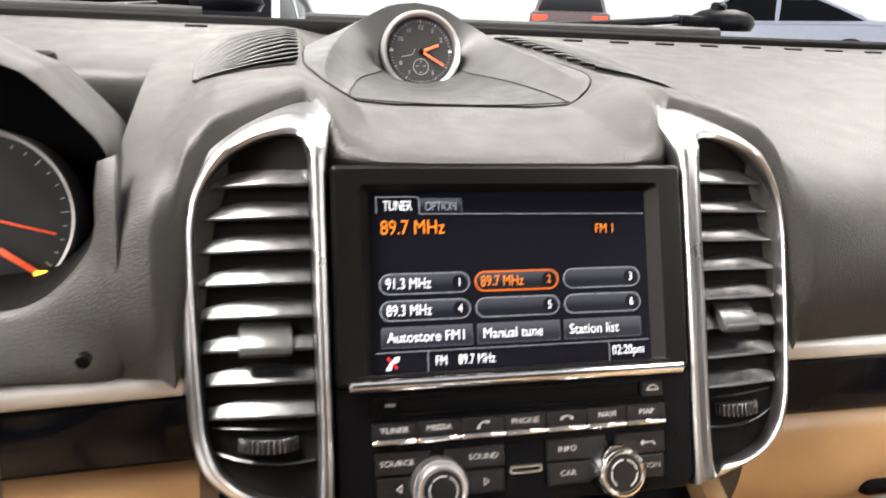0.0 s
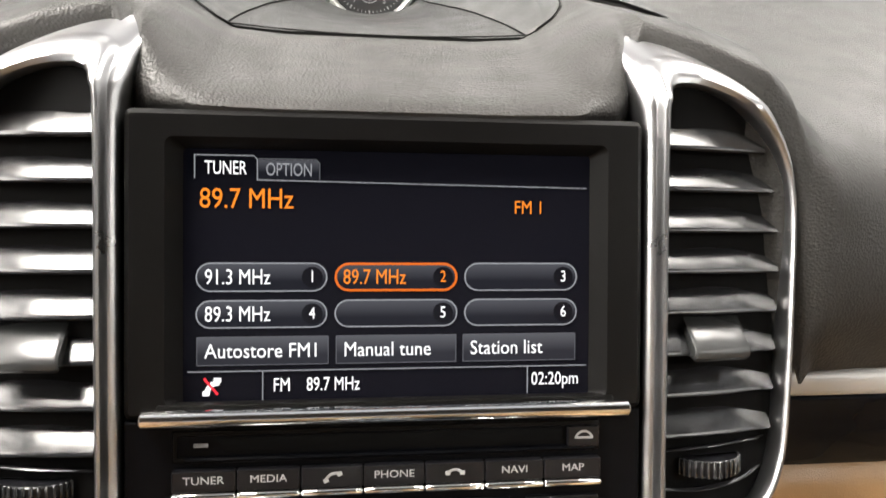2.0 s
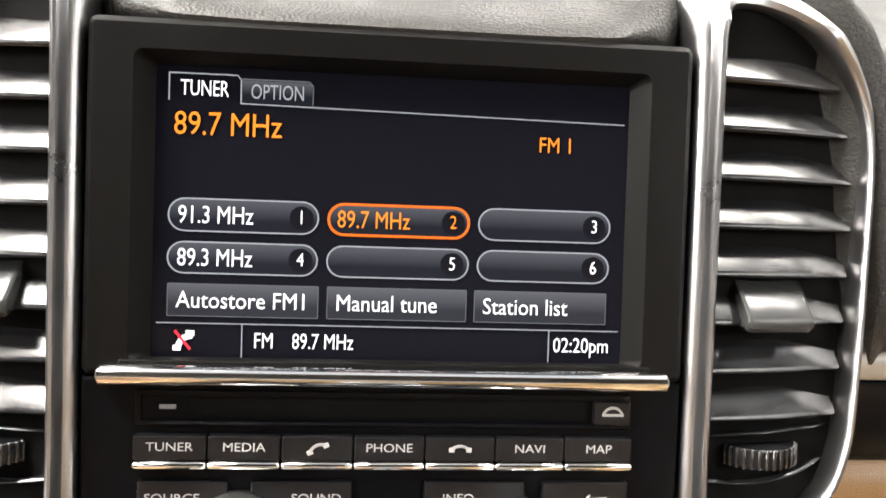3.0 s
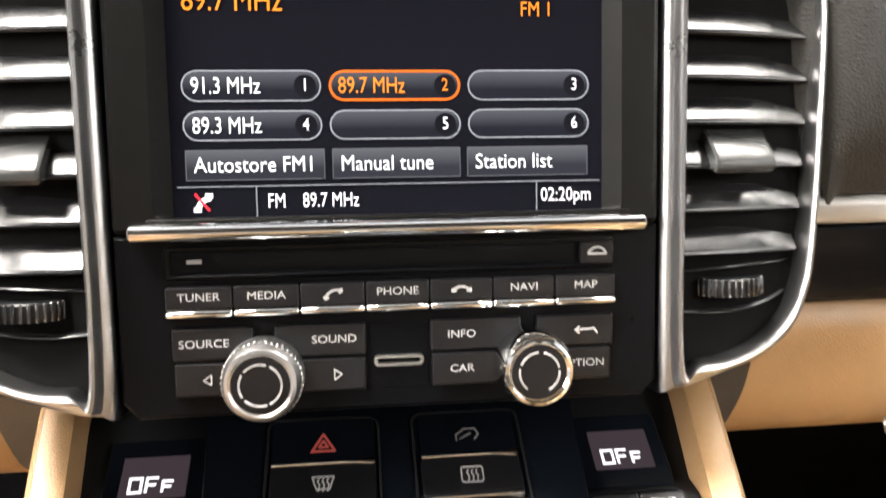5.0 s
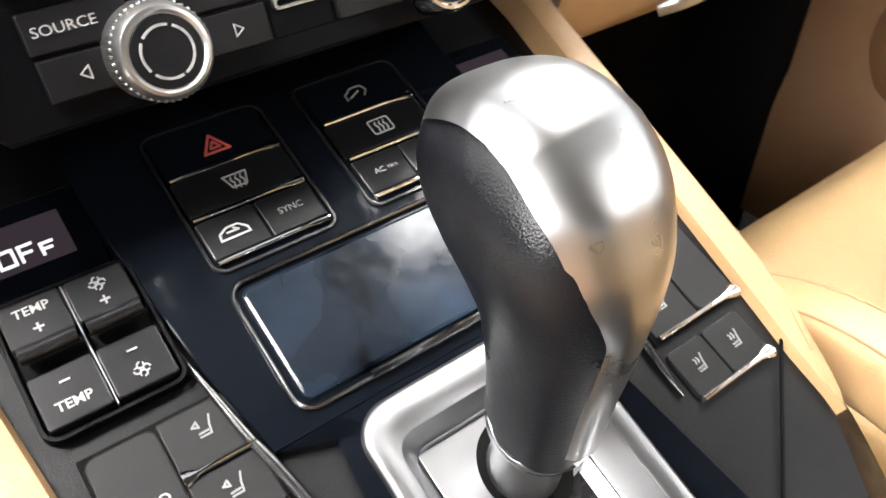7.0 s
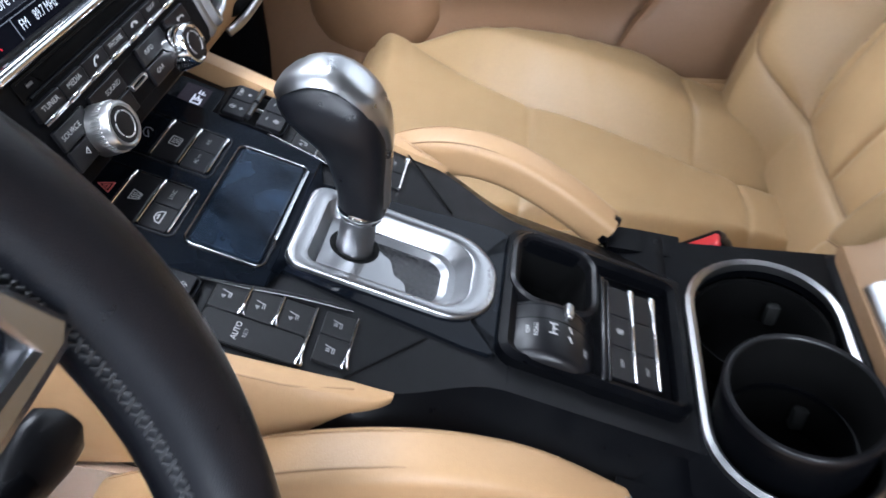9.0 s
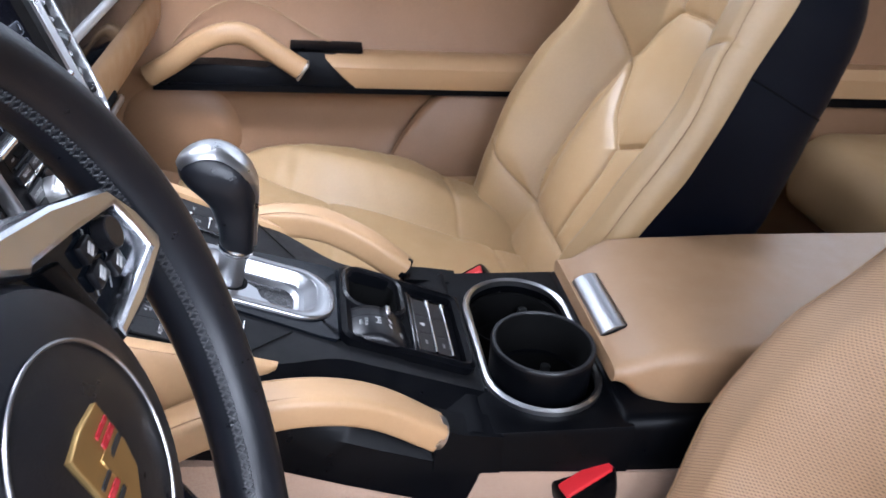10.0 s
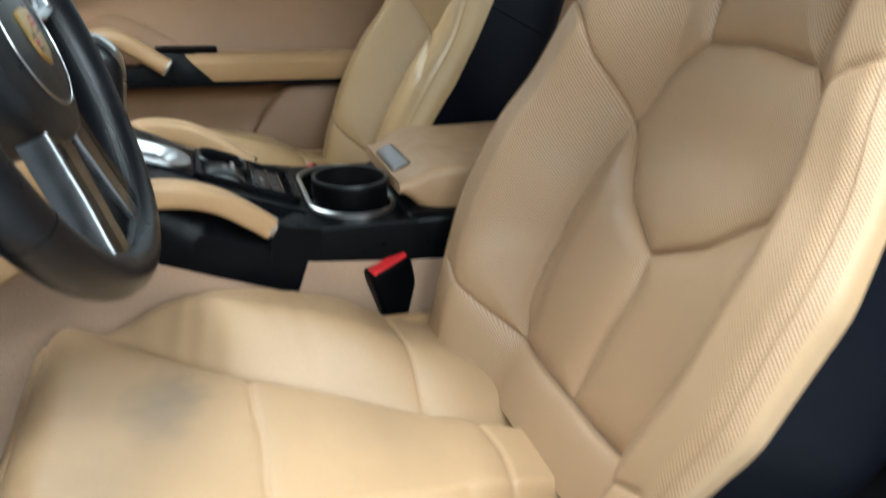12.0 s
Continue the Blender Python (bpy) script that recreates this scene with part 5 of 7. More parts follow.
tongue = [(p.x, p.y) for p in tongue] + [(-0.0270, -0.1210)]
part("gate_plate", plate(list(reversed(tongue)), -0.0095, -0.0048, 0.0005), GATEMET, gate, "brushed plate round the lever's foot")
# no hole is cut: a flat dark disc gives its shade
part("lever_hole", plate([(0.0005 + 0.0150 * math.cos(2 * math.pi * k / 40), -0.1405 + 0.0165 * math.sin(2 * math.pi * k / 40)) for k in range(40)], -0.0060, -0.0046, 0.0001), VOID, gate, "flat dark disc standing for the hole round the lever's foot")
lettering("+", 0.0050, DIMINK, gate, -0.0375, -0.1780, 0.0056, "CENTER", 1.0)
lettering("M", 0.0050, DIMINK, gate, -0.0375, -0.1850, 0.0056, "CENTER", 1.0)
lettering("-", 0.0050, DIMINK, gate, -0.0375, -0.1930, 0.0056, "CENTER", 1.0)
part("script_badge", join(*[moved(rbox(0.0045, 0.0016, 0.0004, 0), Matrix.Translation((-0.020 + 0.0062 * k, -0.2300 - 0.0012 * math.sin(k), 0.0058)) @ Matrix.Rotation(0.3 * math.sin(2.1 * k), 4, "Z")) for k in range(6)]), DIMINK, gate)


def lean(z):
    return -0.0045 + 0.0030 * smooth(z, 0.035, 0.085)


def oval(z, yc, hy, hx, n=40, p=2.8):
    r = []
    for k in range(n):
        a = 2 * math.pi * k / n
        c, s = math.cos(a), math.sin(a)
        r.append((lean(z) + hx * math.copysign(abs(c) ** (2 / p), c), yc + hy * math.copysign(abs(s) ** (2 / p), s), z))
    return r


part("lever_shaft", loft([[(x0 + r * math.cos(2 * math.pi * k / 36), y0 + r * math.sin(2 * math.pi * k / 36), z) for k in range(36)] for x0, y0, r, z in ((0.0006, -0.1408, 0.0122, -0.0100), (-0.0008, -0.1398, 0.0118, 0.0020), (-0.0042, -0.1368, 0.0112, 0.0290))]), GATEMET, gate, "satin silver shaft")
part("collar", lathe([(0.0118, 0.0275), (0.0142, 0.0285), (0.0152, 0.0305), (0.0154, 0.0340), (0.0147, 0.0362), (0.0135, 0.0370)], 40, (-0.0045, -0.1365, 0)), CHROME, gate, "bright ring below the grip")
levels = (0.0355, 0.047, 0.058, 0.067, 0.074, 0.080, 0.087, 0.095, 0.102, 0.109, 0.1135, 0.1158)
rears = (-0.1512, -0.1480, -0.1450, -0.1430, -0.1413, -0.1398, -0.1378, -0.1345, -0.1302, -0.1230, -0.1140, -0.1060)
fronts = (-0.1215, -0.1175, -0.1110, -0.1040, -0.0930, -0.0815, -0.0740, -0.0732, -0.0765, -0.0830, -0.0900, -0.0980)
halves = (0.0148, 0.0157, 0.0165, 0.0177, 0.0194, 0.0212, 0.0226, 0.0227, 0.0213, 0.0172, 0.0115, 0.0040)
prof = [(z, (a + b) / 2, (b - a) / 2, hx) for z, a, b, hx in zip(levels, rears, fronts, halves)]
dense = [p for p in spline([(a, b, c) for a, b, c, _ in prof], 4)]
hxs = [p.x for p in spline([(d, 0, 0) for *_, d in prof], 4)]
part("grip", loft([oval(a.x, a.y, a.z, hx) for a, hx in zip(dense, hxs)]), WHEELLEATHER, gate, "black leather grip")


def cap_path():
    front = [(p.y + p.z, p.x) for p in dense if p.x > 0.092]
    rear = [(p.y - p.z, p.x) for p in reversed(dense) if p.x > 0.041]
    return front + rear


cp = cap_path()


def cap_sheet(u, v):
    i = v * (len(cp) - 1)
    k = min(int(i), len(cp) - 2)
    y = cp[k][0] + (cp[k + 1][0] - cp[k][0]) * (i - k)
    z = cp[k][1] + (cp[k + 1][1] - cp[k][1]) * (i - k)
    a, b = Vector(cp[max(k - 1, 0)]), Vector(cp[min(k + 2, len(cp) - 1)])
    t = (b - a).normalized()
    n = Vector((-t.y, t.x))
    if n.dot(Vector((y + 0.118, z - 0.09))) < 0:
        n = -n
    s = 2 * u - 1
    slim = 1 - 0.22 * smooth(v, 0.36, 0.55) - 0.44 * smooth(v, 0.52, 0.70)
    half = 0.0185 * slim * (0.80 + 0.20 * smooth(v, 0, 0.15))
    drop = (0.0062 - 0.0034 * smooth(v, 0.52, 0.70)) * abs(s) ** 3.2
    y += n.x * (0.0024 - drop)
    z += n.y * (0.0024 - drop)
    return Vector((lean(z) + half * s, y, z))


part("grip_cap", grid(cap_sheet, 36, 120), CAPMET, gate, "polished silver cap over the grip")

# ---- suspension rocker, rear switches ----
rear = thing("rear_switch_block", "black block with a drive mode drum and chrome tipped switches", "switch block", m=CONS)
o = rrect(0.122, 0.131, 0.014, 6, 0.002, -0.3050)
part("surround", band(o, offset2(o, 0.010), -0.004, 0.0068, 0.0018), BLACK, rear)
part("floor", moved(rbox(0.1, 0.058, 0.004, 0.001), Matrix.Translation((0.002, -0.3340, -0.0030))), BLACK, rear)
po = opening(0.0345, -0.2420, -0.3050, 0.020, 0.020, 8, 0.0255)
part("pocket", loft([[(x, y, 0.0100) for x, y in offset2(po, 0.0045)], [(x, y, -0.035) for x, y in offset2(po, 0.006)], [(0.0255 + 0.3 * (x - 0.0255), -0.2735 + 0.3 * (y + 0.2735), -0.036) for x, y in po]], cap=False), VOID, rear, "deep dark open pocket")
part("pocket_rim", band(po, offset2(po, 0.0048), -0.004, 0.0100, 0.0014), KEYBLACK, rear, "broad rounded pocket rim")
DY, DZC, DR = -0.2752, -0.0225, 0.0375
drum_ends = ((-0.0560, 0.0300), (-0.0555, 0.0335), (-0.0535, 0.0362), (-0.0500, 0.0375), (-0.0110, 0.0375), (-0.0085, 0.0366), (-0.0078, 0.0350))
dr = part("drum", loft([[(x, DY + r * math.cos(2 * math.pi * k / 72), DZC + r * math.sin(2 * math.pi * k / 72)) for k in range(72)] for x, r in drum_ends]), KEYBLACK, rear, "gloss black rotary mode drum")
for xx in (-0.0125, -0.0245):
    part("drum_band", moved(tube([(xx, 0, 0), (xx + 0.0005, 0, 0)], DR + 0.0001, n=72), Matrix.Translation((0, DY, DZC))), VOID, dr)


def on_drum(x, w):
    """A place on the drum's upper side, for print."""
    a = (w + DY) / DR
    return Matrix.Translation((x, DY - (DR + 0.0002) * math.sin(a), DZC + (DR + 0.0002) * math.cos(a))) @ Matrix.Rotation(a, 4, "X")


lettering("OFF", 0.0040, INK, dr, 0, 0, 0.0002, "CENTER", 1.0, m=on_drum(-0.0345, 0.2560))
lettering("ROAD", 0.0040, INK, dr, 0, 0, 0.0002, "CENTER", 1.0, m=on_drum(-0.0345, 0.2610))
part("axle_symbol", moved(lines([[(-0.0040, 0), (0.0040, 0)], [(-0.0040, -0.0022), (-0.0040, 0.0022)], [(0.0040, -0.0022), (0.0040, 0.0022)], [(0, -0.0022), (0, 0.0)]], 0.0012, 0.0003), on_drum(-0.0320, 0.2715)), INK, dr)
for xx in (-0.0365, -0.0285):
    part("mode_light", moved(lines([[(-0.0018, -0.001), (0.0018, 0.001)]], 0.0014, 0.0003), on_drum(xx, 0.2830)), INK, dr)
for k in range(2):
    part("drum_print", moved(rbox(0.0055, 0.0010, 0.0003, 0), on_drum(-0.0385, 0.2955 + 0.0022 * k)), DIMINK, dr)
part("drum_thumb", moved(rbox(0.0125, 0.0055, 0.006, 0.0018, 3), on_drum(-0.0130, 0.2815)), FRAMEMET, dr, "bright thumb ridge")
part("side_rail", tube([(0.0400, -0.3085, 0.0060), (0.0360, -0.3082, 0.0088), (-0.0480, -0.3082, 0.0088), (-0.0515, -0.3085, 0.0060)], 0.0016, 0.0022, n=12), SLAT, rear, "rounded gloss rail")
part("side_rail", tube([(0.0400, -0.3128, 0.0050), (0.0360, -0.3124, 0.0076), (-0.0480, -0.3124, 0.0076), (-0.0515, -0.3128, 0.0050)], 0.0013, 0.0018, n=12), SLAT, rear)
for r, (wa, wb) in enumerate(((0.3145, 0.3302), (0.3332, 0.3464))):
    for c in range(3):
        xa = -0.0450 + c * 0.0275
        k = slab(xa, xa + 0.0270, wa, wb, -0.002, 0.0052, 0.0010, KEYBLACK, "switch", rear)
        cx, cw = xa + 0.0135, (wa + wb) / 2
        if (r, c) == (0, 1):
            part("switch_symbol", lines([arc(cx, -cw, 0.0022, 20, 340, 14), [(cx - 0.0008, -cw - 0.001), (cx, -cw + 0.0011), (cx + 0.0008, -cw - 0.001)]], 0.0006, 0.0054), INK, k)
        elif (r, c) in ((0, 0), (1, 0)):
            part("switch_symbol", lines([[(cx - 0.003, -cw), (cx + 0.003, -cw)], [(cx - 0.003, -cw - 0.0013), (cx + 0.002, -cw - 0.0013)]], 0.0006, 0.0054), DIMINK, k)
    part("switch_chrome", flared((-0.0452, -wb - 0.0010, 0.0060), (0.0372, -wb - 0.0010, 0.0060), 0.0012, 0.0026), CHROME, rear, "chrome strip with bright tips")

# ---- cup holder deck ----
cups = thing("cup_holder", "double cup holder with a chrome ring, one cup raised", "cup holder")
DZ = 0.571


def stadium(hw, r, n=16, cy=-0.412, cx=-0.004):
    pts = []
    for sx, a0 in ((1, -90), (-1, 90)):
        for k in range(n + 1):
            a = radians(a0 + 180 * k / n)
            pts.append((cx + sx * (hw - r) + r * math.cos(a), cy + r * math.sin(a)))
    return pts


st = stadium(0.104, 0.051)
rect = []
for x, y in st:
    dx, dy = x + 0.004, y + 0.412
    k = max(abs(dx) / 0.128, abs(dy) / 0.068)
    rect.append((-0.002 + dx / k, -0.412 + dy / k))
part("deck", loft([[(x, y, DZ - 0.10) for x, y in rect], [(x, y, DZ - 0.006) for x, y in rect], [(x * 0.985, (y + 0.412) * 0.97 - 0.412, DZ - 0.001) for x, y in rect], [(x, y, DZ) for x, y in st], [(x, y, DZ - 0.01) for x, y in st]], cap=False), BLACK, cups)
part("ring", band(offset2(st, -0.0046), offset2(st, 0.0014), DZ - 0.002, DZ + 0.0048, 0.0016), SILVER, cups, "satin chrome ring round both cups")
# cup insides coloured near-black for the shade within
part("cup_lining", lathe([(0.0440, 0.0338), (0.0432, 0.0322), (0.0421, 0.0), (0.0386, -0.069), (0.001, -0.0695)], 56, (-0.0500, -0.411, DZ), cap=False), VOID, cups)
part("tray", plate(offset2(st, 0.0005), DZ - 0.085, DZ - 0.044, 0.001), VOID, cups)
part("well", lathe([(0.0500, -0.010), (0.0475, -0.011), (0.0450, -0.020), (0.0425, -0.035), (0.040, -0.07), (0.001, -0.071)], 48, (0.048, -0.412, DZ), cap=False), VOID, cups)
rc = part("raised_cup", lathe([(0.0470, -0.012), (0.0478, 0.020), (0.0482, 0.0325), (0.0470, 0.0345), (0.0445, 0.0345), (0.0436, 0.0325), (0.0425, 0.0), (0.0390, -0.070), (0.001, -0.071)], 56, (-0.0500, -0.411, DZ), cap=False), BLACK, cups, "black raised cup insert")
part("cup_rim", lathe([(0.0484, 0.0318), (0.0482, 0.0338), (0.0472, 0.0350), (0.0446, 0.0350), (0.0438, 0.0340)], 56, (-0.0500, -0.411, DZ), cap=False), KEYBLACK, rc, "shiny rounded rim")
part("cup_step", lathe([(0.0428, 0.006), (0.0405, 0.005), (0.0400, 0.002), (0.0425, 0.001)], 48, (-0.0500, -0.411, DZ - 0.012), cap=False), BLACK, rc)
for cx in (-0.05, 0.048):
    part("grip_tongue", rbox(0.008, 0.010, 0.020, 0.003, 2, (cx + 0.034, -0.430, DZ - 0.030)), DASHLID, cups)

# ---- console box, arm rest ----
box = thing("console_box", "black lower console box between the seats", "console")
part("box_body", rbox(0.256, 0.36, 0.085, 0.012, 3, (0, -0.645, 0.532)), BLACK, box)
part("ramp", loft([[(x, y, z) for x, z in ((-0.128, z0), (0.128, z0), (0.128, 0.50), (-0.128, 0.50))] for y, z0 in ((-0.300, 0.570), (-0.336, 0.574), (-0.346, 0.571))]), BLACK, box)


def arm_section(y):
    f = smooth(y, -0.47, -0.56)
    top = 0.606 + 0.022 * smooth(-y, 0.463, 0.52) + 0.004 * smooth(-y, 0.52, 0.7)
    bot = 0.590 - 0.022 * smooth(-y, 0.466, 0.50) - 0.048 * smooth(-y, 0.50, 0.60)
    hw = 0.096 + 0.012 * smooth(-y, 0.463, 0.54)
    r = min(0.014, (top - bot) * 0.48)
    return [(x, y, z) for x, z in rrect(2 * hw, top - bot, r, 6, 0, (top + bot) / 2)]


arm = thing("arm_rest", "tan leather centre arm rest with a silver release button", "arm rest")
ys = [-0.464, -0.4655, -0.468, -0.473, -0.48, -0.49, -0.50, -0.52, -0.55, -0.60, -0.68, -0.80, -0.86]
part("cushion", loft([arm_section(y) for y in ys]), ARMTAN, arm)
LM = frame_of((0, -0.4790, 0.6108), (1, 0, 0), (0, 0.912, -0.41), (0, 0.41, 0.912))
button = loft([[(x, 0.0135 * math.sin(a), -0.001 + 0.0055 * math.cos(a)) for a in [radians(-88 + 176 * k / 16) for k in range(17)]] for x in (-0.046, -0.0455, -0.0445, 0.0445, 0.0455, 0.046)])
part("release_button", button, FRAMEMET, arm, "satin silver release button", m=LM)
part("button_surround", band(rrect(0.0945, 0.0285, 0.0045, 5), rrect(0.0925, 0.0265, 0.004, 5), -0.006, 0.0012), VOID, arm, m=LM)

# ---- leather side pads and grab handles ----


def pad_ring(w, g):
    e = edge_x(w) - 0.001
    q = min(max((0.187 - w) / 0.040, 0.0), 1.0) ** 0.6
    t = (0.187 - w) / 0.237
    d, h = 0.001 + 0.016 * q, 0.004 + 0.135 * q * max(t, 0) ** 0.5
    sec = [(e, -0.004 * q), (e + 0.002 * q, 0.0030), (e + d * 0.35, 0.0048 * q), (e + d * 0.8, 0.0040 * q), (e + d, 0.0005), (e + d + 0.003 * q, -0.2 * h), (e + d + 0.003 * q, -0.7 * h), (e + d * 0.8, -h), (e, -h)]
    return [CONS @ Vector((g * x, -w, z)) for x, z in sec]


def handle_path(g):
    """The arch of a grab handle, from its hidden front foot to its rear end."""
    if g > 0:
        rows = [(0.150, -0.010, 0.528), (0.152, -0.060, 0.566), (0.151, -0.108, 0.602), (0.148, -0.155, 0.624), (0.142, -0.205, 0.626), (0.134, -0.253, 0.608), (0.127, -0.302, 0.575)]
    else:
        rows = [(0.150, -0.010, 0.552), (0.152, -0.060, 0.582), (0.151, -0.115, 0.615), (0.147, -0.170, 0.628), (0.141, -0.215, 0.625), (0.134, -0.255, 0.609), (0.127, -0.302, 0.575)]
    return spline([(g * x, y, z) for x, y, z in rows], 6)


for g, where in ((-1, "driver"), (1, "passenger")):
    p = thing("console_side_pad", "stitched tan leather pad along the console, " + where + " side", "console pad", "console side pads")
    part("pad", loft([pad_ring(-0.05 + 0.2365 * k / 40, g) for k in range(41)]), TAN, p)
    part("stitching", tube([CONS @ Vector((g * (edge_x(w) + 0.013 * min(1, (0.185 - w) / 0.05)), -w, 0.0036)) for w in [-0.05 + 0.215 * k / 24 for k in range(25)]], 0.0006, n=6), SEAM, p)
    h = thing("grab_handle", "arched tan leather grab handle, " + where + " side of the console", "grab handle", "console grab handles")
    part("bar", boxy(handle_path(g), lambda f: (0.0195 if g < 0 else 0.0185) - 0.0045 * f, lambda f: (0.0158 if g < 0 else 0.0175) - 0.0030 * f, 0.45), TAN, h)
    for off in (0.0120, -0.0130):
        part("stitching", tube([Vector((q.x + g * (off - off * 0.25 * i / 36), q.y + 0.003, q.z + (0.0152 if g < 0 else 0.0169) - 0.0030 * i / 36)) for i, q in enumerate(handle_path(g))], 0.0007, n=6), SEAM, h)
    part("end_cap", tube([(g * 0.1275, -0.2990, 0.5770), (g * 0.1265, -0.3040, 0.5735)], 0.0158 if g < 0 else 0.0145, 0.0138 if g < 0 else 0.0150, n=24), SILVER if g < 0 else BLACK, h, "thin end cap")
    part("foot", loft([[(g * x, y, z) for x, z in ((0.105, z1), (0.132, z1), (0.134, z0), (0.105, z0))] for y, z1, z0 in ((-0.302, 0.582 if g < 0 else 0.576, 0.535), (-0.325, 0.574, 0.532), (-0.36, 0.569, 0.530))]), BLACK, h)

# ---- floor, tunnel ----
floor_ = part("floor", rbox(1.5, 2.6, 0.03, 0.004, c=(0, -0.6, 0.135)), DARKCARPET, None, "black carpeted car floor", kind="structure")
tun = thing("transmission_tunnel", "tan carpeted tunnel below the console", "tunnel")
part("tunnel_cover", loft([[(x, y, z) for x, z in ((-0.150, 0.15), (-0.134, 0.30), (-0.131, zt), (0.131, zt), (0.134, 0.30), (0.150, 0.15))] for y, zt in ((0.10, 0.575), (-0.10, 0.555), (-0.19, 0.549), (-0.35, 0.528), (-0.50, 0.516), (-0.95, 0.50))]), CARPET, tun)
part("kick_panel", rbox(0.04, 0.25, 0.58, 0.004, c=(0.700, 0.315, 0.40)), DARKCARPET, tun, "black kick panel")
part("firewall", rbox(1.5, 0.03, 0.62, 0.004, c=(0, 0.32, 0.42)), DARKCARPET, tun, "black footwell wall")

# ---- steering wheel ----
WHEEL = frame_of((-0.3895, -0.117, 0.813), (1, 0, 0), (0, 0.382, 0.924), (0, -0.924, 0.382)) @ Matrix.Rotation(radians(-3.0), 4, "Y")
wheel = thing("steering_wheel", "black leather steering wheel with silver spokes and round hub", "steering wheel", m=WHEEL)
RC = 0.1650
circle = [(RC * math.cos(2 * math.pi * k / 120), RC * math.sin(2 * math.pi * k / 120), 0) for k in range(120)]


def grip(f):
    """Thumb rests: the rim is thicker beside the spokes."""
    a = (360 * f + 180) % 360 - 180
    return sum(math.exp(-(((a - c + 180) % 360 - 180) / 28) ** 2) for c in (5, 175))


rim = part("rim", tube(circle, lambda f: 0.0152 + 0.0035 * grip(f), lambda f: 0.0178 + 0.003 * grip(f), n=22, closed=True), WHEELLEATHER, wheel)
st_ = []
for k in range(200):
    a, g_ = 2 * math.pi * k / 200, grip(k / 200)
    c, n_ = math.cos(radians(14)), math.sin(radians(14))
    for s in (-1, 1):
        q = rbox(0.0058, 0.0014, 0.0010, 0.0003, 1)
        st_.append(moved(q, Matrix.Rotation(a, 4, "Z") @ Matrix.Translation((RC - (0.0154 + 0.0035 * g_) * c, 0, (0.0180 + 0.003 * g_) * n_)) @ Matrix.Rotation(radians(-78), 4, "Y") @ Matrix.Rotation(radians(36 * s), 4, "Z")))
part("stitching", join(*st_), DARKTHREAD, rim, "grey cross stitching", kind="stuff")
for a in (28, 152, 208, 332):
    q = [((RC + 0.0155 * math.cos(t) * 1.0) * math.cos(radians(a)), (RC + 0.0155 * math.cos(t)) * math.sin(radians(a)), 0.0180 * math.sin(t)) for t in [2 * math.pi * k / 24 for k in range(24)]]
    part("rim_seam", tube(q, 0.0008, n=6, closed=True), VOID, rim)
hub = part("hub", lathe([(0.066, -0.045), (0.0705, -0.010), (0.0700, 0.005), (0.066, 0.0120), (0.052, 0.0165), (0.028, 0.0203), (0.001, 0.0210)], 64), WHEELLEATHER, wheel, "black padded hub")
part("hub_line", tube([(0.0455 * math.cos(2 * math.pi * k / 80), 0.0455 * math.sin(2 * math.pi * k / 80), 0.0187) for k in range(80)], 0.0008, n=8, closed=True), FRAMEMET, hub, "thin silver line")
sh = [(-0.0165, 0.0205), (0.0, 0.0225), (0.0165, 0.0205), (0.0165, -0.002), (0.0125, -0.0135), (0.0, -0.0225), (-0.0125, -0.0135), (-0.0165, -0.002)]
sh = [(0.82 * x, 0.86 * y) for x, y in sh]
crest = part("badge", plate(list(reversed(sh)), 0.0198, 0.0228, 0.0008), GOLD, hub, "gold shield badge with red and black fields")
for bx, by, bw, bh, mm in ((0.0085, 0.0085, 0.013, 0.0035, CRESTRED), (0.0085, 0.003, 0.013, 0.0028, DIAL), (-0.0085, -0.0045, 0.011, 0.0035, CRESTRED), (-0.007, -0.0095, 0.009, 0.0026, DIAL), (0.0, 0.002, 0.0085, 0.011, GOLD), (0.0085, 0.0135, 0.013, 0.0024, CRESTRED), (-0.0085, 0.001, 0.011, 0.0024, DIAL)):
    part("badge_field", rbox(0.82 * bw, 0.86 * bh, 0.0006, 0.0002, 1, (0.82 * bx, 0.86 * by, 0.0231)), mm, hub)


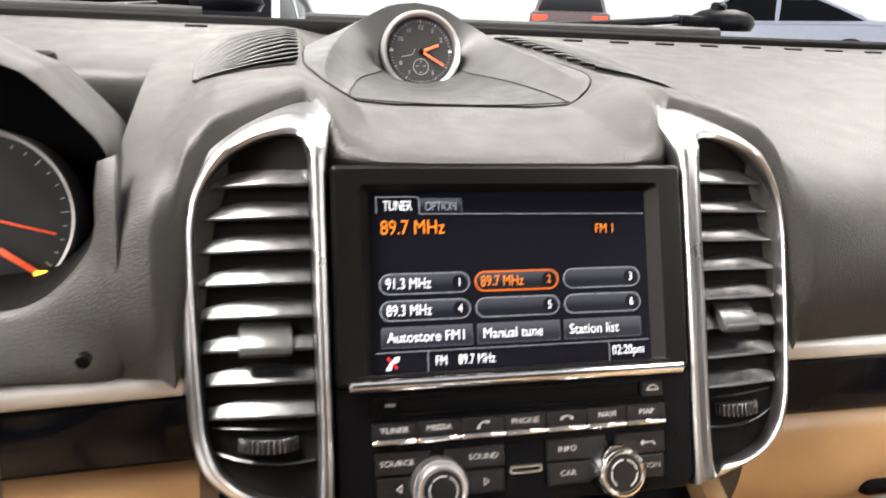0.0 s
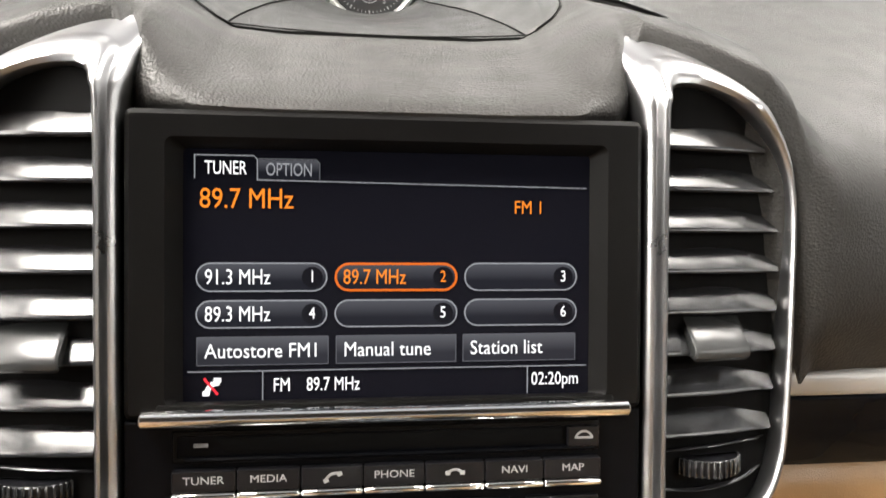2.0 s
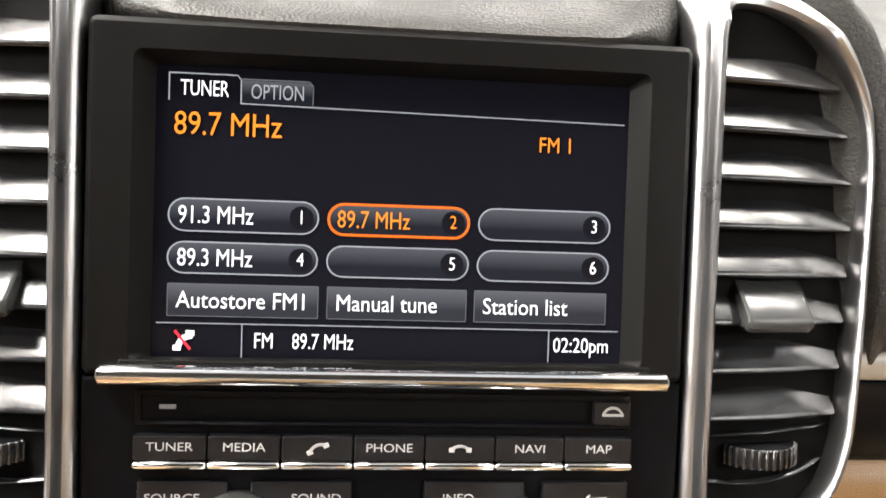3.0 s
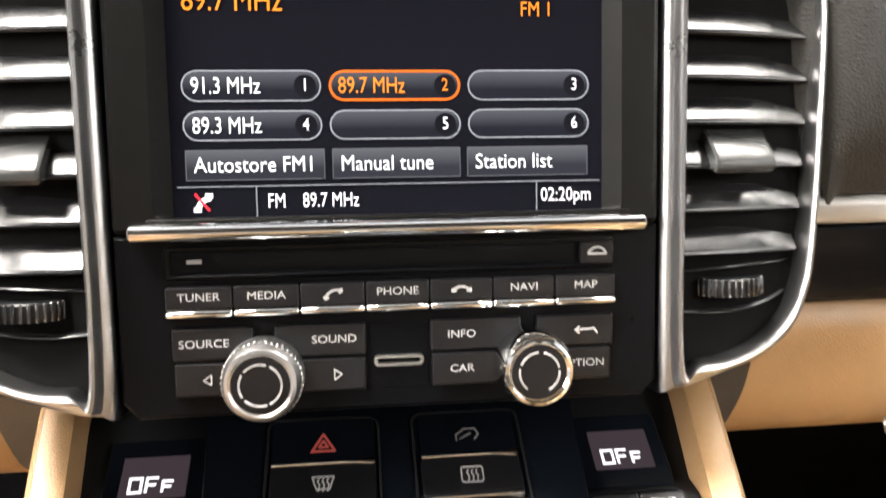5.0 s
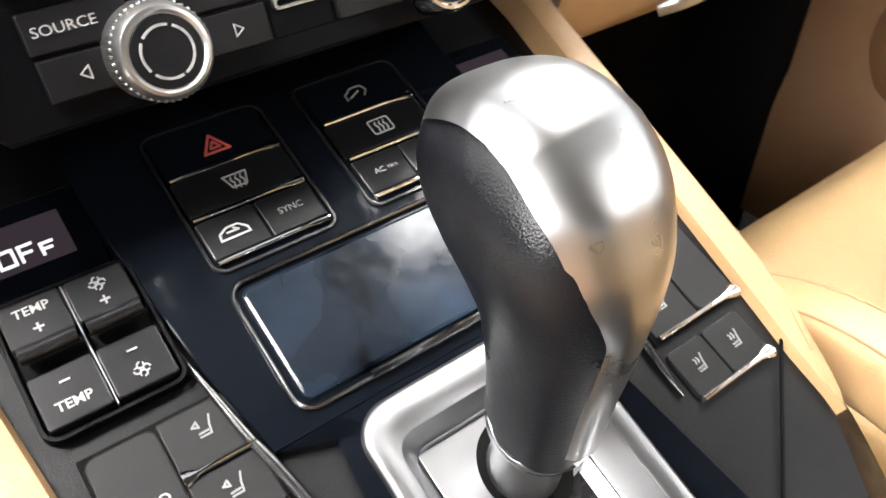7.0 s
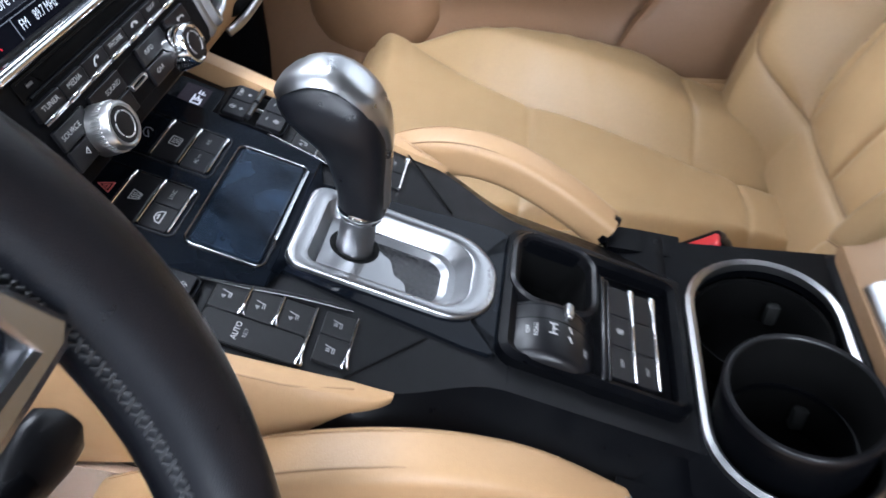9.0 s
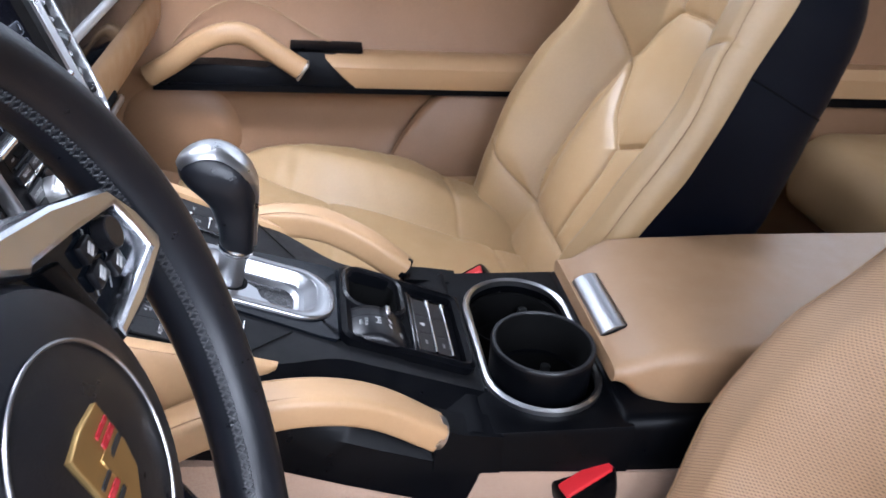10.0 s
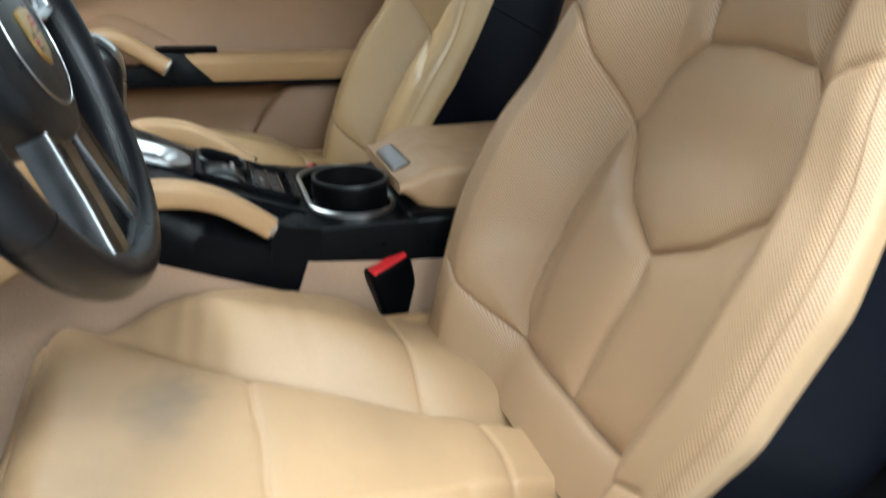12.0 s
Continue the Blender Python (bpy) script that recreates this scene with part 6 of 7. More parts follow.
def spoke(g):
    top = [(0.0, 0.084), (0.031, 0.078), (0.080, 0.066), (0.126, 0.0495), (0.140, 0.030), (0.1475, 0.010), (0.141, 0.004), (0.100, 0.001), (0.0712, 0.003), (0.0708, 0.0105), (0.080, 0.0115), (0.134, 0.0125), (0.131, 0.024), (0.126, 0.039), (0.087, 0.0485), (0.050, 0.0560), (0.046, 0.0545), (0.030, 0.0645), (0.0, 0.0712)]
    pts = [(g * x, y) for x, y in top]
    if g > 0:
        pts = list(reversed(pts))
    s = part("spoke", plate(pts, -0.010, 0.0110, 0.0030), WHEELMET, wheel, "satin silver spoke framing the switch pod")
    well = [(0.045, 0.058), (0.087, 0.0495), (0.127, 0.040), (0.135, 0.012), (0.075, 0.010), (0.045, 0.011)]
    pts = [(g * x, y) for x, y in well]
    if g > 0:
        pts = list(reversed(pts))
    k = part("switch_pod", plate(pts, -0.012, 0.0015, 0.001), GLOSS, wheel, "gloss black switch pod")
    part("pod_key", moved(cyl(0.0075, 0.0075, 28), Matrix.Translation((g * 0.114, 0.0325, 0.002))), KEYBLACK, k, "ribbed roller key")
    for xx, yy in ((0.096, 0.036), (0.093, 0.025), (0.110, 0.0200)):
        part("pod_key", rbox(0.013, 0.0095, 0.004, 0.0015, 2, (g * xx, yy, 0.0035)), KEYBLACK, k)
        part("pod_symbol", join(lines([[(g * (xx - 0.003), yy), (g * (xx + 0.0015), yy + 0.0022)], [(g * (xx - 0.002), yy - 0.002), (g * (xx + 0.0025), yy)]], 0.0016, 0.0058)), INK, k)
    part("pod_line", lines([[(g * 0.086, 0.019), (g * 0.104, 0.042)], [(g * 0.098, 0.015), (g * 0.122, 0.036)]], 0.0008, 0.0024), DIMINK, k)
    part("pod_shelf", plate((lambda q: list(reversed(q)) if g > 0 else q)([(g * x, y) for x, y in ((0.058, 0.049), (0.072, 0.046), (0.078, 0.0125), (0.068, 0.0125))]), -0.012, 0.006, 0.002), BLACK, k)


spoke(1)
spoke(-1)
for g in (-1, 1):
    pts = [(g * 0.006, -0.054), (g * 0.046, -0.046), (g * 0.053, -0.100), (g * 0.066, -0.149), (g * 0.030, -0.160), (g * 0.017, -0.110)]
    if g > 0:
        pts = list(reversed(pts))
    part("lower_spoke", plate(pts, -0.014, 0.008, 0.003), SPOKEMET, wheel, "satin silver lower spoke")
    inlay = [(g * 0.034, -0.062), (g * 0.0435, -0.059), (g * 0.0505, -0.101), (g * 0.0625, -0.145), (g * 0.047, -0.151), (g * 0.038, -0.106)]
    part("lower_spoke_inlay", plate(list(reversed(inlay)) if g > 0 else inlay, 0.004, 0.0084, 0.0006), GLOSS, wheel, "gloss black inlay")
part("lower_spoke_insert", plate([(0.022, -0.055), (-0.022, -0.055), (-0.048, -0.156), (0.048, -0.156)][::-1], -0.018, 0.000, 0.002), BLACK, wheel)
part("column_shroud", moved(rbox(0.10, 0.11, 0.22, 0.03, 4), Matrix.Translation((0, -0.01, -0.155))), BLACK, wheel)
stalk = thing("column_stalk", "black steering column stalk with a flat paddle end", "stalk", m=WHEEL)
part("stalk_arm", tube([(0.04, -0.030, -0.060), (0.100, -0.038, -0.056), (0.138, -0.042, -0.052)], lambda f: 0.0055 + 0.002 * f, n=12), BLACK, stalk)
part("stalk_paddle", loft([[(x, -0.042 + hy * math.cos(a) - 0.05 * (x - 0.13), -0.052 + 0.0062 * math.sin(a)) for a in [2 * math.pi * k / 20 for k in range(20)]] for x, hy in ((0.130, 0.007), (0.138, 0.0105), (0.150, 0.0125), (0.158, 0.0115), (0.1615, 0.007))]), KEYBLACK, stalk, "flat black paddle")

# ---- seats ----
BACK = frame_of((0, -0.626, 0.619), (1, 0, 0), (0, -0.40, 0.9165), (0, 0.9165, 0.40))


def seg_dist(px_, py_, poly):
    d = np.full(px_.shape, 9.0)
    for (ax, ay), (bx, by) in zip(poly[:-1], poly[1:]):
        vx, vy = bx - ax, by - ay
        t = np.clip(((px_ - ax) * vx + (py_ - ay) * vy) / (vx * vx + vy * vy + 1e-12), 0, 1)
        d = np.minimum(d, np.hypot(px_ - ax - t * vx, py_ - ay - t * vy))
    return d


def curve2(pts, per=6):
    return [(p.x, p.y) for p in spline([(a, b, 0) for a, b in pts], per)]


def both(poly):
    return [poly, [(-x, y) for x, y in poly]]


def sm(x, a, b):
    t = np.clip((x - a) / (b - a), 0, 1)
    return t * t * (3 - 2 * t)


def sheet_mesh(name, X, Y, Zz, mats, index, parent, label="", su=None, sv=None):
    nv, nu = X.shape
    co = np.stack([X, Y, Zz], -1).reshape(-1, 3)
    i = np.arange((nv - 1) * (nu - 1))
    a = (i // (nu - 1)) * nu + i % (nu - 1)
    faces = np.stack([a, a + 1, a + nu + 1, a + nu], -1)
    me = bpy.data.meshes.new(name)
    me.from_pydata(co.tolist(), [], faces.tolist())
    for m_ in mats:
        me.materials.append(m_)
    su, sv = (X if su is None else su), (Y if sv is None else sv)
    uv = me.uv_layers.new(name="leather")
    uv.data.foreach_set("uv", np.stack([su, sv], -1).reshape(-1, 2)[faces.reshape(-1)].astype(np.float32).reshape(-1))
    me.polygons.foreach_set("use_smooth", np.ones(len(faces), bool))
    me.polygons.foreach_set("material_index", index.reshape(-1).astype(np.int32))
    me.update()
    ob = new(name, me)
    ob.parent = parent
    return tagged(ob, label)


SIDE_W = eased([-0.26, -0.12, -0.05, 0.05, 0.12, 0.18, 0.26, 0.32, 0.345, 0.360, 0.372], [0.215, 0.236, 0.258, 0.258, 0.240, 0.220, 0.207, 0.182, 0.150, 0.110, 0.050], 0.012)
SIDE_F = eased([-0.26, -0.03, 0.15, 0.27, 0.36, 0.40], [0.066, 0.062, 0.044, 0.038, 0.038, 0.020], 0.04)


def seat_back(parent, leather, rim):
    nu, nv = 300, 310
    u = np.linspace(-1, 1, nu)[None, :] * np.ones((nv, 1))
    v = np.linspace(0, 1, nv)[:, None] * np.ones((1, nu))
    h = -0.235 + 0.607 * v
    hw = np.interp(h, *SIDE_W)
    f = np.abs(u)
    roll = np.clip((f - 0.84) / 0.16, 0, 1)
    ang = roll * math.pi * 0.62
    x = np.sign(u) * hw * np.where(f < 0.84, 0.90 * f / 0.84, 0.90 + 0.10 * np.sin(np.minimum(ang, math.pi / 2)))
    fade = np.interp(h, *eased([-0.235, -0.15, 0.0, 0.10, 0.20, 0.32, 0.42], [0.7, 0.95, 1.0, 1.0, 0.97, 0.66, 0.50], 0.04))
    r = np.abs(x) / hw
    bol = 0.086 * sm(r, 0.47, 0.80) * fade
    z = bol + 0.004 * np.exp(-((h + 0.06) / 0.10) ** 2) - 0.008 * np.exp(-((h - 0.11) / 0.05) ** 2) + 0.034 * sm(h, 0.17, 0.36)
    seams = both(curve2([(0.070, 0.2), (0.104, 0.165), (0.130, 0.106)], 4)) + both([(0.130, 0.106), (0.06, 0.032), (0, 0.0)]) + [[(-0.070, 0.2), (0, 0.206), (0.070, 0.2)], curve2([(0, 0), (-0.006, -0.05), (0.0, -0.11), (0, -0.165)], 4)]
    seams += both(curve2([(0.130, 0.106), (0.138, 0.03), (0.138, -0.05), (0.131, -0.115), (0.116, -0.160)], 5)) + [curve2([(-0.21, -0.125), (-0.116, -0.160), (0, -0.166), (0.116, -0.160), (0.21, -0.125)], 5)]
    seams += both(curve2([(0.130, 0.106), (0.16, 0.15), (0.181, 0.184), (0.26, 0.215)], 4)) + both(curve2([(0.070, 0.2), (0.078, 0.25), (0.100, 0.32), (0.118, 0.42)], 4))
    d = np.full(x.shape, 9.0)
    for s in seams:
        d = np.minimum(d, seg_dist(x, h, s))
    dz = 0.0115 * (1 - np.exp(-d / 0.015)) - 0.0050 * np.exp(-(d / 0.0024) ** 2) - 0.004
    z = z + dz * (1 - roll) * (1 - 0.6 * sm(np.abs(x) / hw, 0.55, 0.80))
    zf = np.interp(h, *SIDE_F)
    edge = (1 - np.cos(ang)) / (1 - math.cos(math.pi * 0.62))
    z = z * (1 - edge) + zf * edge
    z = z - (z - zf + 0.01) * sm(h, 0.330, 0.374) ** 2
    idx = np.where((roll[:-1, :-1] < 0.55) & (h[:-1, :-1] < 0.36), 1, 0)
    ob = sheet_mesh("backrest", x, h, z, [rim, leather], idx, parent, su=u * 0.285, sv=h)
    ob.matrix_basis = BACK
    cols = np.linspace(-1, 1, nu)
    # darker tubes along the seams stand for the shade in their grooves
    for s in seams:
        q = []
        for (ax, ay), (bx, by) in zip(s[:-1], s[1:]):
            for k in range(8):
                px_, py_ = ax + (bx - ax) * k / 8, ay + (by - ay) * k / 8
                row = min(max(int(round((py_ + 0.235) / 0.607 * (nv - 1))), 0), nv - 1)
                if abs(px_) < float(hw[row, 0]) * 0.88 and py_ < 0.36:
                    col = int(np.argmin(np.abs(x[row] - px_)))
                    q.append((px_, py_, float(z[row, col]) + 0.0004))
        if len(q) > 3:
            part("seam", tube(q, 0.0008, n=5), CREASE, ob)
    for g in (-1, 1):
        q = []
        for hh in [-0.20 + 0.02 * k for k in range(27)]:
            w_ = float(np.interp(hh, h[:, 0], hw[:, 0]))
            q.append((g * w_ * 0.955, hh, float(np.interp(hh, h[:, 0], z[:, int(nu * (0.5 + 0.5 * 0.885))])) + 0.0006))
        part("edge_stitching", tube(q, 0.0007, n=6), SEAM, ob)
    return ob


def seat_shell(parent):
    def ring(h):
        hw = float(np.interp(h, *SIDE_W)) - 0.002
        zf = float(np.interp(h, *SIDE_F))
        zb = float(np.interp(h, [-0.26, -0.1, 0.04, 0.19, 0.29, 0.34, 0.362, 0.372], [-0.11, -0.115, -0.112, -0.104, -0.086, -0.060, -0.030, -0.002]))
        pts = []
        for k in range(45):
            a = math.pi * k / 44
            pts.append((hw * math.copysign(abs(math.cos(a)) ** 0.30, math.cos(a)), h, zf + (zb - zf) * math.sin(a) ** 0.42))
        return pts
    hs = [-0.26 + 0.629 * k / 60 for k in range(61)]
    rings = [ring(h) for h in hs]
    bm = loft(rings, closed=False, cap=False)
    top = rings[-1]
    c = bm.verts.new((0, 0.371, sum(p[2] for p in top) / len(top)))
    bm.verts.ensure_lookup_table()
    base = len(rings[0]) * (len(rings) - 1)
    for k in range(len(top) - 1):
        bm.faces.new((bm.verts[base + k], bm.verts[base + k + 1], c))
    bmesh.ops.recalc_face_normals(bm, faces=bm.faces)
    ob = part("back_shell", bm, SHELL, parent, "black leather back shell", m=BACK)
    for g in (-1, 1):
        r_ = ring(0.175)
        side = r_[:23] if g > 0 else r_[22:]
        part("shell_seam", tube([(p[0] * 1.002, p[1], p[2]) for p in side], 0.0010, n=6), VOID, ob)
    return ob


def seat_cushion(parent, reach, leather):
    nu, nv = 210, 200
    u = np.linspace(-1, 1, nu)[None, :] * np.ones((nv, 1))
    v = np.linspace(0, 1, nv)[:, None] * np.ones((1, nu))
    front = np.clip((v - 0.80) / 0.20, 0, 1)
    fa = front * math.pi * 0.6
    y = np.where(v < 0.80, -0.575 + 0.470 * v / 0.80, -0.105 + 0.068 * np.sin(np.minimum(fa, math.pi / 2)))
    hw = np.interp(v, [0, 0.15, 0.5, 0.8, 1.0], [0.205, 0.240, 0.258, 0.262, 0.250])
    f = np.abs(u)
    roll = np.clip((f - 0.84) / 0.16, 0, 1)
    ang = roll * math.pi * 0.6
    x = np.sign(u) * hw * np.where(f < 0.84, 0.87 * f / 0.84, 0.87 + 0.13 * np.sin(np.minimum(ang, math.pi / 2)))
    base = 0.428 + 0.052 * (y + 0.56) / 0.5 - 0.02 * sm(-y, 0.44, 0.575)
    sink = 0.026 * sm(-y, 0.26, 0.46)
    yy = np.linspace(-0.60, 0.0, 121)
    soft_ = np.exp(-(np.arange(-12, 13) / 6.0) ** 2)
    soft_ /= soft_.sum()

    def table(ks, vs):
        raw = np.interp(np.linspace(-0.66, 0.06, 145), ks, vs)
        return np.interp(y, yy, np.convolve(raw, soft_, "valid"))
    bolh = table([-0.575, -0.43, -0.37, -0.25, -0.12, -0.05], [0.010, 0.022, 0.050, 0.060, 0.024, 0.008])
    gx = table([-0.575, -0.48, -0.43, -0.34, -0.257, -0.19, -0.115, -0.03], [0.060, 0.066, 0.076, 0.098, 0.120, 0.160, 0.225, 0.29])
    out = np.abs(x) - gx
    z = base - sink * (1 - sm(out, 0.0, 0.09)) + bolh * sm(out, 0.002, 0.080) + 0.019 * sm(-out, -0.004, 0.024) - 0.055 * (1 - np.cos(ang)) - 0.085 * (1 - np.cos(fa))
    z = z - 0.013 * np.exp(-(out / 0.012) ** 2) * sm(-y, 0.10, 0.14)
    seams = [[(-0.118, -0.257), (0, -0.262), (0.118, -0.257)], curve2([(-0.064, -0.478), (0, -0.488), (0.064, -0.478)], 4), [(-0.26, -0.062), (0, -0.056), (0.26, -0.062)]] + both(curve2([(0.060, -0.435), (0.13, -0.436), (0.21, -0.425)], 4))
    d = np.full(x.shape, 9.0)
    for s in seams:
        d = np.minimum(d, seg_dist(x, y, s))
    z = z + (0.0040 * (1 - np.exp(-d / 0.012)) - 0.0025 * np.exp(-(d / 0.0024) ** 2)) * np.where((roll < 0.9) & (fa < 1.4), 1, 0)
    z = z + 0.0007 * np.sin(x * 55 + 8 * np.sin(y * 30)) * sm(np.abs(x) / hw, 0.4, 0.7)
    y = y + reach * sm(y, -0.42, -0.12)
    z = z + 0.012 * reach / 0.05 * sm(y, -0.25, 0.0) * (1 - front)
    return sheet_mesh("cushion", x, y, z, [leather], np.zeros((nv - 1, nu - 1)), parent)


def front_seat(x, label, reach, cushion, back, rim):
    s = thing("front_seat", label, "seat", "front seats", m=Matrix.Translation((x, 0, 0)))
    seat_back(s, back, rim)
    seat_shell(s)
    seat_cushion(s, reach, cushion)
    part("seat_base", rbox(0.44, 0.46, 0.20, 0.03, 3, (0, -0.34, 0.275)), BLACK, s)
    for g in (-1, 1):
        part("valance", loft([[(g * x_, y, z) for x_, z in ((0.238, 0.46), (0.246, 0.40), (0.240, 0.33), (0.225, 0.33), (0.225, 0.46))] for y in (-0.58, -0.40, -0.15, -0.09)]), TAN, s)
    return s


seat = front_seat(-0.396, "driver's tan leather sports seat, pentagon seams, black back shell", 0.0, stained("worn_seat_leather", DRIVERWARM, [(0.085, -0.150, 0.075, 0.5), (0.115, -0.165, 0.05, 0.45), (-0.02, -0.10, 0.09, 0.22), (0.06, -0.35, 0.10, 0.16)]), PERF, DRIVERWARM)
for ob_ in seat.children_recursive:
    if ob_.name.split(".")[0] in ("backrest", "back_shell", "seam", "edge_stitching"):
        for v_ in ob_.data.vertices:
            v_.co.y += 0.05 * smooth(v_.co.y, 0.19, 0.35)
BACK = BACK @ Matrix.Translation((0, -0.2, 0)) @ Matrix.Rotation(radians(-2.3), 4, "X") @ Matrix.Translation((0, 0.2, 0))
pseat = front_seat(0.378, "passenger's tan leather sports seat with headrest, black back shell", 0.055, SEATTAN, SEATTAN, SEATTAN)


def headrest(parent):
    def ring(k, n):
        f = k / n
        z = 0.378 + 0.17 * f
        s = (1 - (2 * f - 1) ** 6) ** 0.5
        return [(0.105 * s ** 0.6 * math.copysign(abs(math.cos(a)) ** 0.6, math.cos(a)), z, 0.022 + 0.040 * s * math.copysign(abs(math.sin(a)) ** 0.75, math.sin(a))) for a in [2 * math.pi * i / 36 for i in range(36)]]
    hr = part("headrest", loft([ring(k, 24) for k in range(1, 24)]), SEATTAN, parent, m=BACK)
    for g in (-1, 1):
        part("headrest_post", tube([(g * 0.065, 0.30, -0.006), (g * 0.065, 0.45, 0.002)], 0.006, n=14), CHROME, hr, "chrome post")


headrest(pseat)

# ---- belt buckles ----


def buckle(m, label):
    t = thing("belt_buckle", label, "seat belt buckle", "seat belt buckles", m=m)
    part("housing", loft([[(x, y, z) for x, y in rrect(a, b, 0.006, 4)] for a, b, z in ((0.030, 0.018, -0.14), (0.036, 0.020, -0.098), (0.056, 0.027, -0.078), (0.058, 0.028, -0.014), (0.056, 0.027, -0.004), (0.052, 0.023, 0.0))]), BLACK, t)
    part("release", plate(rrect(0.050, 0.015, 0.003, 4, 0, 0.0045), -0.010, 0.0025, 0.0012), RED, t, "red release button")
    part("slot", plate(rrect(0.034, 0.0035, 0.001, 3, 0, -0.0075), -0.006, 0.0006, 0.0003), VOID, t)
    return t


buckle(frame_of((-0.132, -0.437, 0.520), Vector((0.30, -0.90, 0.31)).normalized(), Vector((-0.94, -0.33, -0.05)).normalized(), Vector((-0.15, 0.28, 0.95)).normalized()), "black belt buckle with red release beside the driver's seat")
buckle(frame_of((0.1370, -0.372, 0.556), Vector((-0.05, -0.82, 0.57)).normalized(), Vector((-0.98, 0.13, 0.10)).normalized(), Vector((-0.15, -0.55, -0.81)).normalized() * -1), "black belt buckle with red release beside the passenger's seat")

# ---- passenger door ----
door = thing("front_door", "passenger door, tan leather panel, black upper trim, chrome handle", "car door")


def door_x(y, z):
    x = 0.712 - 0.012 * smooth(z, 0.80, 0.90)
    x += 0.010 * math.sin(math.pi * min(max((z - 0.64) / 0.19, 0), 1))
    x += 0.022 * smooth(0.60 - z, 0.0, 0.05) - 0.030 * smooth(0.50 - z, 0.0, 0.14)
    x -= 0.05 * smooth(0.52 - z, 0.0, 0.12) * smooth(-y, 0.30, 0.46)
    return x


def door_sheet(y0, y1, z0f, z1f, off=0.0, nu=50, nv=24):
    def f(u, v):
        y = y0 + (y1 - y0) * u
        z = z0f(y) + (z1f(y) - z0f(y)) * v
        return Vector((door_x(y, z) - off, y, z))
    return grid(f, nu, nv)


def flat(c):
    return lambda y: c


D0, D1 = 0.36, -0.70
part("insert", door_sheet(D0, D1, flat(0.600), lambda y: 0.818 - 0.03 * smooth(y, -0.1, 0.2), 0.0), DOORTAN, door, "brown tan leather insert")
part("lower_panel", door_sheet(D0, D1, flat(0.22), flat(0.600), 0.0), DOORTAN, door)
part("upper_pad", loft([[(0.712 - dx, y, z) for dx, z in ((0.0, 0.80), (0.010, 0.806), (0.016, 0.83), (0.018, 0.87), (0.014, 0.897), (0.0, 0.908), (-0.05, 0.912), (-0.05, 0.80))] for y in [D0 + (D1 + 0.03 - D0) * k / 20 for k in range(21)]]), BLACK, door, "black upper door pad")
part("silver_trim", loft([[(0.692 - dx, y, z) for dx, z in ((-0.004, 0.848), (0.004, 0.850), (0.006, 0.858), (0.004, 0.865), (-0.004, 0.866))] for y in (-0.245, -0.26, -0.40, -0.55, -0.658)]), SILVER, door, "satin silver strip")
part("gloss_trim", loft([[(0.692 - dx, y, z) for dx, z in ((-0.004, 0.8225), (0.003, 0.823), (0.004, 0.836), (0.003, 0.8475), (-0.004, 0.848))] for y in (-0.255, -0.28, -0.40, -0.55, -0.640)]), GLOSS, door, "piano black strip")
hp = [(p.x, p.y) for p in spline([(0.075, 0.862, 0), (0.060, 0.893, 0), (0.0, 0.900, 0), (-0.12, 0.896, 0), (-0.20, 0.882, 0), (-0.262, 0.838, 0), (-0.235, 0.812, 0), (-0.12, 0.800, 0), (-0.02, 0.786, 0), (0.055, 0.788, 0)], 5, True)]
XD = frame_of((0.694, 0, 0), (0, 1, 0), (0, 0, 1), (-1, 0, 0))
plt_ = part("handle_plate", moved(plate(list(reversed(hp)), -0.02, 0.0085, 0.004), Matrix.Diagonal((1, 1, 1, 1))), BLACK, door, m=XD)
hr_o = [(p.x, p.y) for p in spline([(-0.045, 0.852, 0), (-0.050, 0.872, 0), (-0.10, 0.872, 0), (-0.165, 0.862, 0), (-0.208, 0.842, 0), (-0.195, 0.823, 0), (-0.14, 0.818, 0), (-0.075, 0.818, 0)], 5, True)]
# flat dark sheet in place of the shaded hollow behind the lever
part("handle_bowl", plate(list(reversed(hr_o)), 0.002, 0.0088, 0.0002), VOID, plt_)
part("handle_ring", band(list(reversed(hr_o)), offset2(list(reversed(hr_o)), 0.0055), 0.004, 0.012, 0.001), CHROME, plt_, "bright chrome ring")
part("handle_lever", loft([[(y, z, 0.008 + d) for z, d in ((0.868 - k, 0.002), (0.860 - k, 0.012), (0.840 - k, 0.012), (0.822, 0.002))] for y, k in ((-0.050, 0.0), (-0.07, 0.0), (-0.100, 0.0), (-0.112, 0.004))]), SILVER, plt_, "satin silver pull lever")
for k in range(3):
    part("lock_key", rbox(0.022, 0.016, 0.003, 0.002, 2, (-0.132 - 0.024 * k, 0.842, 0.0095)), KEYBLACK, plt_)
part("memory_keys", join(*[rbox(0.013, 0.013, 0.004, 0.001, 2, (0.03, 0.880 - 0.017 * k, 0.0085)) for k in range(5)]), KEYBLACK, plt_)
part("memory_edge", moved(rbox(0.0018, 0.085, 0.003, 0.0006), Matrix.Translation((0.018, 0.842, 0.0088)) @ Matrix.Rotation(radians(12), 4, "Z")), CHROME, plt_)
part("armrest", loft([[(0.716 - dx, y - max(0.65 - z, 0) * s_, z) for dx, z in ((0.0, 0.652), (0.030, 0.654), (0.048, 0.648), (0.056, 0.636), (0.054, 0.615), (0.046, 0.598), (0.0, 0.596))] for y, s_ in ((-0.225, 1.0), (-0.232, 1.0), (-0.26, 1.0), (-0.45, 0.5), (-0.62, 0), (-0.698, 0))]), TAN, door, "tan leather arm rest")
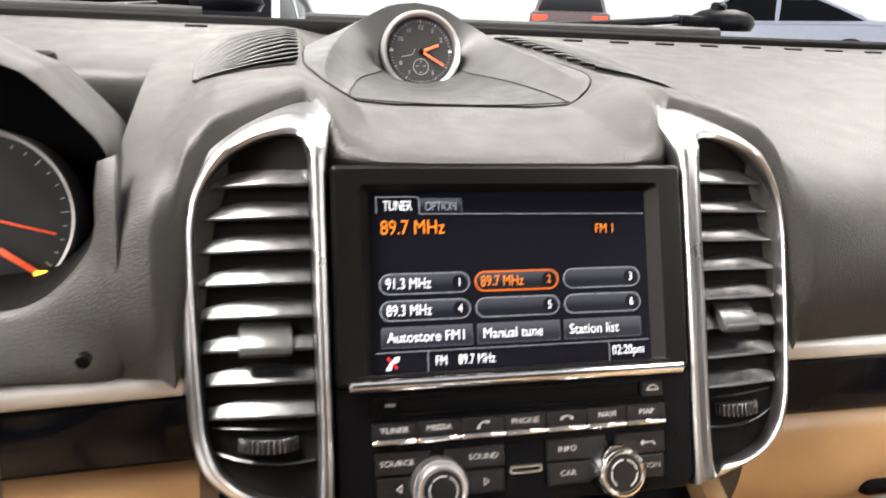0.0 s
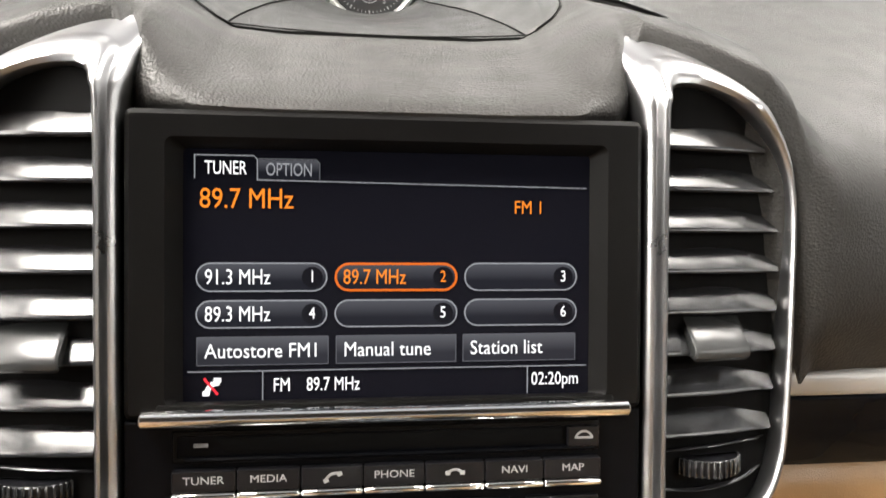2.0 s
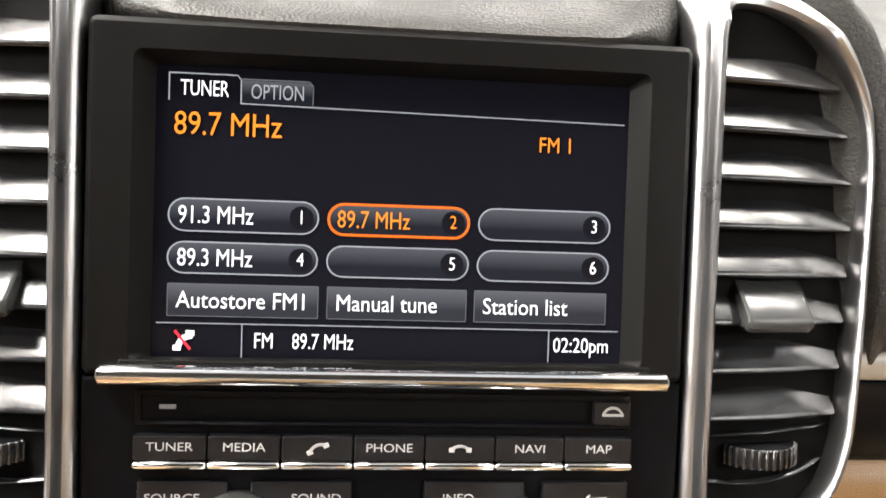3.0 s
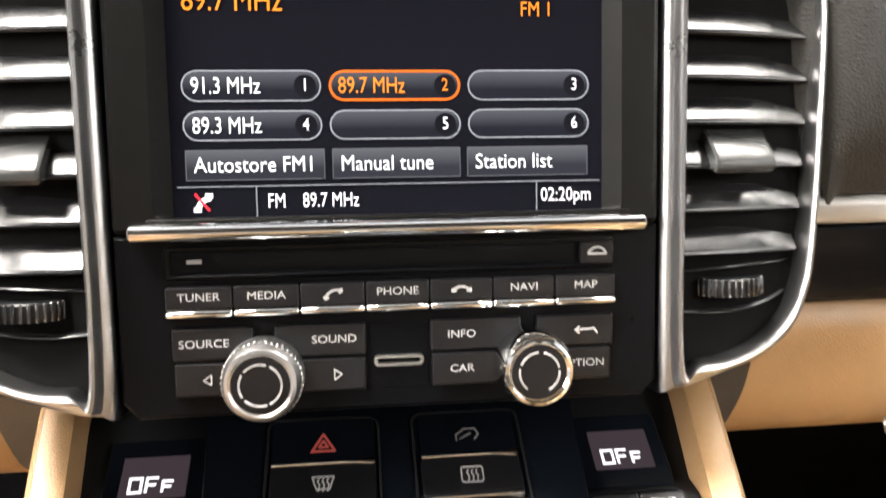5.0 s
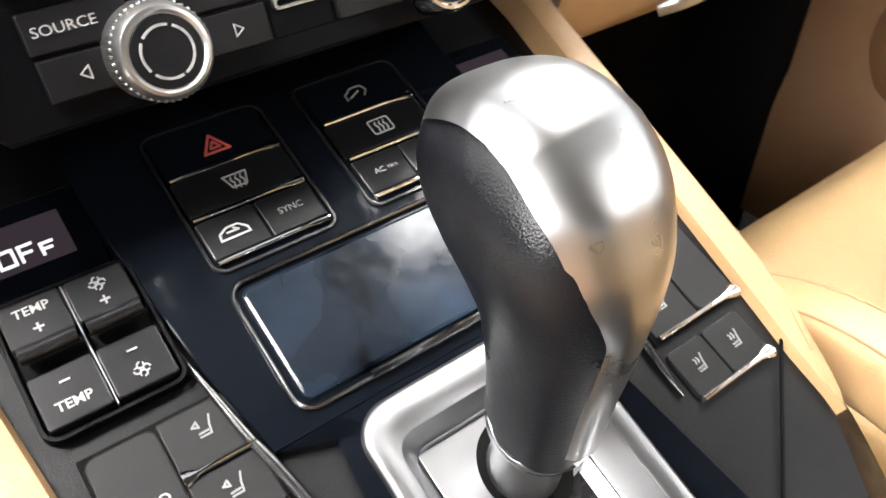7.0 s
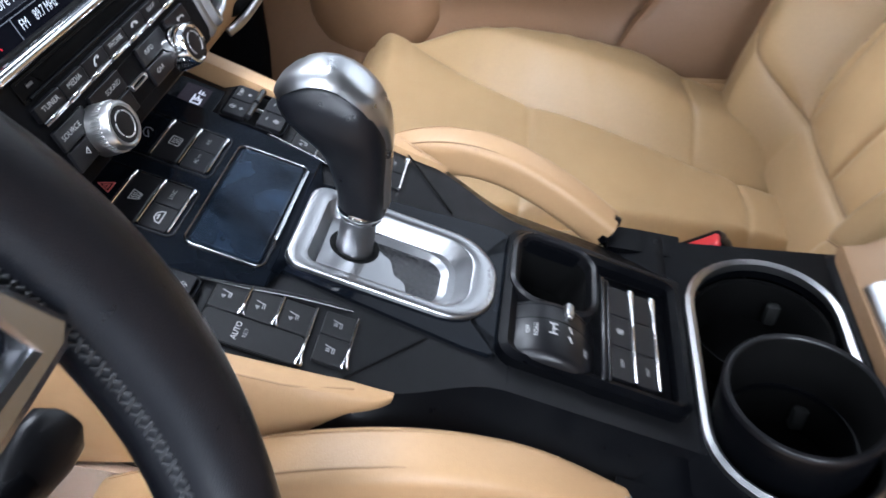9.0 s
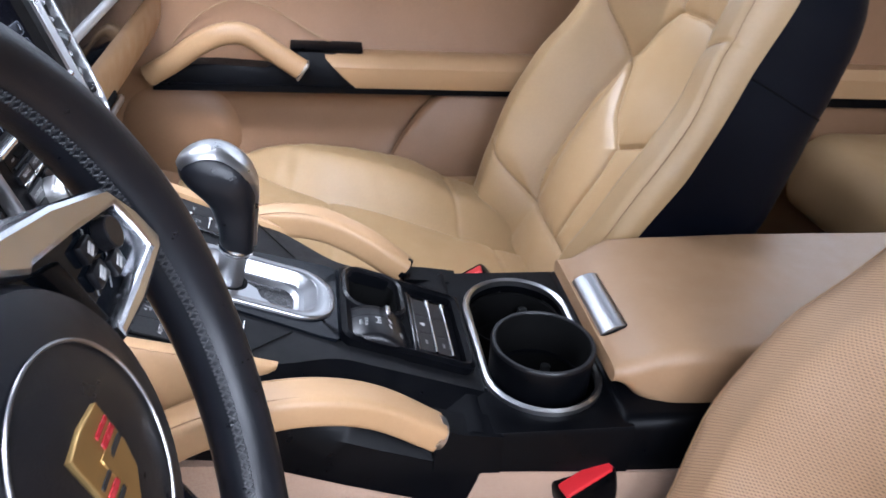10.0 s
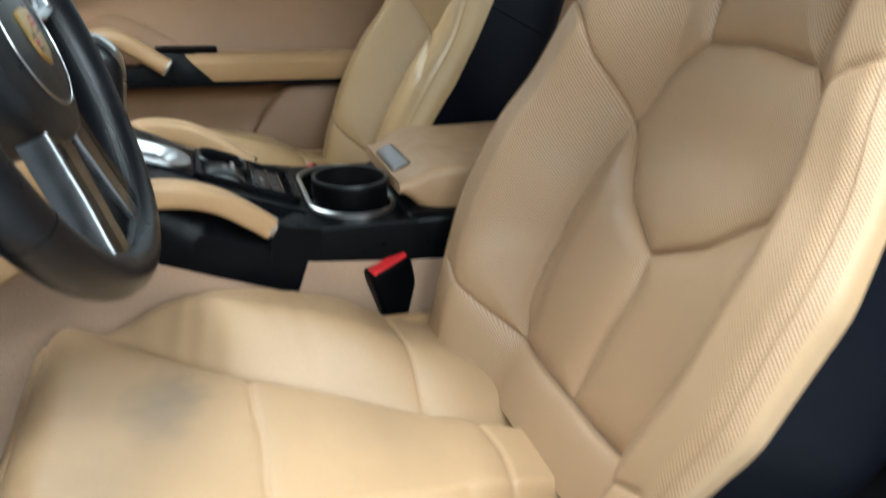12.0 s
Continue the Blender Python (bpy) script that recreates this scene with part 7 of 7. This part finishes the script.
part("lower_strip", loft([[(0.716 - dx, y, z) for dx, z in ((0.0, 0.6), (0.046, 0.599), (0.046, 0.588), (0.0, 0.584))] for y in (0.05, -0.10, -0.26, -0.45, -0.698)]), BLACK, door, "black strip below the arm rest")
part("pull_pocket", loft([[(0.716 - dx, y, z) for dx, z in ((0.0, zt), (0.035, zt - 0.002), (0.040, zt - 0.01), (0.040, 0.592), (0.0, 0.590))] for y, zt in ((0.03, 0.628), (-0.05, 0.632), (-0.13, 0.628), (-0.185, 0.656), (-0.24, 0.657), (-0.27, 0.645), (-0.30, 0.604))]), BLACK, door, "black pull pocket")
part("blade", loft([[(0.716 - dx, y, z) for dx, z in ((0.0, 0.664), (0.036, 0.663), (0.040, 0.660), (0.036, 0.654), (0.0, 0.654))] for y in (-0.17, -0.20, -0.25, -0.288)]), BLACK, door)
gpath = spline([(0.672, 0.055, 0.610), (0.660, 0.010, 0.640), (0.652, -0.030, 0.670), (0.650, -0.070, 0.688), (0.652, -0.105, 0.686), (0.655, -0.145, 0.660), (0.658, -0.190, 0.630)], 6)
part("pull_handle", tube(gpath, 0.013, 0.0175, n=18), TAN, door, "arched tan leather pull handle")
part("pull_cap", moved(rbox(0.028, 0.006, 0.034, 0.003), Matrix.Translation((0.658, -0.190, 0.630)) @ Matrix.Rotation(radians(34), 4, "X")), SILVER, door)
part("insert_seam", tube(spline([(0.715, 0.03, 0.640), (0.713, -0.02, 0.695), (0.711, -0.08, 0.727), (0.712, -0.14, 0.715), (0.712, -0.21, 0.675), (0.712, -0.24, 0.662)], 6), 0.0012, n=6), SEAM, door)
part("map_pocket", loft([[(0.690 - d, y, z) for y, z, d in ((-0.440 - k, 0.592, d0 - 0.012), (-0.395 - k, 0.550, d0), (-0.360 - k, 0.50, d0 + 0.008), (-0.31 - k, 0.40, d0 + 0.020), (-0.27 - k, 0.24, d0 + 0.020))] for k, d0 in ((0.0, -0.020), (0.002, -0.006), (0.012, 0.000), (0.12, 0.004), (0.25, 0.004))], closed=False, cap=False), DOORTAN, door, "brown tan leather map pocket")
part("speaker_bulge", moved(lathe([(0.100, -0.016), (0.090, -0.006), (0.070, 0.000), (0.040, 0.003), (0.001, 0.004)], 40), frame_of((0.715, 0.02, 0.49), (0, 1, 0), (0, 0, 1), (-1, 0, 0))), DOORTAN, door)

rdoor = thing("rear_door", "rear passenger door with tan panel and black upper trim", "car door")
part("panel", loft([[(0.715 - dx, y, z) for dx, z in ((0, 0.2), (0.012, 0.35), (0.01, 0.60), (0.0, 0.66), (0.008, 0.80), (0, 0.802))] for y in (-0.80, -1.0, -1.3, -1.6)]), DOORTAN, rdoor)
part("upper_pad", loft([[(0.715 - dx, y, z) for dx, z in ((-0.03, 0.80), (0.014, 0.805), (0.018, 0.85), (0.012, 0.885), (-0.03, 0.895))] for y in (-0.80, -1.2, -1.6)]), BLACK, rdoor)
part("silver_trim", rbox(0.006, 0.62, 0.010, 0.002, 2, (0.695, -1.22, 0.850)), SILVER, rdoor)
part("armrest", loft([[(0.716 - dx, y, z) for dx, z in ((0.0, 0.652), (0.040, 0.652), (0.056, 0.636), (0.046, 0.598), (0.0, 0.596))] for y in (-1.02, -1.05, -1.3, -1.6)]), TAN, rdoor)
part("pull_pocket", loft([[(0.716 - dx, y, z) for dx, z in ((0.0, zt), (0.045, zt), (0.045, 0.580), (0.0, 0.578))] for y, zt in ((-0.82, 0.70), (-0.90, 0.69), (-0.98, 0.62), (-1.5, 0.598))]), BLACK, rdoor)
part("pull_handle", tube(spline([(0.665, -0.80, 0.66), (0.655, -0.86, 0.70), (0.655, -0.91, 0.69), (0.660, -0.955, 0.65)], 6), 0.012, 0.016, n=16), TAN, rdoor)
part("handle_ring", band(*[[(x, y) for x, y in q] for q in (rrect(0.10, 0.04, 0.018, 6, -0.86, 0.852), rrect(0.088, 0.029, 0.013, 6, -0.86, 0.852))], 0.002, 0.010, 0.001), CHROME, rdoor, m=XD)

rseat = thing("rear_bench", "tan leather rear bench, partly hidden behind the front seats", "seat")
part("bench_cushion", loft([[(x, y, z) for y, z in [(q[0] - 1.36, q[1] + 0.46) for q in rrect(0.50, 0.16, 0.06, 6)]] for x in (-0.60, -0.58, 0.0, 0.60, 0.64)]), SEATTAN, rseat)
part("bench_back", loft([[(x, y, z) for y, z in [(q[0] * 0.98 - q[1] * 0.3 - 1.50, q[1] + q[0] * 0.3 + 0.80) for q in rrect(0.16, 0.60, 0.06, 6)]] for x in (-0.62, -0.60, 0.0, 0.62, 0.66)]), SEATTAN, rseat)

# ---- body shell, glass ----
shell = thing("car_body", "car body shell with dark pillars and an unseen solid roof", "car body")


def beam(a, b, w, d, material, name):
    return part(name, tube([a, Vector(a).lerp(Vector(b), 0.5), b], w, d, n=10), material, shell)


beam((0.735, -0.690, 0.86), (0.62, -0.84, 1.38), 0.062, 0.035, SHELL, "b_pillar")
part("b_pillar_lower", loft([[(x, y, z) for x, y in ((0.69, ya), (0.76, ya), (0.76, yb), (0.69, yb))] for z, ya, yb in ((0.20, -0.695, -0.80), (0.60, -0.695, -0.80), (0.86, -0.665, -0.80), (0.92, -0.660, -0.79))]), SHELL, shell, "black pillar trim")
part("belt_strap", loft([[(0.665 + dx, y, z) for dx, y in ((0.0, y0 - 0.022), (0.0, y0 + 0.022), (0.0025, y0 + 0.022), (0.0025, y0 - 0.022))] for z, y0 in ((0.35, -0.742), (0.80, -0.742), (1.30, -0.80))]), BLACK, shell, "black seat belt strap")
beam((0.735, 0.075, 0.90), (0.71, 0.060, 1.05), 0.014, 0.012, SHELL, "quarter_window_bar")
beam((0.735, 0.40, 0.92), (0.60, -0.16, 1.36), 0.03, 0.03, SHELL, "a_pillar")
beam((-0.735, 0.40, 0.92), (-0.60, -0.16, 1.36), 0.03, 0.03, SHELL, "a_pillar")
beam((-0.62, -0.16, 1.37), (-0.60, -1.7, 1.37), 0.05, 0.03, HEADLINER, "roof_rail")
beam((0.62, -0.16, 1.37), (0.60, -1.7, 1.37), 0.05, 0.03, HEADLINER, "roof_rail")
# unseen roof, kept solid and dark to cut top light and reflections
part("roof", rbox(1.24, 1.76, 0.03, 0.01, 2, (0, -0.97, 1.39)), HEADLINER, shell)
part("tail_panel", rbox(1.5, 0.04, 0.85, 0.02, 2, (0, -1.80, 0.60)), DARKCARPET, shell)
# unseen wall added to shut stray light out of the rear left
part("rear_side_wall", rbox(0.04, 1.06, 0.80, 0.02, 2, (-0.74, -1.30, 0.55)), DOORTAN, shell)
part("sill", rbox(0.10, 1.3, 0.22, 0.02, 2, (-0.76, -0.25, 0.20)), BLACK, shell)
part("scuttle", rbox(1.46, 0.10, 0.03, 0.01, 2, (0, 0.53, 0.945)), BLACK, shell)
pane = part("windscreen", grid(lambda u, v: Vector(((-0.72 + 1.44 * u) * (1 - 0.16 * v), 0.47 - 0.62 * v - 0.03 * (2 * u - 1) ** 2, 0.955 + 0.41 * v)), 16, 8), GLASS, shell, "clear windscreen")
pane.visible_shadow = False
pane = part("side_window", grid(lambda u, v: Vector((0.735 - 0.10 * v, -0.66 + 0.72 * u - 0.10 * v, 0.90 + 0.44 * v)), 8, 6), GLASS, shell, "clear side window")
pane.visible_shadow = False

# outer skin and wheels
for g in (-1, 1):
    y_end = -1.86 if g > 0 else -0.92
    if g > 0:
        part("side_skin", loft([[(g * x, y, z) for x, z in ((0.80, -0.10), (0.90, 0.02), (0.93, 0.40), (0.91, 0.74), (0.86, 0.86), (0.79, 0.865), (0.79, -0.10))] for y in (0.42, 0.0, -0.9, y_end)]), WHITEPAINT, shell, "white painted side")
    part("front_wing", loft([[(g * x, y, z) for x, z in ((0.80, lo), (0.90 * k, lo + 0.06), (0.93 * k, hi - 0.32), (0.90 * k, hi - 0.08), (0.80 * k, hi), (0.70, hi - 0.01), (0.70, lo))] for y, lo, hi, k in ((0.42, -0.10, 0.89, 1.0), (0.70, 0.28, 0.88, 1.0), (0.95, 0.36, 0.86, 1.01), (1.20, 0.28, 0.83, 1.0), (1.42, -0.10, 0.76, 0.96), (1.60, -0.08, 0.62, 0.86))]), WHITEPAINT, shell, "white painted front wing")
bonnet_rows = [(0.60, 0.905), (0.85, 0.895), (1.15, 0.865), (1.40, 0.81), (1.58, 0.71), (1.66, 0.56)]
part("bonnet", loft([[(x * k, y, z - 0.05 * abs(x) ** 3 + dz) for x, dz in [(-0.74 + 1.48 * i / 16, 0.0) for i in range(17)] + [(0.74 - 1.48 * i / 16, -0.03) for i in range(17)]] for (y, z), k in zip(bonnet_rows, (1, 1, 1, 0.98, 0.93, 0.86))]), WHITEPAINT, shell, "white painted bonnet")
part("front_bumper", loft([[(x, y + 0.06 - 0.16 * (abs(x) / 0.8) ** 3, z) for x in [-0.80 + 0.1 * i for i in range(17)]] for y, z in ((1.52, -0.12), (1.66, -0.02), (1.68, 0.25), (1.64, 0.50), (1.58, 0.60))], closed=False, cap=False), BLACK, shell, "dark front grille")
part("underbody", rbox(1.5, 3.3, 0.10, 0.03, 2, (0, -0.10, 0.06)), RUBBER, shell)
for g in (-1, 1):
    for wy in (0.95, -1.55):
        W_ = Matrix.Translation((g * 0.84, wy, -0.025)) @ Matrix.Rotation(radians(90 * g), 4, "Y")
        tyre = part("wheel", lathe([(0.20, -0.12), (0.34, -0.125), (0.368, -0.10), (0.370, 0.0), (0.368, 0.10), (0.34, 0.125), (0.26, 0.11), (0.24, 0.06)], 48), RUBBER, shell, "black tyre", m=W_)
        part("rim", lathe([(0.255, 0.112), (0.245, 0.08), (0.20, 0.05), (0.08, 0.075), (0.06, 0.09), (0.001, 0.09)], 40), SILVER, tyre, "silver rim")

# ---- outside ----
mir = thing("door_mirror", "white outside mirror with black frame", "mirror", m=Matrix.Translation((0.97, 0.105, 0.952)) @ Matrix.Rotation(radians(-35), 4, "Z") @ Matrix.Diagonal((1.2, 1.25, 1.15, 1)) @ Matrix.Translation((-0.945, -0.10, -0.955)))
part("mirror_shell", loft([[(0.945 + 0.10 * s * math.cos(a), yy, 0.955 + 0.070 * s * math.sin(a) * (1 if math.sin(a) > 0 else 0.85)) for a in [2 * math.pi * k / 32 for k in range(32)]] for yy, s in ((0.075, 0.97), (0.085, 1.0), (0.11, 0.98), (0.15, 0.80), (0.175, 0.45), (0.18, 0.1))]), WHITEPAINT, mir)
part("mirror_glass", loft([[(0.945 + 0.093 * s * math.cos(a), yy, 0.955 + 0.064 * s * math.sin(a)) for a in [2 * math.pi * k / 32 for k in range(32)]] for yy, s in ((0.080, 1.0), (0.0745, 1.0), (0.0740, 0.97))]), CHROME, mir, "mirror glass")
part("mirror_foot", rbox(0.26, 0.05, 0.04, 0.015, 3, (0.80, 0.14, 0.895)), BLACK, mir)
for x0 in (-0.17, 0.47):
    w_ = thing("windscreen_wiper", "black wiper arm lying below the windscreen", "wiper", "windscreen wipers")
    part("joint", loft([[(x0 + 0.048 * q * math.cos(a), 0.61 + 0.022 * q * math.sin(a), z) for a in [2 * math.pi * k / 24 for k in range(24)]] for z, q in ((0.966, 0.90), (0.974, 1.0), (0.983, 0.92), (0.989, 0.70), (0.992, 0.40))]), BLACK, w_, "rounded joint cover")
    part("pivot_cap", cyl(0.010, 0.012, 20, 0.003, c=(x0 - 0.008, 0.61, 0.988)), BLACK, w_)
    part("hinge", rbox(0.034, 0.030, 0.014, 0.004, 2, (x0 - 0.052, 0.608, 0.976)), BLACK, w_)
    part("arm", tube([(x0 - 0.05, 0.608, 0.978), (x0 - 0.16, 0.592, 0.970), (x0 - 0.34, 0.56, 0.962)], 0.007, 0.005, n=8), BLACK, w_)
    part("blade", tube([(x0 - 0.02, 0.585, 0.962), (x0 - 0.30, 0.548, 0.962), (x0 - 0.55, 0.530, 0.962)], 0.006, 0.008, n=8), RUBBER, w_)
part("ground", rbox(60, 60, 0.05, 0, c=(0, 0, -0.42)), FLOORGREY, None, "grey polished hall floor", kind="structure")
# hall walls, brightened by the emission in their material
part("wall_east", rbox(0.2, 25, 6, 0.01, c=(6.5, -7.5, 2.5)), WALLGLOW, None, "white hall wall with added glow", kind="structure")
for y_, w_ in ((-1.79, 0.035), (-5.4, 0.035)):
    part("wall_joint", rbox(0.012, w_, 6, 0.002, 1, (6.396, y_, 2.5)), JOINTGREY, bpy.data.objects["wall_east"], "thin ochre grey joint strip")
part("wall_north", rbox(60, 0.2, 7, 0.01, c=(0, 25, 3.0)), WALLGLOW, None, "white hall wall with added glow", kind="structure")


def parked_car(m, paint, label):
    t = thing("parked_car", label, "car", "parked cars", m=m)
    lower = [(-2.2, 0.30), (-2.28, 0.55), (-2.2, 0.80), (-2.0, 0.92), (-1.5, 0.98), (0.0, 1.0), (1.6, 1.03), (2.05, 1.0), (2.2, 0.85), (2.24, 0.55), (2.15, 0.30)]
    part("body", loft([[(x * k, y, 0.30 + (z - 0.30) * h) for x, z in lower] for y, k, h in ((-0.90, 0.93, 0.86), (-0.92, 0.97, 0.92), (-0.86, 0.99, 0.98), (-0.5, 1.0, 1.0), (0.5, 1.0, 1.0), (0.86, 0.99, 0.98), (0.92, 0.97, 0.92), (0.90, 0.93, 0.86))]), paint, t)
    part("glasshouse", loft([[(cx + p[0], p[1], z) for p in rrect(length, width, 0.16, 5)] for z, cx, length, width in ((0.97, 0.10, 3.35, 1.66), (1.12, 0.08, 2.86, 1.58), (1.30, -0.02, 2.14, 1.44), (1.42, -0.08, 1.62, 1.32))]), GLOSS, t, "dark windows all round")
    part("roof", loft([[(cx + p[0], p[1], z) for p in rrect(length, width, 0.16, 5)] for z, cx, length, width in ((1.41, -0.08, 1.68, 1.34), (1.445, -0.08, 1.62, 1.28), (1.47, -0.08, 1.30, 1.05), (1.48, -0.08, 0.6, 0.5))]), paint, t)
    for s in (-1, 1):
        for x0, x1, w0, w1 in ((-1.52, -0.86, 0.80, 0.67), (0.05, 0.02, 0.81, 0.68), (1.70, 0.72, 0.80, 0.67)):
            part("pillar", tube([(x0, s * w0, 0.98), (0.45 * x0 + 0.55 * x1, s * (0.45 * w0 + 0.55 * w1 + 0.02), 1.24), (x1, s * w1, 1.43)], 0.045, 0.03, n=8), paint, t)
        for wx in (-1.4, 1.4):
            part("wheel", moved(cyl(0.34, 0.24, 32, 0.02), Matrix.Translation((wx, s * 0.82 - 0.12, 0.34)) @ Matrix.Rotation(radians(90), 4, "X") @ Matrix.Translation((0, 0, -0.24))), RUBBER, t)
        part("tail_lamp", rbox(0.06, 0.35, 0.14, 0.03, 2, (2.17, s * 0.68, 0.86)), TAILRED, t, "red tail lamp")
    return t


BLUEGREY = surface("pale_blue_paint", (0.55, 0.6, 0.72), 0.25, var=0.02, coat=0.5)
MAROON = surface("dark_maroon_paint", (0.26, 0.18, 0.18), 0.25, var=0.02, coat=0.5)
parked_car(pose(10.1, 13.7, -0.395, 0, 0, -38), BLUEGREY, "pale blue grey car parked on the platform")
parked_car(pose(7.6, 18.6, -0.395, 0, 0, -112), MAROON, "dark maroon car with lit red tail lamps")
parked_car(pose(-0.5, 9.5, -0.395, 0, 0, 80), WHITEPAINT, "white parked car in the hall")
